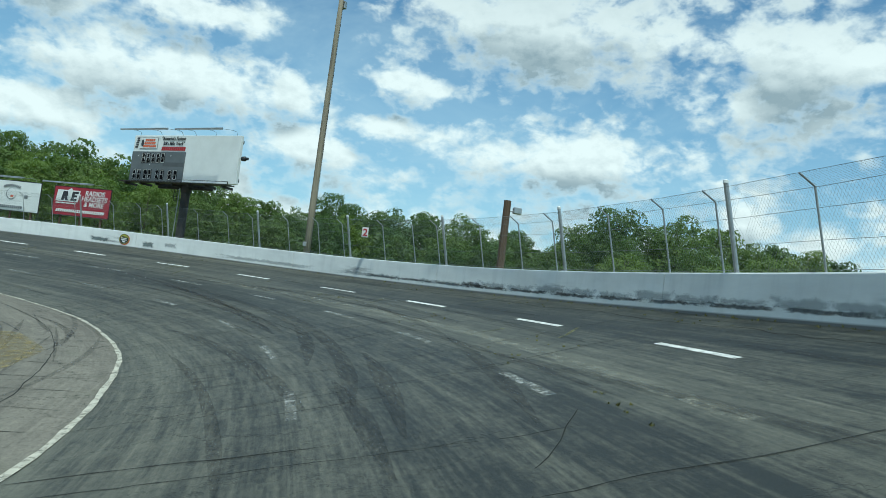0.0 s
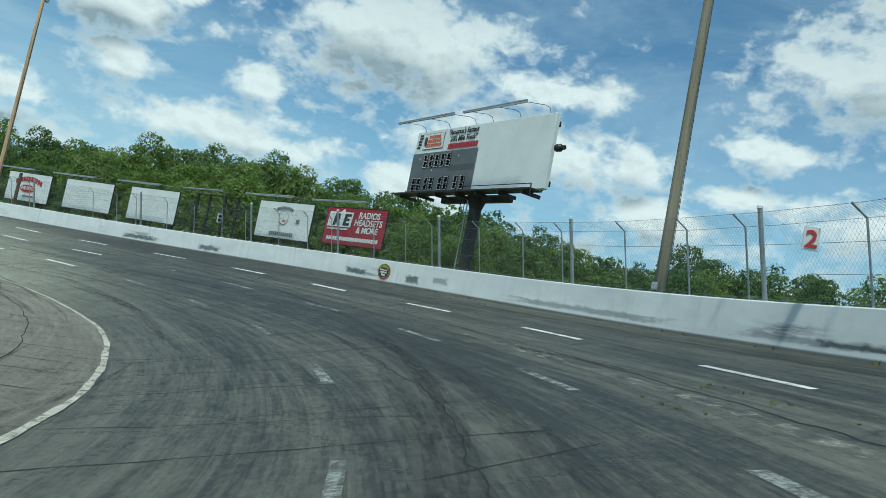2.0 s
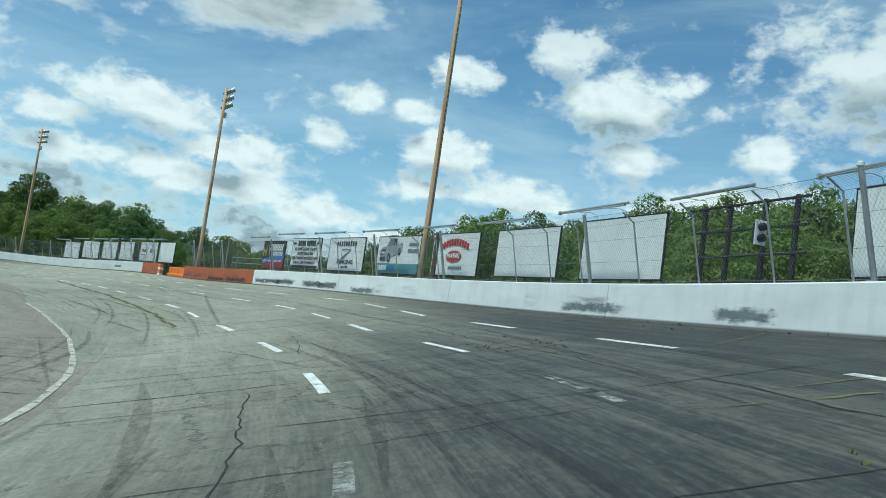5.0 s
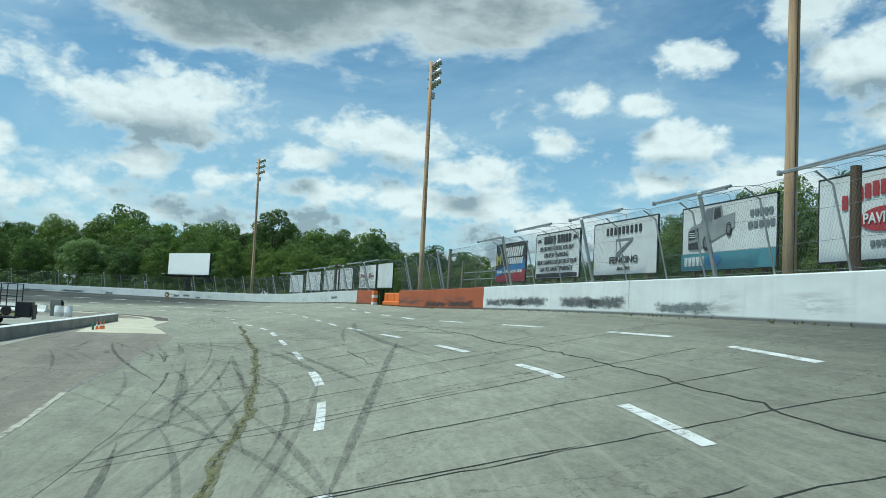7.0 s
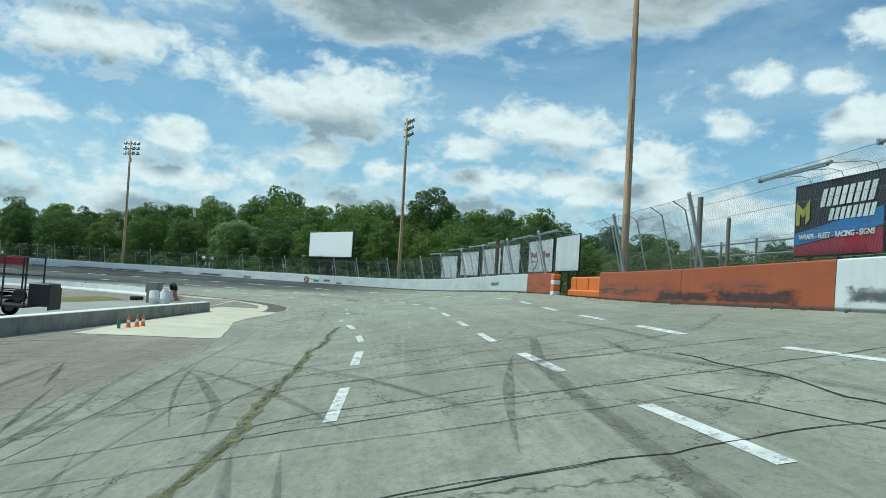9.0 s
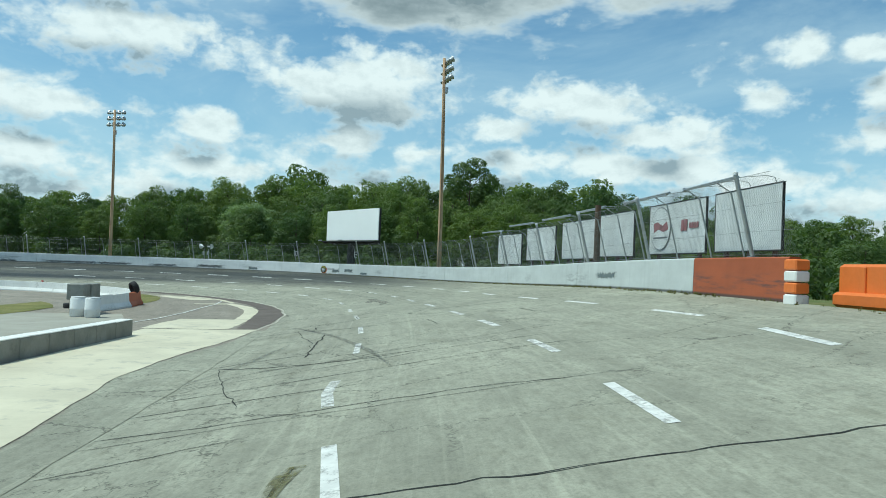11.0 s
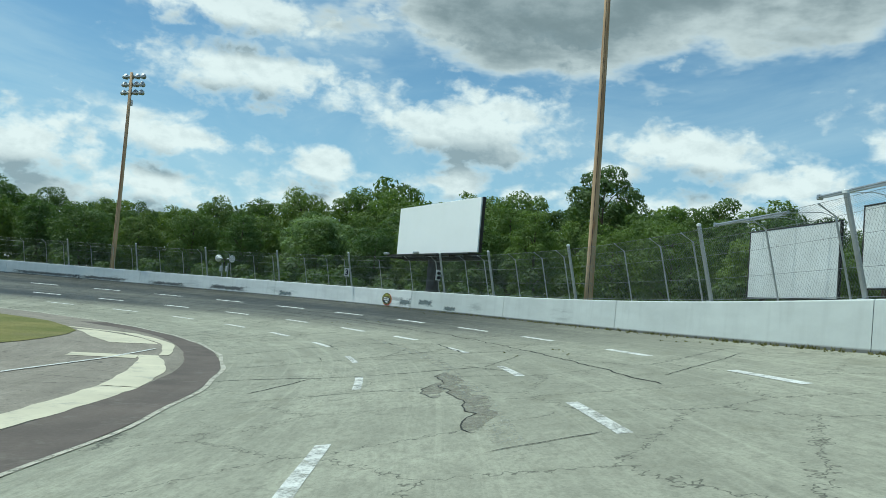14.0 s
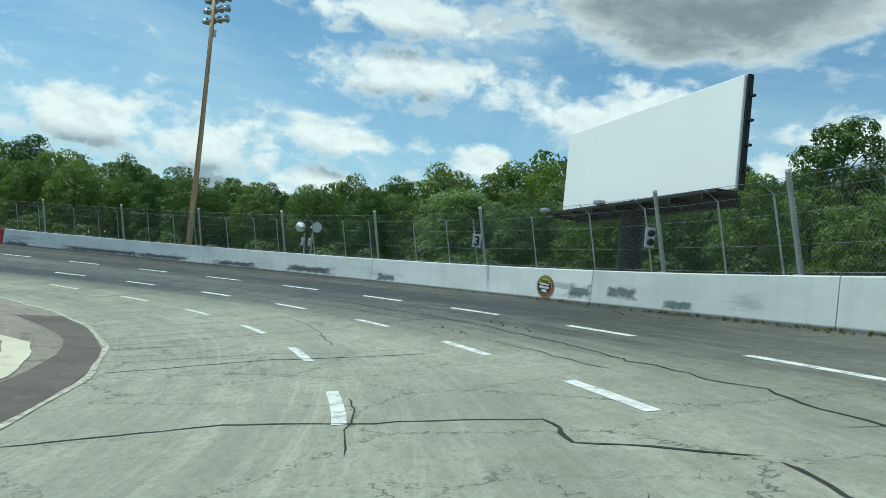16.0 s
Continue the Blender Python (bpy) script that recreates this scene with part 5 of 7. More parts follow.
patch("truck_print", [(-1.34, -0.64), (-1.02, -0.19), (-0.64, -0.17), (-0.72, -0.63)], INK_GREY, ob, y=-0.040)
patch("truck_print", [(-0.62, -0.60), (-0.56, -0.19), (-0.27, -0.17), (-0.22, -0.52)], INK, ob, y=-0.040)
patch("truck_print", [(-2.07, -1.24), (-2.07, -0.90), (-1.50, -0.82), (-1.47, -1.18)], INK, ob, y=-0.040)
patch("truck_print", [(-2.07, -1.58), (-2.08, -1.36), (-1.42, -1.32), (-1.44, -1.60)], INK, ob, y=-0.040)
for z in (-0.98, -1.06, -1.14):
    bar("truck_print", -1.78, z, 0.52, 0.025, SIGN_GREY, ob, y=-0.046)
for x, z, rx, rz in ((-1.00, -1.40, 0.20, 0.30), (0.22, -1.00, 0.14, 0.25)):
    ring_patch("truck_print", x, z, rx, rz, INK, ob, y=-0.044)
    ring_patch("truck_print", x, z, rx * 0.5, rz * 0.55, INK_GREY, ob, y=-0.050)
for z, l in ((-0.55, 0.22), (-0.95, 0.26)):
    print_row(w * 0.36, z, w * l, 0.22, 5, INK_GREY, ob)

# fencing sign
ob, w = sign(95.2, 99.9, 6.80, SIGN_WHITE, "white fencing contractor's sign with a thin dark rim", u=13.1)
print_row(0.0, -0.44, w * 0.58, 0.34, 9, INK, ob, label="dark row of lettering blocks", gap=0.42)
letters("FENCING", 0.42, 0.05, -1.90, INK, ob, squeeze=1.25, label="dark grey lettering")
letters("Since 1960", 0.22, 0.05, -2.20, INK, ob, slant=0.3, label="grey lettering")
patch("pennant", [(-0.55, -1.60), (-0.55, -0.82), (0.72, -0.82), (0.72, -0.92), (-0.35, -1.60)], INK_GREY, ob, label="grey pennant emblem")
patch("pennant", [(-0.45, -1.42), (-0.45, -0.95), (0.50, -0.95)], SIGN_WHITE, ob, y=-0.044)

# used-car sign
ob, w = sign(101.0, 105.55, 6.77, SIGN_WHITE, "white used-car dealer's sign with black lettering")
print_row(-w * 0.16, -0.38, w * 0.28, 0.42, 4, INK, ob, label="black row of lettering blocks")
print_row(w * 0.17, -0.38, w * 0.31, 0.42, 5, INK, ob, label="black row of lettering blocks")
for x in (-w * 0.41, w * 0.41):
    patch("print_bar", [(x - 0.25, -0.48), (x - 0.12, -0.30), (x + 0.10, -0.28), (x + 0.26, -0.44)], INK, ob)
for row, text in enumerate(("SEE US FIRST BEFORE YOU BUY", "ON SPOT FINANCING", "GREAT SAVINGS ON INTEREST RATE", "CAR FAX, GREAT WARRANTY")):
    letters(text, 0.33, 0.0, -0.96 - 0.36 * row, INK, ob, squeeze=0.78, label="black lettering")
bar("band", 0.0, -2.26, w * 0.92, 0.22, SIGN_BLACK, ob, label="black band with small print")

# dark graphics sign
ob, w = sign(107.2, 111.2, 6.62, SIGN_BLACK, "black sign with blue and red stripes and silver lettering", 2.15, u=13.2)
patch("stripe", [(-w / 2 + 0.02, -2.05), (-w / 2 + 0.02, -1.65), (w / 2 - 0.02, -1.05), (w / 2 - 0.02, -1.62)], SIGN_BLUE, ob, label="blue slanting stripe")
patch("stripe", [(-w / 2 + 0.02, -2.40), (-w / 2 + 0.02, -2.08), (w / 2 - 0.02, -1.66), (w / 2 - 0.02, -2.40)], SIGN_RED, ob, label="red slanting stripe")
patch("emblem", [(-1.95, -1.35), (-1.95, -0.55), (-1.6, -0.85), (-1.25, -0.50), (-1.25, -1.20), (-1.45, -1.35), (-1.45, -0.95), (-1.6, -1.1), (-1.75, -0.95), (-1.75, -1.35)], SIGN_GOLD, ob, label="gold emblem")
print_row(0.50, -0.55, w * 0.60, 0.58, 8, INK_WHITE, ob, slant=0.3, label="silver row of lettering blocks", gap=0.3)
print_row(0.72, -1.12, w * 0.50, 0.38, 8, SIGN_GREY, ob, y=-0.044, slant=0.3, gap=0.3)
letters("WRAPS - FLEET - RACING - SIGNS", 0.25, 0.0, -1.86, INK_WHITE, ob, y=-0.05, squeeze=0.92, label="white lettering")

# signs past the gate
blank_sign(130.6, 134.85, 6.33, SIGN_GREY, "plain grey sign with a dark brace behind the fence", rise=2.10, u=12.5)
ob, w = sign(135.75, 140.75, 6.34, SIGN_GREY, "faded sign with a dark ring and red script", 2.12, u=12.6)
FADED_RED = plain("faded_red_ink", (0.36, 0.15, 0.16), 0.6, vary=0.25)
ring_patch("ring", -w * 0.27, -1.18, 1.02, 1.06, INK_GREY, ob, label="dark ring")
ring_patch("ring", -w * 0.27, -1.18, 0.975, 1.015, SIGN_GREY, ob, y=-0.040)
patch("print_bar", [(-2.05, -1.35), (-2.1, -0.9), (-1.7, -0.85), (-1.2, -1.05), (-0.75, -0.85), (-0.60, -1.25), (-1.1, -1.35), (-1.6, -1.2)], FADED_RED, ob, y=-0.05, label="dark red script")
print_row(-w * 0.27, -1.62, w * 0.28, 0.08, 16, INK_GREY, ob, y=-0.05)
print_row(w * 0.16, -1.12, w * 0.11, 0.52, 2, FADED_RED, ob, slant=0.1, label="faded red lettering blocks", gap=0.14)
print_row(w * 0.32, -1.16, w * 0.16, 0.26, 4, FADED_RED, ob, slant=0.1, label="faded red lettering blocks")
blank_sign(141.4, 145.5, 6.22, SIGN_GREY, "plain grey sign behind the fence", rise=2.09, u=12.15)
blank_sign(146.0, 150.55, 6.13, SIGN_GREY, "plain grey sign behind the fence", rise=2.09, u=12.15)
blank_sign(151.55, 155.8, 6.03, SIGN_GREY, "plain grey sign behind the fence", rise=2.09, u=12.15)
blank_sign(156.5, 160.0, 5.74, SIGN_GREY, "flaking grey sign behind the fence", rise=2.07, u=12.1)


# ---- scoreboard ----
def build_scoreboard():
    a, b = Vector((-23.55, 55.55, 0)), Vector((-14.42, 50.75, 0))
    x = (b - a).normalized()
    m = Matrix((x, Vector((0, 0, 1)).cross(x), Vector((0, 0, 1)))).transposed().to_4x4()
    m.translation = (a + b) / 2 + Vector((0, 0, 1.5))
    w, low, top = (b - a).length, 6.28, 9.62
    ob = thing("scoreboard", m, "tall scoreboard billboard on a black steel column", "scoreboard")
    face = part("panel", Shape().box((0, 0.12, (low + top) / 2), (w, 0.24, top - low), chamfer=0.015), SIGN_WHITE, ob, "white painted panel")
    half, mid = w * 0.522, top - 1.20
    x0 = -w / 2
    part("score_panel", Shape().box((x0 + half / 2, -0.03, (low + mid) / 2), (half - 0.02, 0.05, mid - low), chamfer=0.01), SCORE_GREY, ob, "grey score panel")

    def digit(cx, cz, dw=0.34, dh=0.72):
        slab = part("digit", Shape().box((cx, -0.07, cz), (dw, 0.03, dh), chamfer=0.008), DIGIT_BLACK, ob, "black digit panel of small lamps")
        bulbs = Shape()
        for i in range(9):
            for k, gx in enumerate((-0.5, -0.17, 0.17, 0.5)):
                if k in (1, 2) and i not in (0, 4, 8):
                    continue
                bulbs.box((cx + gx * dw * 0.78, -0.092, cz + (i - 4) * dh * 0.112), (0.034, 0.016, 0.034))
        tagged(part("bulbs", bulbs, INK_WHITE, slab), "rows of tiny pale bulbs", kind="stuff")

    for k in range(5):
        digit(x0 + half * (0.235 + 0.092 * k), mid - 0.47)
    for k in (0.08, 0.165, 0.285, 0.37, 0.51, 0.60, 0.745, 0.845):
        digit(x0 + half * (k + 0.02), low + 0.46)
    for k, z in ((0.13, mid - 0.30), (0.74, mid - 0.30), (0.36, mid - 0.95)):
        bar("lamp", x0 + half * k, z, 0.07, 0.07, INK_WHITE, ob, y=-0.06)
    bar("patch", x0 + half * 0.80, mid - 0.92, half * 0.38, 0.30, plain("patched_score_panel", (0.105, 0.115, 0.122), 0.65, vary=0.4), ob, y=-0.058, thick=0.004)
    letters("\"America's Fastest", 0.37, x0 + half * 0.74, top - 0.36, INK, ob, slant=0.25, squeeze=0.86, label="black lettering")
    letters("3/8's Mile Track\"", 0.36, x0 + half * 0.75, top - 0.72, INK, ob, slant=0.25, squeeze=0.86, label="black lettering")
    print_row(x0 + half * 0.76, top - 0.97, half * 0.44, 0.27, 12, INK_RED, ob, slant=0.15, label="red row of lettering blocks", gap=0.12)
    bar("logo_rim", x0 + half * 0.29, top - 0.58, half * 0.335, 0.84, INK_GREY, ob, y=-0.026)
    bar("logo_panel", x0 + half * 0.29, top - 0.58, half * 0.325, 0.79, SIGN_WHITE, ob, y=-0.036, thick=0.014)
    for k, l in enumerate((0.19, 0.22, 0.25)):
        print_row(x0 + half * 0.31, top - 0.36 - 0.22 * k, half * l * 0.98, 0.17, 5 + k, INK_ORANGE, ob, y=-0.048, slant=0.15, gap=0.15)
    ring_patch("logo_bar", x0 + half * 0.17, top - 0.58, 0.13, 0.26, INK, ob, y=-0.048)
    for k in range(15):
        r, c = divmod(k, 3)
        bar("flag_check", x0 + half * 0.06 + 0.10 * c + (0.05 if r % 2 else 0) - 0.03 * r, top - 0.22 - 0.16 * r, 0.06, 0.12, INK, ob, slant=0.4)
    part("back_frame", Shape().box((0, 0.34, low + 0.3), (w * 0.98, 0.18, 0.22)).box((0, 0.34, top - 0.4), (w * 0.98, 0.18, 0.22)), DARK_STEEL, ob)
    for k in range(7):
        part("stringer", Shape().box((-w * 0.46 + k * w * 0.153, 0.30, (low + top) / 2), (0.12, 0.12, top - low), chamfer=0.01), DARK_STEEL, ob)
    part("beam", Shape().box((0, 0.55, low - 0.26), (w * 0.50, 0.30, 0.34), chamfer=0.03), DARK_STEEL, ob, "black main beam")
    cat = part("catwalk", Shape().box((-0.1, -0.42, low - 0.16), (w * 1.02, 0.72, 0.06)), DARK_STEEL, ob, "narrow black catwalk")
    for k in range(7):
        x1 = -w * 0.45 + k * w * 0.15
        part("bracket", Shape().box((x1, -0.2, low - 0.30), (0.09, 1.1, 0.16), chamfer=0.01), DARK_STEEL, ob)
    part("handrail", Shape().tube([(w * 0.04, -0.74, low + 0.04), (w * 0.5, -0.74, low + 0.04)], 0.02, 6).tube([(w * 0.5, -0.74, low + 0.04), (w * 0.5, -0.74, low - 0.5)], 0.03, 6), DARK_STEEL, ob)
    col = Shape().tube([(0.15, 0.55, -3.0), (0.15, 0.55, low - 0.1)], 0.30, 20).tube([(0.15, 0.55, low - 0.75), (0.15, 0.55, low - 0.1)], [0.30, 0.52], 12)
    part("column", col, DARK_STEEL, ob, "thick black steel column", smooth=False)
    part("pipe", Shape().tube([(-0.32, 0.35, -3.0), (-0.30, 0.32, 3.0), (-0.22, 0.3, low - 0.2)], 0.035, 6), GALVANISED, ob)
    lad = Shape()
    for x1 in (-0.62, -0.32):
        lad.tube([(x1, 0.2, low - 1.3), (x1, 0.2, low - 0.2)], 0.02, 6)
    for z in (1.3, 1.0, 0.7, 0.4):
        lad.tube([(-0.62, 0.2, low - z), (-0.32, 0.2, low - z)], 0.014, 6)
    part("ladder", lad, DARK_STEEL, ob)
    part("horn", Shape().turned([(0.02, 0), (0.16, 0.02), (0.17, 0.25), (0.10, 0.34), (0.10, 0.5)], 14, Matrix.Translation((w / 2 + 0.2, 0.1, (low + top) / 2 + 0.1)) @ pose(0, 0, 0, 0, 90, 0)), SIGN_BLACK, ob, "black round loudspeaker on the end")
    for xa, xb in ((-w * 0.51, -w * 0.05), (0.02 * w, w * 0.44)):
        part("light_bar", Shape().tube([(xa, -1.25, top + 0.14), (xb, -1.25, top + 0.18)], 0.06, 8).box(((xa + xb) / 2, -1.25, top + 0.11), (xb - xa, 0.10, 0.05)), GALVANISED, ob, "long grey tube lamp over the panel")
        for k in (0.06, 0.5, 0.94):
            xk = xa + (xb - xa) * k
            part("arm", Shape().tube([(xk + 0.45, 0.05, top), (xk + 0.45, -0.08, top + 0.22), (xk + 0.36, -0.30, top + 0.28), (xk, -1.25, top + 0.17)], 0.012, 6), DARK_STEEL, ob)


build_scoreboard()


# ---- white screen beyond turn three ----
def build_screen():
    a, b = Vector((-156.95, 22.1, 0)), Vector((-149.7, 29.0, 0))
    x = (b - a).normalized()
    m = Matrix((x, Vector((0, 0, 1)).cross(x), Vector((0, 0, 1)))).transposed().to_4x4()
    m.translation = (a + b) / 2
    w, low, top = (b - a).length, 5.53, 8.53
    ob = thing("billboard_screen", m, "blank white billboard on a black steel column", "billboard")
    part("panel", Shape().box((0, 0.1, (low + top) / 2), (w, 0.2, top - low), chamfer=0.015), SCREEN_WHITE, ob, "plain white panel")
    part("edge", Shape().box((w / 2 + 0.035, 0.16, (low + top) / 2), (0.06, 0.16, top - low + 0.04)), DARK_STEEL, ob)
    for k in range(4):
        part("lug", Shape().box((w / 2 + 0.14, 0.2, low + 0.5 + k * 0.65), (0.12, 0.1, 0.06)), DARK_STEEL, ob)
    part("catwalk", Shape().box((0, -0.30, low - 0.12), (w * 1.02, 0.62, 0.09)), DARK_STEEL, ob, "narrow black catwalk")
    for k in range(7):
        part("bracket", Shape().box((-w * 0.45 + k * w * 0.15, -0.1, low - 0.24), (0.08, 1.0, 0.14)), DARK_STEEL, ob)
    part("beam", Shape().box((0, 0.45, low - 0.22), (w * 0.9, 0.3, 0.34), chamfer=0.03), DARK_STEEL, ob)
    part("column", Shape().tube([(-0.55, 0.45, -2.5), (-0.55, 0.45, low - 0.1)], 0.40, 20), DARK_STEEL, ob, "thick black steel column")
    for xk in (-w * 0.5, -w * 0.08):
        lamp = part("floodlight", Shape().box((xk, -0.72, low - 0.02), (0.42, 0.26, 0.14), pose(0, 0, 0, 0, 0, 0), 0.03), GALVANISED, ob, "small pale floodlight")
    for k in range(6):
        part("stringer", Shape().box((-w * 0.45 + k * w * 0.18, 0.27, (low + top) / 2), (0.1, 0.14, top - low)), DARK_STEEL, ob)


build_screen()


# ---- lamp poles ----
def lamp_pole(x, y, foot, top, wide, lean, turn, heads, material, label):
    """A tapered wooden pole with crossarms of floodlights; lean: metres by which its top is off."""
    ob = thing("light_pole", Matrix.Translation((x, y, foot)), label, "light pole", "track light poles")
    long = top - foot
    dx, dy = lean
    way = [Vector((dx * k * k, dy * k * k, long * k)) for k in (0, 0.25, 0.5, 0.75, 1.0)]
    part("pole", Shape().tube(way, [wide, wide * 0.9, wide * 0.8, wide * 0.7, wide * 0.6], 14), material, ob, smooth=True)
    m = Matrix.Translation(way[-1]) @ pose(0, 0, 0, 0, 0, turn)
    for row in range(heads):
        z = -0.35 - 0.75 * row
        arm = part("crossarm", Shape().box((0, -0.12, z), (2.3, 0.10, 0.12), m, 0.015), GALVANISED, ob)
        for k in range(4):
            xk = -1.0 + 0.667 * k
            head = part("floodlight", Shape().turned([(0.05, -0.28), (0.16, -0.22), (0.20, -0.05), (0.27, 0.10), (0.28, 0.13)], 14, m @ Matrix.Translation((xk, -0.34, z + 0.06)) @ pose(0, 0, 0, 62, 0, 0)), GALVANISED, ob, "round metal floodlight")
            part("glass", Shape().turned([(0.25, 0.10), (0.25, 0.135)], 14, m @ Matrix.Translation((xk, -0.34, z + 0.06)) @ pose(0, 0, 0, 62, 0, 0)), LAMP_GLASS, head)
            part("yoke", Shape().box((xk, -0.22, z + 0.02), (0.06, 0.2, 0.05), m), GALVANISED, ob)
    part("ballast_box", Shape().box((0, -0.28, -0.5 - 0.75 * heads), (0.34, 0.26, 0.5), m, 0.02), GALVANISED, ob)
    part("cable", Shape().tube([way[0] + Vector((wide + 0.015, 0, 0.5)), way[2] + Vector((wide * 0.8 + 0.015, 0, 0)), way[4] + Vector((wide * 0.62, 0, -1))], 0.012, 5), DARK_STEEL, ob)
    return ob


GREY_WOOD = pole_wood("grey_pole_wood", (0.30, 0.265, 0.20), (0.19, 0.165, 0.125), (0.12, 0.10, 0.08))
near_pole = lamp_pole(-8.95, 49.9, 1.2, 23.4, 0.235, (0.15, 0.05), 150, 3, GREY_WOOD, "tall grey wooden light pole outside the fence")
part("junction_box", Shape().box((-0.14, -0.28, 3.1), (0.22, 0.14, 0.28), None, 0.02), GALVANISED, near_pole, "small grey junction box")
lamp_pole(-62.6, 59.4, 1.4, 24.0, 0.205, (0.05, 0.05), 178, 3, WOOD, "tall golden-brown wooden light pole behind the signs")
lamp_pole(-100.8, 52.85, 1.3, 22.4, 0.215, (-0.9, 0.0), 190, 3, WOOD, "tall golden-brown wooden light pole beside the gate")
lamp_pole(-145.75, 35.3, 1.0, 21.3, 0.21, (0.5, -0.2), 205, 3, WOOD, "tall weathered wooden light pole beyond the fence")
lamp_pole(-168.42, -8.25, 0.8, 21.0, 0.215, (0.15, -0.25), 265, 3, WOOD, "tall brown wooden light pole behind turn three")

# ---- catch fence on the wall ----
LEAN, FENCE_HIGH = 0.25, 1.66


def fence_at(s, h):
    """A place on the leaning fence, h above the wall's top; past the posts it bends in over the track."""
    p = at(s, OUTER)
    bend = max(0.0, h - FENCE_HIGH)
    q = at(s, OUTER + 0.15 - LEAN * min(h, FENCE_HIGH) - bend * 1.15)
    return Vector((q.x, q.y, p.z + WALL_HIGH + h * 1.0 - bend * 0.35))


THICK = [2.0, 8.9, 15.6, 22.7, 29.6, 36.1, 42.6, 49.3, 55.7, 62.0, 71.1, 80.8, 87.1, 93.5, 100.5, 109.6, 115.9, 126.8, 133.6, 140.0, 146.2, 152.4, 158.0, 165.9, 172.0, 175.9, 183.6, 189.8, 196.1, 202.4, 208.7, 215, 221.3, 227.6, 233.9, 240.2]


def fence_run(start, end, label):
    foot = at((start + end) / 2, OUTER, WALL_HIGH)
    ob = thing("catch_fence", Matrix.Translation(foot), label, "fence", "catch fence runs")
    back = Matrix.Translation(-foot)
    thick = [s for s in THICK if start <= s < end]
    for s in thick:
        post = Shape().tube([back @ (fence_at(s, -0.02) + Vector((0, 0, 0))), back @ (fence_at(s, 0) + (fence_at(s, 1.0) - fence_at(s, 0)) * 2.08)], 0.057, 10)
        p = part("post", post, GALVANISED, ob, "thick grey steel post leaning over the track")
        tip = back @ (fence_at(s, 0) + (fence_at(s, 1.0) - fence_at(s, 0)) * 2.08)
        part("cap", Shape().turned([(0.066, -0.03), (0.066, 0.03), (0.03, 0.055)], 10, Matrix.Translation(tip)), INK_WHITE, p, "white cap")
        part("base_plate", Shape().box((0, 0, 0), (0.2, 0.22, 0.02), back @ Matrix.Translation(fence_at(s, 0.012)) @ pose(0, 0, 0, 0, 0, heading(s))), GALVANISED, p)
    ends = thick + [min(end, thick[-1] + 6.4)] if thick else []
    for a, b in zip(ends[:-1], ends[1:]):
        count = max(1, round((b - a) / 2.25))
        for k in range(count):
            s = a + 0.42 if k == 0 else a + (b - a) * k / count
            way = [back @ fence_at(s, h) for h in (0.0, FENCE_HIGH, FENCE_HIGH + 0.34)]
            part("stay", Shape().tube(way, 0.024, 7), GALVANISED, ob, "thin steel post with an arm bent over the track")
    cables = Shape()
    steps = np.linspace(start, end, max(2, int((end - start) / 2.0)))
    for h in (0.06, 0.62, 1.24, FENCE_HIGH, FENCE_HIGH + 0.33):
        cables.tube([back @ (fence_at(s, h) + Vector((0, 0, 0.012 * math.sin(s * 1.7 + h * 9)))) for s in steps], 0.0045, 4, False)
    part("cable", cables, WIRE, ob, "thin steel cables")
    # woven wire: two families of slanting wires over the run
    verts, faces = [], []
    pitch, slope, top = 0.085, 0.62, FENCE_HIGH + 0.34
    levels = np.array([0.0, FENCE_HIGH * 0.5, FENCE_HIGH, top])
    for way in (1, -1):
        for s0 in np.arange(start - top * slope, end + top * slope, pitch):
            run = [(s0 + way * slope * h if way > 0 else s0 - slope * h + top * slope * 0, h) for h in levels]
            run = [(s, h) for s, h in run if start <= s <= end]
            for (sa, ha), (sb, hb) in zip(run[:-1], run[1:]):
                a, b = back @ fence_at(sa, ha), back @ fence_at(sb, hb)
                r, base = 0.0021, len(verts)
                o = across(sa)
                e1, e2 = Vector((o[0], o[1], 0)) * r, (b - a).cross(Vector((o[0], o[1], 0))).normalized() * r
                for p in (a, b):
                    verts += [p + e1, p - e1 * 0.5 + e2 * 0.87, p - e1 * 0.5 - e2 * 0.87]
                faces += [(base, base + 1, base + 4, base + 3), (base + 1, base + 2, base + 5, base + 4), (base + 2, base, base + 3, base + 5)]
    net = new("chain_link", mesh_of("chain_link", verts, faces, WIRE))
    net.parent = ob
    tagged(net, "woven chain-link wire")
    return ob


FENCE_ENDS = [-6, 15.2, 35.7, 55.3, 80.4, 103.0, 118.3]
for a, b in zip(FENCE_ENDS[:-1], FENCE_ENDS[1:]):
    fence_run(a, b, "tall chain-link catch fence leaning in from the wall")
FENCE_ENDS = [124.6, 145.8, 165.5, 189.4, 214.6, 244]
for a, b in zip(FENCE_ENDS[:-1], FENCE_ENDS[1:]):
    fence_run(a, b, "tall chain-link catch fence leaning in from the wall")

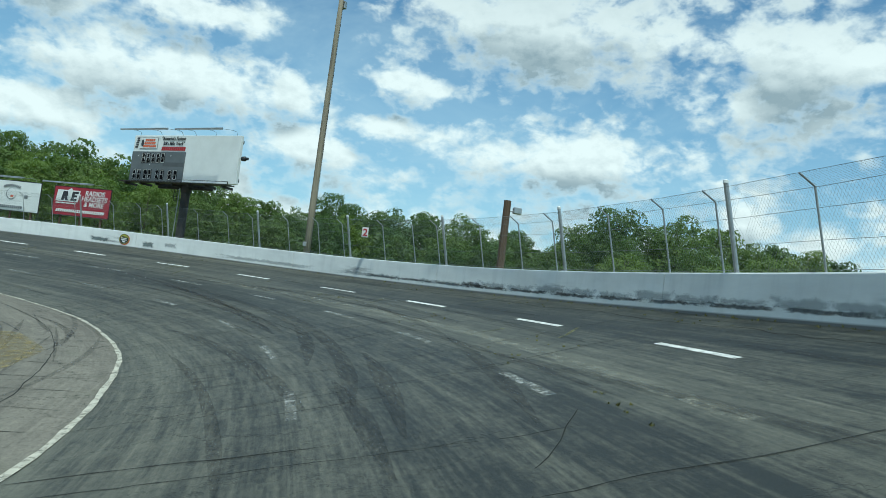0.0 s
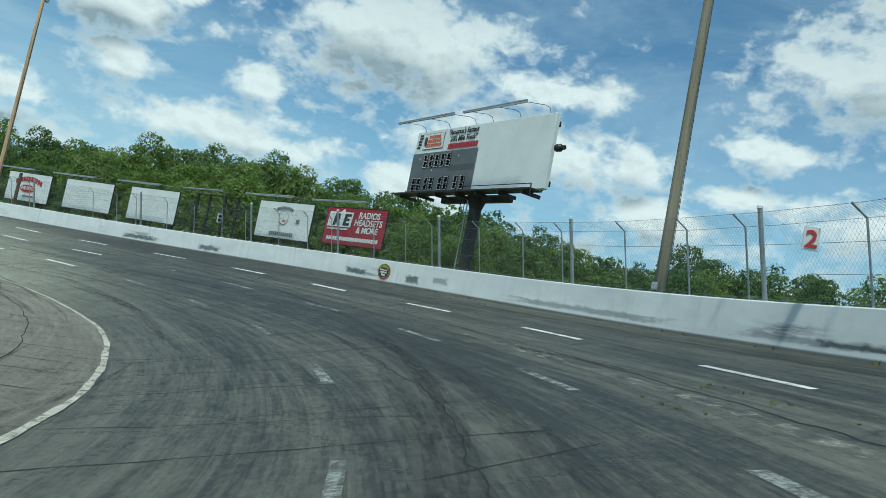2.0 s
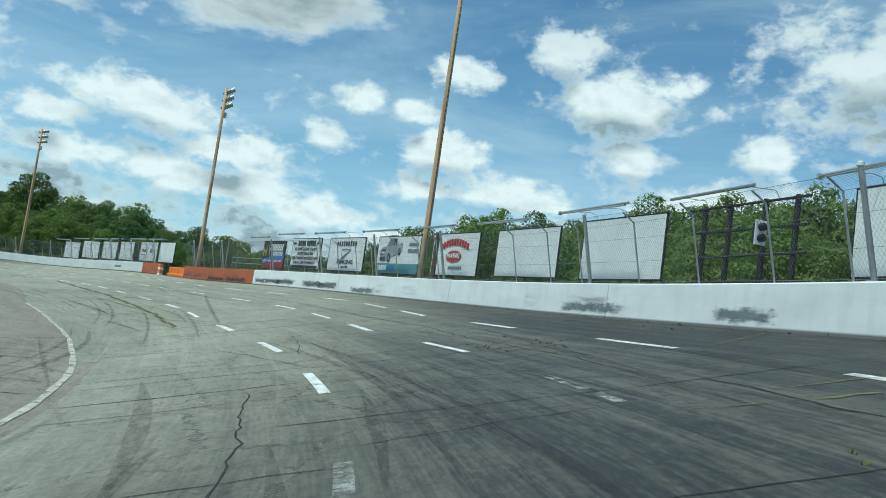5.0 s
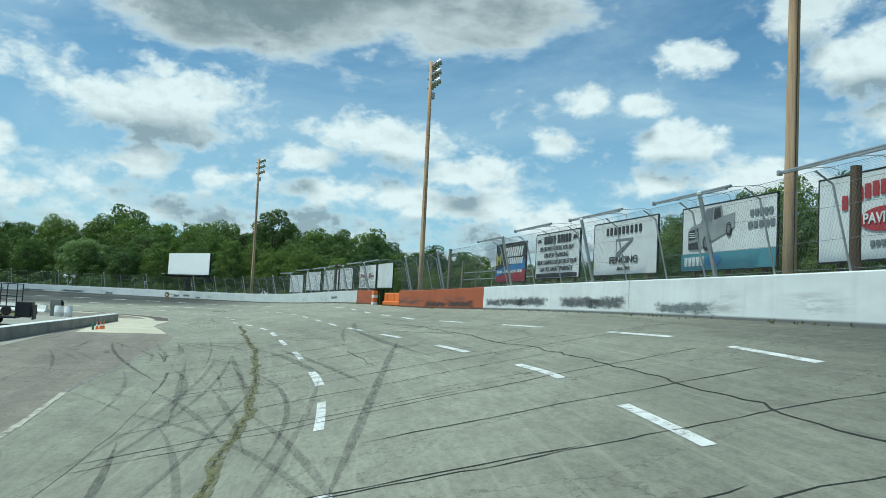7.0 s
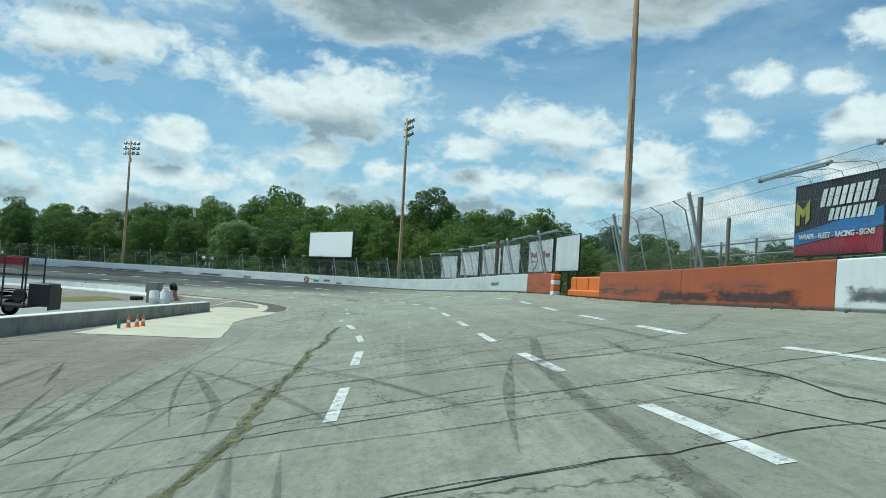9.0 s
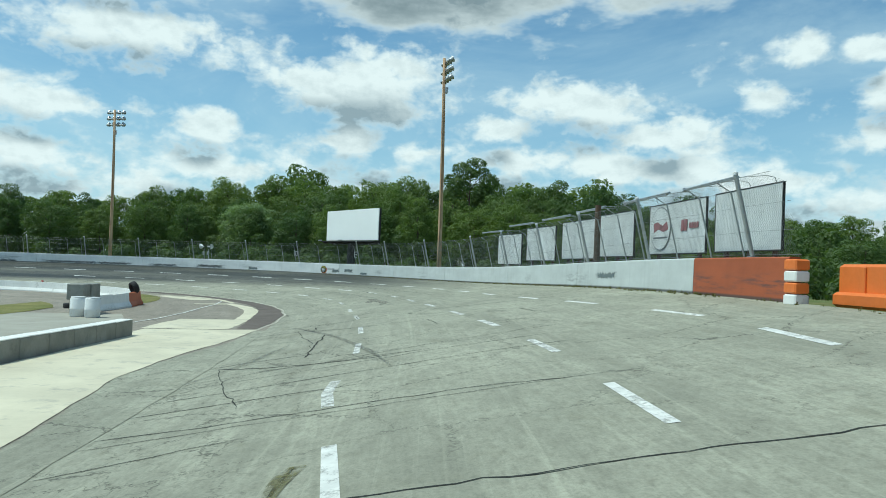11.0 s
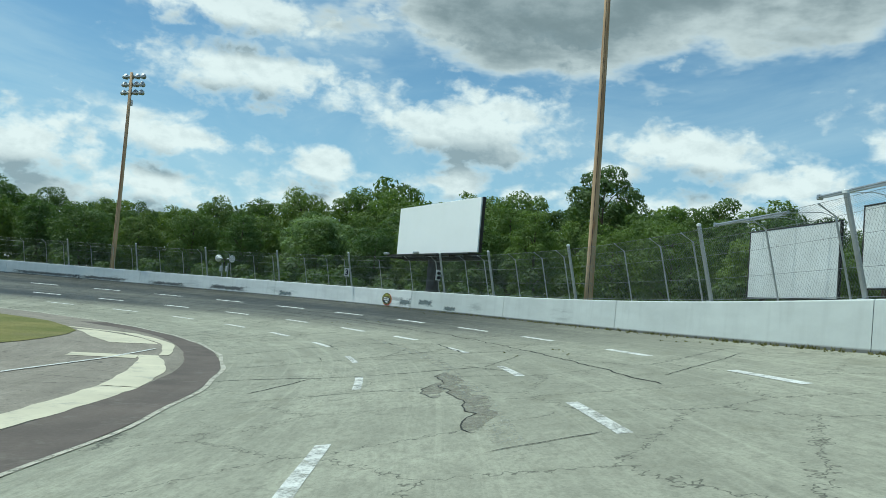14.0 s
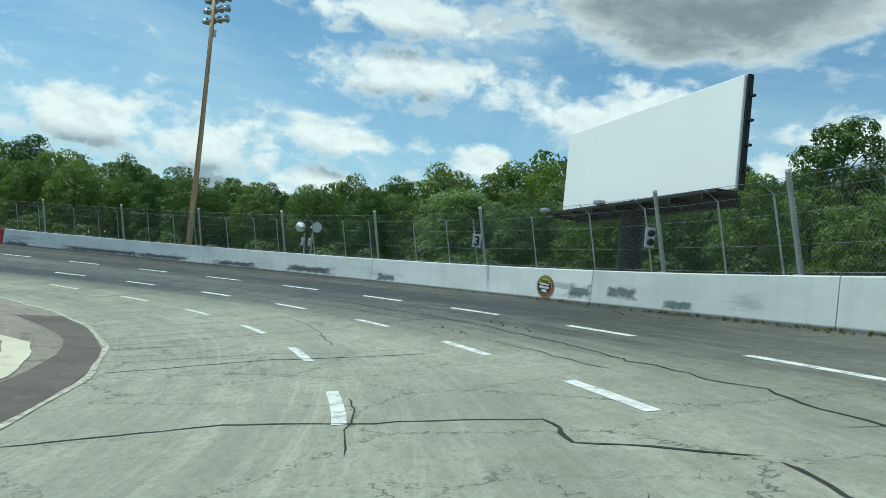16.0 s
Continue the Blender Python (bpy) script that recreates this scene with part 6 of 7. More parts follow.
# ---- woods ----
def leaf_cloud(lobes, count, size, seed):
    """Many small bent leaf sprays over the skins of the lobes (centre, radii)."""
    rng = np.random.default_rng(seed)
    share = np.array([r[0] * r[2] for _, r in lobes])
    pick = rng.choice(len(lobes), count, p=share / share.sum())
    centre = np.array([c for c, _ in lobes])[pick]
    radii = np.array([r for _, r in lobes])[pick]
    d = rng.normal(size=(count, 3))
    d[:, 2] += 0.45
    d /= np.linalg.norm(d, axis=1)[:, None]
    depth = 1 - 0.30 * rng.random((count, 1)) ** 2.2 + 0.05 * rng.normal(size=(count, 1))
    p = centre + d * radii * depth
    out = d + (0, 0, 0.20) + 0.34 * rng.normal(size=(count, 3))
    out /= np.linalg.norm(out, axis=1)[:, None]
    e1 = np.cross(out, rng.normal(size=(count, 3)))
    e1 /= np.linalg.norm(e1, axis=1)[:, None]
    e2 = np.cross(out, e1)
    w = size * (0.6 + 0.9 * rng.random((count, 1)))
    l = w * (0.8 + 0.6 * rng.random((count, 1)))
    bend = out * w * 0.28
    corners = np.stack([p - e2 * l - bend, p + e1 * w * 0.95 + e2 * l * 0.55, p - e1 * w * 0.95 + e2 * l * 0.55], 1)
    faces = np.arange(count * 3).reshape(-1, 3)
    return corners.reshape(-1, 3), faces


def tree_kind(seed, high, wide, leaves, material, count=13000, lobes_wanted=34, airy=0.0, low=0.10):
    """A tapered trunk with limbs and a billowing crown of leaf sprays, standing at the origin; airy opens the crown, low is where it begins."""
    rng = random.Random(seed)
    ob = thing("tree", Matrix.Identity(4), "broadleaf tree in full leaf at the wood's edge", "tree", "trees round the track")
    trunk = Shape().tube([(0, 0, -0.6), (0.1, 0.05, high * 0.25), (0.0, 0.15, high * 0.55), (0.1, 0.0, high * 0.88)], [0.32, 0.25, 0.16, 0.04], 9)
    middle, tall = high * (0.5 + low / 2), high * (0.5 - low / 2)
    lobes = []
    for k in range(lobes_wanted):
        rise = 0.94 - 1.70 * k / (lobes_wanted - 1)
        a = k * 2.39996 + rng.uniform(-0.3, 0.3)
        r = wide * rng.uniform(0.12, 0.20)
        bulge = rng.uniform(0.82, 1.04)
        girth = (wide * 0.5 * bulge - r * 0.7) * math.sqrt(1 - rise * rise)
        spot = (girth * math.cos(a), girth * math.sin(a), middle + (tall * bulge - r * 0.7) * rise)
        if k > 2 and rng.random() < airy:
            continue
        lobes.append((spot, (r, r, r * rng.uniform(0.66, 0.85))))
        if k % 3 == 0:
            trunk.tube([(0.05, 0.05, spot[2] - high * 0.14), (spot[0] * 0.5, spot[1] * 0.5, spot[2] - high * 0.06), spot], [0.09, 0.05, 0.02], 5)
        for _ in range(2):
            q, b = r * rng.uniform(0.30, 0.48), rng.uniform(0, 6.28)
            lobes.append(((spot[0] + r * 0.72 * math.cos(b), spot[1] + r * 0.72 * math.sin(b), spot[2] + r * rng.uniform(0.0, 0.5)), (q, q, q * 0.8)))
    if airy == 0:
        lobes.append(((0, 0, middle), (wide * 0.34, wide * 0.34, tall * 0.78)))
    part("trunk", trunk, BARK, ob, smooth=True)
    verts, faces = leaf_cloud(lobes, count, leaves, seed)
    crown = new("crown", mesh_of("crown", verts.tolist(), faces.tolist(), material))
    crown.parent = ob
    return ob


KINDS = [tree_kind(11, 16.0, 11.0, 0.136, LEAVES[0]), tree_kind(12, 17.0, 9.6, 0.132, LEAVES[1]), tree_kind(13, 14.0, 10.4, 0.132, LEAVES[2]),
         tree_kind(14, 18.0, 10.6, 0.140, LEAVES[3]), tree_kind(15, 15.0, 11.4, 0.136, LEAVES[1]), tree_kind(16, 17.0, 9.2, 0.130, LEAVES[0])]
HIGHS = [16.0, 17.0, 14.0, 18.0, 15.0, 17.0]
FAR_KINDS = [tree_kind(17, 16.0, 11.0, 0.23, LEAVES[0], 5200), tree_kind(18, 17.0, 10.0, 0.22, LEAVES[1], 5200), tree_kind(19, 18.0, 10.6, 0.23, LEAVES[3], 5200)]
FAR_HIGHS = [16.0, 17.0, 18.0]
# how high the wood stands along the lap: stations, and the height of the tree tops 70 m outside the line
PROFILE = ([35, 37, 40, 43, 46, 48.5, 52, 57, 60, 64, 68, 72, 76, 80, 84, 90, 96, 102, 108, 120, 130, 140, 150, 156, 160, 164, 170, 173, 178, 182, 185, 189, 193, 196, 200, 203, 207, 210, 216, 222, 226, 230, 236, 255],
           [9, 12, 14, 15.4, 13.5, 11.5, 13, 14.6, 15.2, 14, 14, 16.3, 17, 17.6, 19, 19.8, 21.5, 22, 21.2, 20.8, 19.8, 19.8, 20.0, 18.5, 15.0, 11.5, 10.5, 12, 15, 15.6, 17.6, 18.6, 19, 21, 19.6, 18, 21.5, 18.5, 16.9, 15.2, 15.2, 16.4, 17, 16.5])

# the nearer rows, 45 m outside it
PROFILE_NEAR = ([35, 42, 48, 54, 60, 66, 72, 78, 84, 90, 102, 108, 126, 132, 138, 143, 150, 155, 160, 165, 170, 175, 180, 186, 198, 204, 210, 222, 228, 255],
                [8, 9.5, 9.8, 11, 11, 12, 13.5, 15, 15.5, 16, 15.5, 14, 15.5, 14.5, 13.6, 11.5, 9, 8.5, 8, 9, 10.5, 11.5, 13.5, 14.5, 15, 13.5, 13, 12.5, 13.5, 13.5])


def plant_trees():
    rng = random.Random(21)
    for row, (u, gain, gap) in enumerate(((48, 0.94, 8.0), (58, 0.98, 7.6), (70, 1.0, 7.2), (84, 1.10, 8.0))):
        s = 35.5 + 0.6 * row
        while s < 254:
            stretch = (at(min(s + 0.5, 254.0), u) - at(min(s + 0.5, 254.0) - 1.0, u)).to_2d().length
            p = at(min(s, 254.0), u + rng.uniform(-3.0, 3.0))
            far_top, near_top = float(np.interp(s, *PROFILE)), float(np.interp(s, *PROFILE_NEAR))
            top = (near_top, 0.55 * near_top + 0.45 * far_top, far_top, far_top)[row] * gain * (rng.uniform(0.90, 1.05) if row == 2 else rng.uniform(0.80, 1.0))
            kinds, highs = (KINDS, HIGHS) if row < 3 else (FAR_KINDS, FAR_HIGHS)
            k = rng.randrange(len(kinds))
            size = max(0.4, (1.07 * top - 0.6) / highs[k])
            girth = min(1.15, max(0.62, size * rng.uniform(0.80, 1.05)))
            m = Matrix.Translation((p.x, p.y, 0.6)) @ pose(0, 0, 0, rng.uniform(-3, 3), rng.uniform(-3, 3), rng.uniform(0, 360))
            ob = copy_thing(kinds[k], m)
            ob.scale = (girth, girth, size)
            s += gap / stretch * rng.uniform(0.8, 1.2)
    # a tall open one that stands clear of the others, a pale one before the rest, and the originals among the back rows
    ob = tree_kind(23, 21.7, 10.0, 0.15, LEAVES[3], 9000, 30, 0.30, 0.30)
    ob.matrix_world = pose(-209.2, 32.0, 0.6, 0, 0, 40)
    tagged(ob, "tall broadleaf tree with an open crown above the others", "tree", "trees round the track")
    ob = tree_kind(24, 13.0, 10.5, 0.140, PALE_LEAVES, 13000)
    ob.matrix_world = pose(-203.5, -4.4, 0.6, 0, 0, 10)
    tagged(ob, "pale silvery-green broadleaf tree before the wood", "tree", "trees round the track")
    for k, ob in enumerate(KINDS + FAR_KINDS):
        p = at(72.0 + 7 * k, 92)
        ob.matrix_world = pose(p.x, p.y, 0.6, 0, 0, 50 * k)


plant_trees()


def plant_brush():
    """The tangle of shrubs and saplings under the trees."""
    rng = np.random.default_rng(5)
    lobes = []
    for s in np.arange(33, 255, 0.8):
        for _ in range(4):
            u = rng.uniform(34, 56)
            p = at(float(np.clip(s + rng.uniform(-0.6, 0.6), -30, 254)), u)
            r = rng.uniform(0.9, 1.9)
            lobes.append(((p.x, p.y, 0.8 + rng.uniform(0.2, 3.2) + (rng.uniform(0, 3.5) if u > 44 else 0)), (r, r, r * 0.9)))
    near, far = list(lobes), []
    for s in np.arange(35, 254, 0.9):
        for _ in range(3):
            p = at(float(s), rng.uniform(62, 92))
            r = rng.uniform(1.4, 2.4)
            far.append(((p.x, p.y, 1.0 + rng.uniform(0.5, 7.0)), (r, r, r)))
    verts, faces = leaf_cloud(near, 260000, 0.16, 8)
    more, others = leaf_cloud(far, 90000, 0.42, 9)
    verts, faces = np.concatenate([verts, more]), np.concatenate([faces, others + len(verts)])
    ob = new("undergrowth", mesh_of("undergrowth", verts.tolist(), faces.tolist(), BRUSH))
    tagged(ob, "dense green undergrowth below the trees", "undergrowth", kind="stuff")


plant_brush()

# ---- infield ----
def floor_at(s, u, h=0.0):
    c = station(s)
    p = c[:2] + across(s) * u
    return Vector((p[0], p[1], float(infield(c, np.float64(u))) + h))


def floor_stand(s, u, turn=0.0, h=0.0):
    p = floor_at(s, u, h)
    return pose(p.x, p.y, p.z, 0, 0, heading(s) + turn)


def pad(name, outer, inner, material, label, lift=0.012):
    """A slab between two edges given as (station, way across) rows of equal count, cut finely enough to lie on the ground."""
    outer, inner = np.array(outer, float), np.array(inner, float)
    t = np.linspace(0, len(outer) - 1, 6 * (len(outer) - 1) + 1)
    verts, uvs = [], []
    for k in t:
        a = np.array([np.interp(k, range(len(outer)), outer[:, j]) for j in (0, 1)])
        b = np.array([np.interp(k, range(len(inner)), inner[:, j]) for j in (0, 1)])
        rough = 0.02 * math.sin(9 * k) + 0.018 * math.sin(23 * k)
        for f in (0, 0.33, 0.66, 1):
            q = a + (b - a) * f + (0, rough if f in (0, 1) else 0)
            z = lift if q[1] < INNER else lift + 0.004
            p = floor_at(q[0], q[1], lift) if q[1] < INNER else at(q[0], q[1], z)
            verts.append(p)
            uvs.append(tuple(q))
    faces = [(4 * i + j, 4 * i + j + 1, 4 * i + j + 5, 4 * i + j + 4) for i in range(len(t) - 1) for j in range(3)]
    ob = new(name, mesh_of(name, verts, faces, material, uvs))
    ob.parent = APRON_SHEET
    return tagged(ob, label)


SHOULDER = [70, 75, 80, 85, 90, 95, 100, 106, 112, 116, 121, 126, 130, 134, 139.7]
pad("asphalt_shoulder", [(s, -3.8) for s in SHOULDER], [(s, min(-3.86, edge(s))) for s in SHOULDER], ASPHALT, "cracked grey asphalt widening the track", 0.004)
pad("concrete_pad", [(116, -4.55), (121, -5.0), (126, -5.5), (130.5, -5.25), (135, -4.6), (139.7, -4.2)], [(115.6, -9.2), (121, -9.2), (126, -8.9), (130.5, -8.6), (135, -8.5), (139.7, -8.5)], CONCRETE_PAD, "pale concrete slab beside the pit wall")
pad("concrete_pad", [(139.9, -5.35), (143, -5.2), (146.3, -5.1)], [(139.9, -8.7), (143, -8.6), (146.3, -8.2)], CONCRETE_PAD, "pale concrete slab beside the pit wall")
pad("concrete_pad", [(146.4, -5.1), (149.5, -5.1), (153, -4.95), (156, -4.85)], [(146.4, -5.8), (149.5, -5.75), (153, -5.7), (156, -5.7)], CONCRETE_PAD, "curved pale concrete strip along the apron")
pad("concrete_pad", [(156.1, -4.85), (160.8, -5.0), (166, -5.6)], [(156.1, -5.7), (160.8, -5.95), (166, -6.2)], CONCRETE_PAD, "curved pale concrete strip along the apron")
pad("concrete_pad", [(164.4, -6.2), (164.4, -8.2)], [(165.9, -6.2), (165.9, -8.2)], CONCRETE_PAD, "narrow pale concrete strip")
pad("concrete_pad", [(166.3, -5.3), (172.7, -4.8), (179, -5.2), (183.2, -7.0)], [(166.3, -5.6), (172.7, -5.3), (179, -5.75), (183.2, -7.5)], CONCRETE_PAD, "thin pale concrete strip beside the grass", 0.014)
pad("concrete_pad", [(172.3, -5.4), (176, -5.6), (181, -6.6)], [(172.3, -7.2), (176, -7.6), (181, -7.4)], CONCRETE_PAD, "pale concrete slab in the infield corner", 0.010)
pad("infield_yard", [(96, -10.6), (110, -10.1), (124, -9.4), (137, -8.9), (150, -11.6)], [(96, -23), (110, -23), (124, -22), (137, -18.6), (150, -16.4)], plain("bleached_asphalt", (0.40, 0.385, 0.32), 0.9, vary=0.25, coarse=0.5, fine=14.0, depth=0.006, dirt=(0.27, 0.26, 0.22)), "bleached pale yard behind the pit wall", 0.009)
pad("asphalt_strip", [(s, edge(s) - 0.06) for s in (140.6, 150, 160, 170, 180, 188)], [(140.6, -5.1), (150, -5.05), (160, -4.75), (170, -4.8), (180, -4.5), (188, -5.2)], plain("dark_patch_asphalt", (0.155, 0.125, 0.105), 0.9, vary=0.4, coarse=0.6, fine=16.0, depth=0.008, dirt=(0.20, 0.18, 0.15)), "dark brown strip of asphalt inside the line", 0.008)
pad("grass_patch", [(166, -11.4), (172, -9.8), (180, -7.6), (188, -6.8), (200, -7.2)], [(166, -12.2), (172, -11.6), (180, -11.2), (188, -11.0), (200, -11.0)], MOWN, "strip of yellow-green grass before the infield wall", 0.02)
pad("grass_patch", [(138, -18.5), (143, -16.9), (150, -16.4), (157, -16.2)], [(138, -23.0), (148, -22.0), (160, -19.5), (170, -17.5)], MOWN, "oval of mown grass in the infield", 0.02)
pad("grass_patch", [(19, -6.3), (24, -5.7), (28, -6.4)], [(19, -8.0), (24, -8.8), (28, -8.2)], worn_paint("dry_grass", (0.33, 0.26, 0.10), 0.50), "patch of dry yellow grass on the apron", 0.015)
strip("pit_line", [(141.9, -9.9), (146.4, -9.3), (152, -8.8), (158.3, -8.2), (164, -7.0), (169.4, -5.7)], 0.12, LINE_WHITE, APRON_SHEET, "thin white line across the apron", lift=0.02)
strip("pit_line", [(57.2, -7.4), (56.2, -5.6), (55.1, -4.2)], 0.13, EDGE_LINE, APRON_SHEET, "thin white line across the apron", lift=0.012)

# pit wall of cast blocks with a whitewashed top
ob = thing("pit_wall", floor_stand(120, -9.0), "low wall of weathered grey concrete blocks with a white top", "pit wall")
back = ob.matrix_world.inverted()
s = 96.0
while s < 136.2:
    long = 1.5
    a, b = floor_at(s, -12.2 + 3.9 * (s - 96) / 41.0), floor_at(s + long, -12.2 + 3.9 * (s + long - 96) / 41.0)
    turn = math.degrees(math.atan2((b - a).y, (b - a).x))
    m = back @ Matrix.Translation((a + b) / 2) @ pose(0, 0, 0, 0, 0, turn)
    piece = part("block", Shape().box((0, 0, 0.13), ((b - a).length - 0.015, 0.46, 0.84), m, 0.02), BLOCK, ob)
    part("coping", Shape().box((0, 0, 0.562), ((b - a).length - 0.02, 0.44, 0.03), m, 0.01), WHITE_BLOCK, piece, "whitewashed top")
    s += long


def cone(s, u, tilt=0.0, label="orange plastic traffic cone by the pit wall"):
    ob = thing("traffic_cone", floor_stand(s, u, 20) @ pose(0, 0, 0, tilt, 0, 0) @ Matrix.Scale(0.68, 4), label, "traffic cone", "cones by the pit wall")
    part("base", Shape().box((0, 0, 0.02), (0.36, 0.36, 0.04), None, 0.02), PLASTIC_ORANGE, ob)
    body = part("body", Shape().turned([(0.13, 0.04), (0.035, 0.68), (0.02, 0.70)], 18), PLASTIC_ORANGE, ob)
    part("collar", Shape().turned([(0.094, 0.30), (0.074, 0.44)], 18), PLASTIC_WHITE, ob, "pale reflective collar")


cone(119.3, -8.45)
cone(119.9, -8.3)
cone(120.4, -8.2, 6)
# a short thin green post, shaped as a slim turned body
green = thing("plastic_bin", floor_stand(118.6, -8.6), "thin green post by the pit wall", "bin")
part("body", Shape().turned([(0.06, 0), (0.07, 0.36), (0.08, 0.38)], 16), plain("green_plastic", (0.05, 0.22, 0.13), 0.5), green)

# infield wall of turn three
stations = list(np.arange(172, 232, 3.0))
ob = thing("infield_wall", floor_stand(190, -11.5), "low white concrete wall along the infield", "wall")
back = ob.matrix_world.inverted()
for a, b in zip(stations[:-1], stations[1:]):
    p, q = floor_at(a, -11.6 - 0.10 * max(0, a - 195)), floor_at(b, -11.6 - 0.10 * max(0, b - 195))
    d = (q - p).normalized()
    n = Vector((-d.y, d.x, 0))
    section = [(-0.30, -0.1), (-0.30, 0.08), (-0.16, 0.30), (-0.10, 0.80), (0.10, 0.80), (0.16, 0.30), (0.30, 0.08), (0.30, -0.1)]
    verts = [back @ (e + n * x + Vector((0, 0, z))) for e in (p + d * 0.01, q - d * 0.01) for x, z in section]
    faces = [tuple(range(8)), tuple(reversed(range(8, 16)))] + [(i, (i + 1) % 8 + 0, 8 + (i + 1) % 8, 8 + i) for i in range(8)]
    part("barrier", Shape().raw(verts, [f[::-1] for f in faces]), WHITE_BLOCK, ob)
ob2 = thing("red_marker", floor_stand(194.5, -11.25, 0, 0.45), "narrow red marker on the infield wall", "marker")
part("plate", Shape().box((0, 0, 0.1), (0.06, 0.22, 0.72), None, 0.01), INK_RED, ob2)


def jersey(s0, u0, s1, u1, material, label):
    """One precast barrier with sloped foot."""
    p, q = floor_at(s0, u0), floor_at(s1, u1)
    m = Matrix.Translation((p + q) / 2) @ pose(0, 0, 0, 0, 0, math.degrees(math.atan2((q - p).y, (q - p).x)))
    long = (q - p).length - 0.02
    section = [(-0.30, -0.05), (-0.30, 0.10), (-0.15, 0.34), (-0.09, 0.84), (0.09, 0.84), (0.15, 0.34), (0.30, 0.10), (0.30, -0.05)]
    verts = [(x, y, z) for x in (-long / 2, long / 2) for y, z in section]
    faces = [tuple(range(8)), tuple(reversed(range(8, 16)))] + [(i, (i + 1) % 8, 8 + (i + 1) % 8, 8 + i) for i in range(8)]
    return lone("concrete_barrier", Shape().raw(verts, [f[::-1] for f in faces]), material, label, "barrier", "barriers at the pit entry", m=m)


jersey(151.6, -13.5, 155.4, -13.0, WHITE_BLOCK, "white precast concrete barrier")
jersey(155.4, -13.0, 159.4, -12.45, WHITE_BLOCK, "white precast concrete barrier")
jersey(159.4, -12.45, 164.6, -11.8, plain("orange_barrier_paint", (0.50, 0.13, 0.05), 0.7, vary=0.3, coarse=1.2, dirt=(0.30, 0.10, 0.06)), "orange painted concrete barrier at the row's end")


def big_block(s, u, h, turn):
    ob = lone("concrete_block", Shape().box((0, 0, 0.38), (1.5, 0.75, 0.76), None, 0.03), BLOCK, "large grey interlocking concrete block", "concrete block", "stacked blocks", m=floor_stand(s, u, turn, h))
    return ob


big_block(150.6, -13.3, 0.0, 88)
big_block(149.0, -13.35, 0.0, 92)
big_block(150.2, -13.3, 0.765, 88)
big_block(148.6, -13.4, 0.765, 92)


def tyre(m, label, r=0.36, wide=0.26):
    profile = [(r * 0.60, -wide * 0.42), (r * 0.85, -wide * 0.5), (r * 0.97, -wide * 0.40), (r, -wide * 0.2), (r, wide * 0.2), (r * 0.97, wide * 0.40), (r * 0.85, wide * 0.5), (r * 0.60, wide * 0.42)]
    sides = 28
    verts = [(p * math.cos(2 * math.pi * k / sides), p * math.sin(2 * math.pi * k / sides), z) for p, z in profile for k in range(sides)]
    c = len(profile)
    faces = [(i * sides + k, i * sides + (k + 1) % sides, (i + 1) % c * sides + (k + 1) % sides, (i + 1) % c * sides + k) for i in range(c) for k in range(sides)]
    return lone("tyre", Shape().raw(verts, faces), RUBBER, label, "tyre", "old tyres", m=m)


tyre(floor_stand(162.9, -12.15, 115, 1.12) @ pose(0, 0, 0, 68, 0, 0), "black racing tyre leaning on top of the barrier", 0.40, 0.36)
tyre(floor_stand(156.5, -15.2, 0, 0.14), "black racing tyre lying on the ground", 0.40, 0.30)
tyre(floor_stand(158.2, -15.0, 0, 0.14), "black racing tyre lying on the ground", 0.40, 0.30)

for s, u in ((146.9, -13.0), (146.3, -12.2)):
    ob = thing("plastic_drum", floor_stand(s, u), "white plastic drum beside the concrete blocks", "drum", "white drums")
    part("body", Shape().turned([(0.30, 0), (0.34, 0.05), (0.345, 0.35), (0.36, 0.38), (0.345, 0.41), (0.345, 0.85), (0.30, 0.92)], 24), PLASTIC_WHITE, ob, smooth=True)
    part("lid", Shape().turned([(0.31, 0.92), (0.31, 0.95), (0.05, 0.96)], 24), PLASTIC_WHITE, ob)


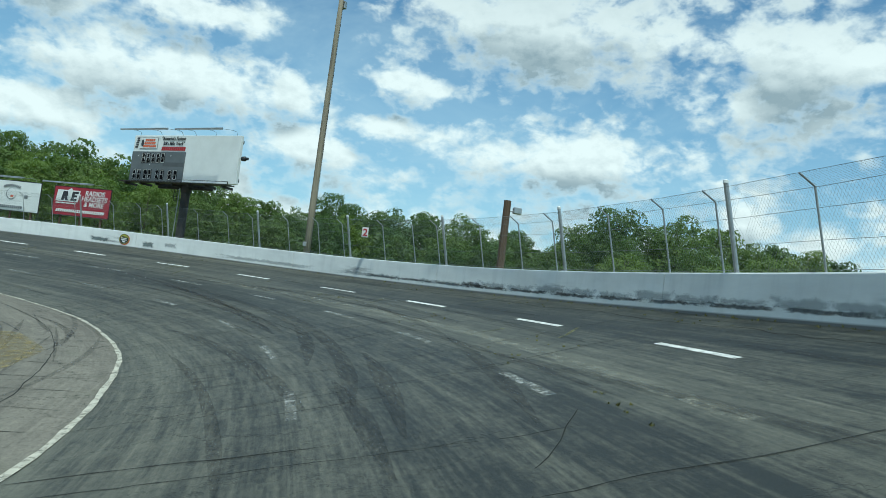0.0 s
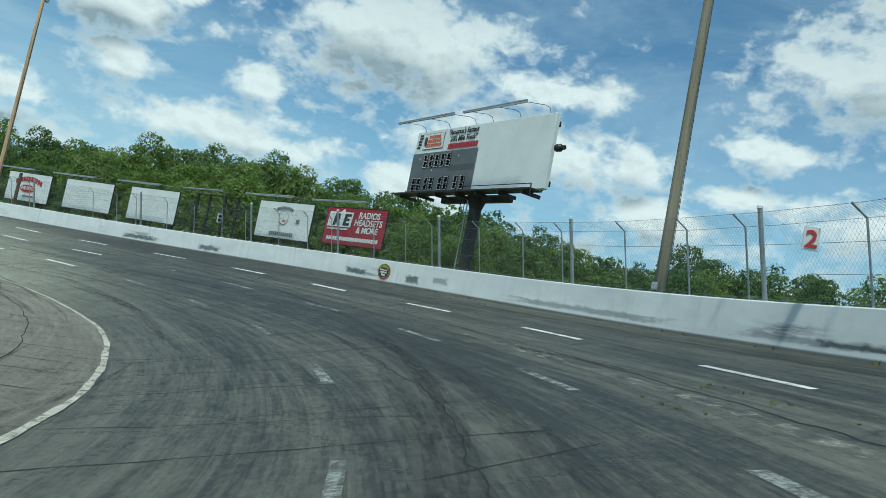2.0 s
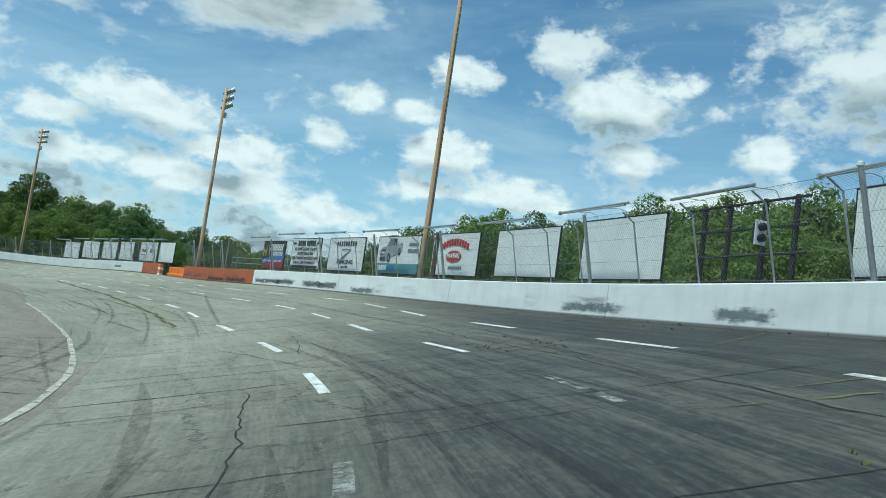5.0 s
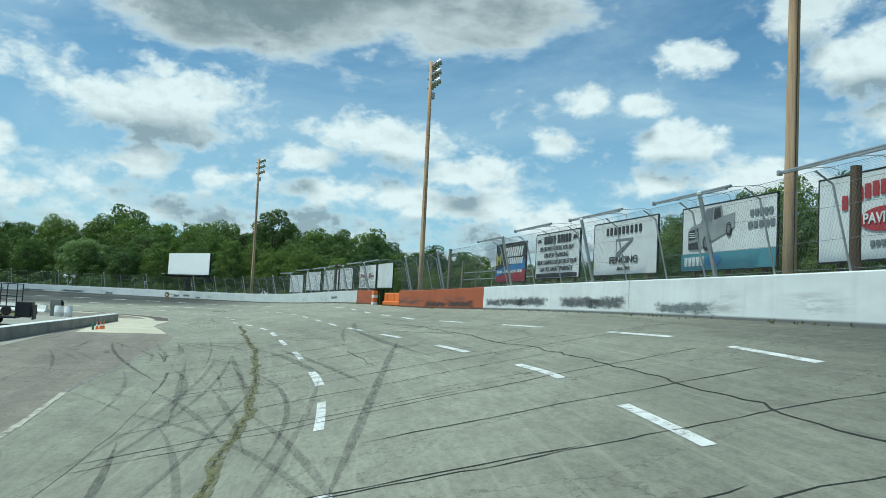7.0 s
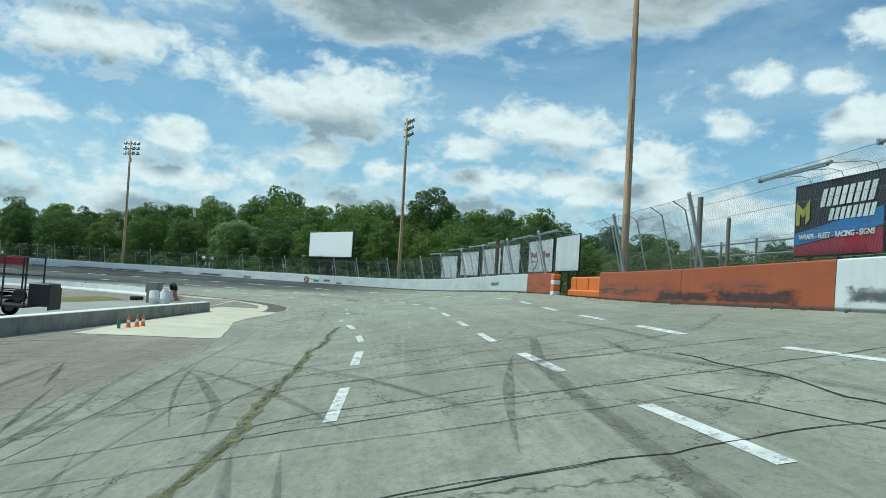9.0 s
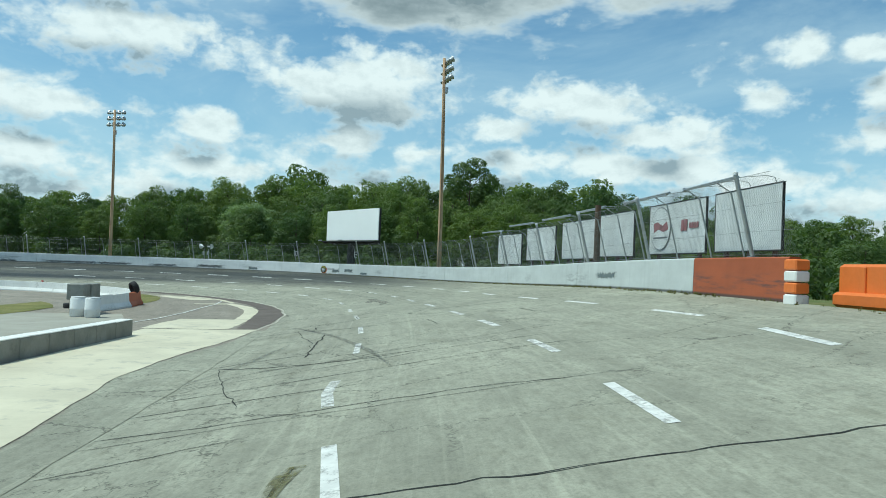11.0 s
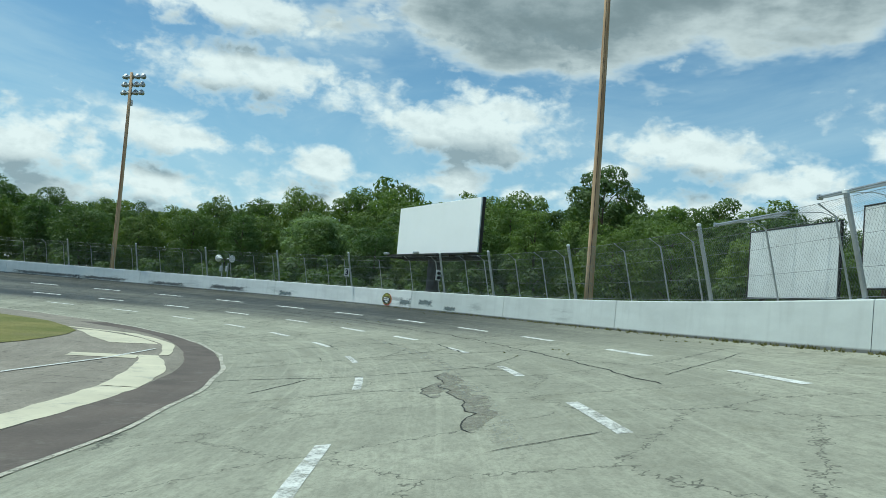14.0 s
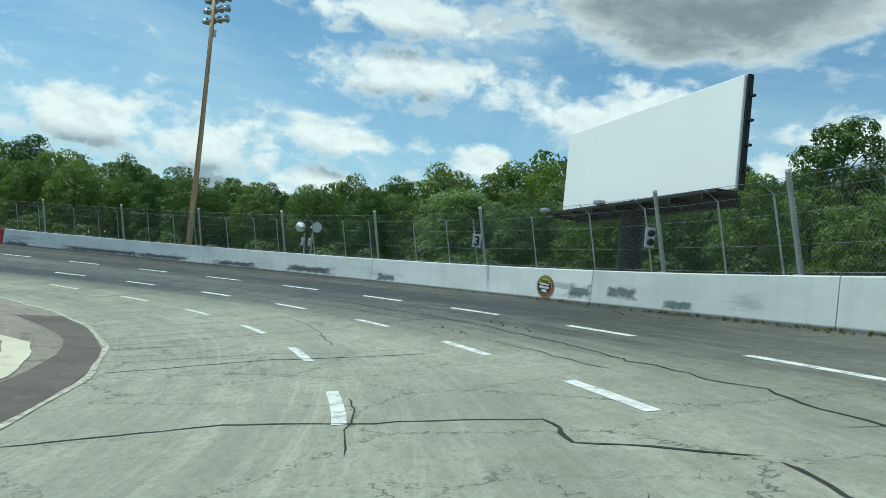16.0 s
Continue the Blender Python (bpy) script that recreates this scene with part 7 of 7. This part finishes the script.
def build_trailer():
    ob = thing("utility_trailer", floor_stand(122.6, -15.2, -90), "open dark steel cage trailer with a black box", "trailer")
    part("bed", Shape().box((0, 0, 0.50), (1.9, 4.2, 0.10), None, 0.02), DARK_STEEL, ob)
    for x in (-0.92, 0.92):
        for z, r in ((0.80, 0.025), (1.12, 0.025), (1.75, 0.02), (2.50, 0.03)):
            part("side_rail", Shape().tube([(x, -2.1, z), (x, 2.1, z)], r, 6), DARK_STEEL, ob)
        for y in (-2.05, -0.9, 0.2, 1.2, 2.05):
            part("upright", Shape().box((x, y, 1.52), (0.06, 0.06, 1.98), None, 0.008), DARK_STEEL, ob)
        for y in (-0.1, 0.75):
            wheel = part("wheel", Shape().turned([(0.20, -0.09), (0.31, -0.11), (0.34, -0.06), (0.34, 0.06), (0.31, 0.11), (0.20, 0.09)], 24, Matrix.Translation((x * 1.14, y, 0.34)) @ pose(0, 0, 0, 0, 90, 0)), RUBBER, ob, "black trailer tyre")
            part("rim", Shape().turned([(0.19, -0.10), (0.19, 0.10), (0.06, 0.115)], 18, Matrix.Translation((x * 1.15, y, 0.34)) @ pose(0, 0, 0, 0, 90 if x > 0 else -90, 0)), GALVANISED, wheel)
        part("fender", Shape().box((x * 1.14, 0.3, 0.74), (0.26, 1.7, 0.05), None, 0.02), DARK_STEEL, ob)
    for y in (-2.05, 0.0, 2.05):
        part("crossbar", Shape().tube([(-0.92, y, 2.50), (0.92, y, 2.50)], 0.025, 6), DARK_STEEL, ob)
    part("box", Shape().box((-0.3, 2.35, 0.98), (1.2, 0.85, 0.95), None, 0.04), SIGN_BLACK, ob, "black box on the tail")
    part("ramp", Shape().box((0.2, 2.95, 0.85), (1.3, 0.06, 0.9), pose(0, 0, 0, 0, 0, 0), 0.01), DARK_STEEL, ob, "folded dark ramp")
    part("wheel", Shape().turned([(0.10, -0.09), (0.27, -0.10), (0.30, 0.0), (0.27, 0.10), (0.10, 0.09)], 20, Matrix.Translation((-0.5, 1.3, 0.86)) @ pose(0, 0, 0, 0, 80, 0)), RUBBER, ob, "spare tyre standing on the bed")
    part("drawbar", Shape().tube([(0, -2.1, 0.5), (0, -3.2, 0.45)], 0.05, 6), DARK_STEEL, ob)


build_trailer()

# ---- gate in the outer wall ----
ob = thing("water_barrier", stand(121.4, OUTER + 0.75, -0.12), "bright orange plastic water barrier across the gate", "barrier")
part("body", Shape().box((0, 0, 0.16), (0.62, 5.2, 0.32), None, 0.06).box((0, 0, 0.58), (0.34, 5.2, 0.66), None, 0.06), PLASTIC_ORANGE, ob)
for y in (-1.7, 0.0, 1.7):
    part("rib", Shape().box((-0.19, y, 0.56), (0.06, 0.16, 0.60), None, 0.02), PLASTIC_ORANGE, ob)
ob = thing("barrier_stack", stand(124.6, OUTER - 0.02, -0.05), "orange and white striped end post by the gate", "gate post")
for k in range(4):
    part("slab", Shape().box((0.05, 0, 0.13 + 0.26 * k), (0.34, 0.5, 0.24), None, 0.03), WHITE_BLOCK if k % 2 == 0 else PLASTIC_ORANGE, ob)


def timber(s, u, top, wide, label, material=OLD_WOOD):
    p = at(s, u)
    ob = thing("timber_post", Matrix.Translation((p.x, p.y, 1.2)), label, "wooden post", "timber posts behind the wall")
    part("post", Shape().tube([(0, 0, 0), (0.02, 0, top - 1.2)], [wide, wide * 0.9], 12), material, ob)
    return ob


ob = timber(27.95, 10.9, 6.15, 0.17, "dark brown wooden post with a small floodlight")
part("floodlight", Shape().box((0.42, -0.2, 4.55), (0.36, 0.22, 0.28), pose(0, 0, 0, 0, 0, 20), 0.03), GALVANISED, ob, "small grey floodlight")
part("bracket", Shape().tube([(0.12, -0.05, 4.5), (0.34, -0.15, 4.5)], 0.025, 6), GALVANISED, ob)
timber(113.1, 11.0, 6.35, 0.10, "pale squared timber post by the gate", GREY_WOOD)
timber(111.9, 11.4, 5.6, 0.07, "thin leaning timber post by the gate", GREY_WOOD)
timber(141.85, 10.6, 6.4, 0.15, "dark brown wooden post among the signs")
ob = timber(84.6, 11.2, 6.5, 0.13, "dark brown wooden post before the paving sign")

# rails of the yard beyond the gate
ob = thing("yard_rail", stand(117, 16), "pipe rail on short posts beyond the gate", "rail")
for k in range(6):
    part("post", Shape().tube([(0, -7.5 + 3 * k, -0.5), (0, -7.5 + 3 * k, 1.75)], 0.05, 8), GREY_WOOD, ob)
for z in (1.1, 1.6):
    part("rail", Shape().tube([(0, -7.6, z), (0, 7.6, z)], 0.035, 8), GALVANISED, ob)


# ---- signals, numbers, loudspeakers on the fence ----
def signal(s, u, z, label):
    """Two lamps in a black case, facing the cars that come."""
    p = at(s, u)
    ob = thing("signal_light", pose(p.x, p.y, z, 0, 0, heading(s)) @ Matrix.Scale(0.76, 4), label, "signal light", "track signals")
    part("plate", Shape().box((0, -0.02, 0), (0.40, 0.03, 0.72), None, 0.008), INK_WHITE, ob, "pale backing plate")
    for k in (-0.16, 0.16):
        hood = part("lamp", Shape().turned([(0.115, 0.0), (0.12, 0.03), (0.115, 0.12)], 20, Matrix.Translation((0, -0.035, k)) @ pose(0, 0, 0, 90, 0, 0)), SIGN_BLACK, ob, "round black lamp")
        part("lens", Shape().turned([(0.095, 0.11), (0.06, 0.13)], 18, Matrix.Translation((0, -0.035, k)) @ pose(0, 0, 0, 90, 0, 0)), DARK_STEEL, hood)
    part("case", Shape().box((0, 0.10, 0), (0.26, 0.2, 0.56), None, 0.02), SIGN_BLACK, ob)
    part("bracket", Shape().tube([(0.1, 0.15, 0), (0.45, 0.2, -0.05)], 0.02, 6), GALVANISED, ob)
    return ob


signal(64.6, 9.35, 5.02, "black two-lamp signal light hung on the fence")
ob = signal(176.3, 9.35, 4.12, "black two-lamp signal light hung on the fence")

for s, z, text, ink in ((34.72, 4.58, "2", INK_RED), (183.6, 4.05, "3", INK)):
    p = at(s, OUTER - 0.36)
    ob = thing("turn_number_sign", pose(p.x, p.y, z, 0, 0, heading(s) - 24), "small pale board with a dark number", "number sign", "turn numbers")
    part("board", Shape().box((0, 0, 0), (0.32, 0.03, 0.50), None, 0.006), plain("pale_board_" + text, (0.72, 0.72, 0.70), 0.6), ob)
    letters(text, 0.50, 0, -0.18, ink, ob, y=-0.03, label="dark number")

p = at(194.9, 9.95)
ob = thing("horn_post", Matrix.Translation((p.x, p.y, 2.0)) @ pose(0, 0, 0, 0, 0, heading(194.9)), "two posts with white horn loudspeakers and boxes", "loudspeaker")
for y in (-0.2, 0.25):
    part("post", Shape().tube([(0, y, 0), (-0.1, y * 1.4, 2.2)], 0.04, 8), GALVANISED, ob)
    part("box", Shape().box((-0.16, y * 1.3, 1.75), (0.16, 0.22, 0.4), None, 0.02), GALVANISED, ob)
part("crossbar", Shape().tube([(-0.1, -0.5, 2.45), (-0.1, 0.6, 2.45)], 0.025, 6).tube([(-0.1, 0.1, 2.0), (-0.1, 0.1, 2.5)], 0.03, 6), DARK_STEEL, ob)
for y, turn in ((-0.45, -12), (0.55, 160)):
    part("horn", Shape().turned([(0.05, -0.34), (0.06, -0.06), (0.12, 0.10), (0.25, 0.28), (0.27, 0.29)], 20, Matrix.Translation((-0.15, y, 2.52)) @ pose(0, 0, 0, 90, 0, turn)), PLASTIC_WHITE, ob, "white loudspeaker horn")


# ---- weeds in the cracks and along the wall ----
def weeds():
    rng = random.Random(77)
    verts, faces = [], []

    def tuft(p, high, blades):
        for _ in range(blades):
            a, r = rng.uniform(0, 6.28), rng.uniform(0, 0.05)
            q = p + Vector((r * math.cos(a), r * math.sin(a), 0))
            lean = Vector((rng.uniform(-0.7, 0.7), rng.uniform(-0.7, 0.7), 1)) * high * rng.uniform(0.5, 1.2)
            side = Vector((math.cos(a + 1.6), math.sin(a + 1.6), 0)) * 0.012
            base = len(verts)
            verts.extend([q - side, q + side, q + lean])
            faces.append((base, base + 1, base + 2))

    for _ in range(520):
        tuft(at(rng.uniform(-5, 210), OUTER - abs(rng.gauss(0.03, 0.10))), rng.uniform(0.03, 0.10), 6)
    for _ in range(620):
        tuft(at(rng.uniform(128, 182), OUTER - abs(rng.gauss(0.04, 0.12))), rng.uniform(0.03, 0.12), 6)
    for _ in range(160):
        s0 = rng.choice((9.5, 15.5, 23.0, 31.0, 47.0, 56.0, 66.0, 158.0, 176.0))
        tuft(at(s0 + rng.gauss(0, 0.8), rng.choice((3.9, 5.2, 8.6)) + rng.gauss(0, 0.12)), rng.uniform(0.02, 0.06), 7)
    ob = new("weeds", mesh_of("weeds", verts, faces, WEED))
    tagged(ob, "dry yellow-green weeds in the cracks", "weeds", kind="stuff")


weeds()
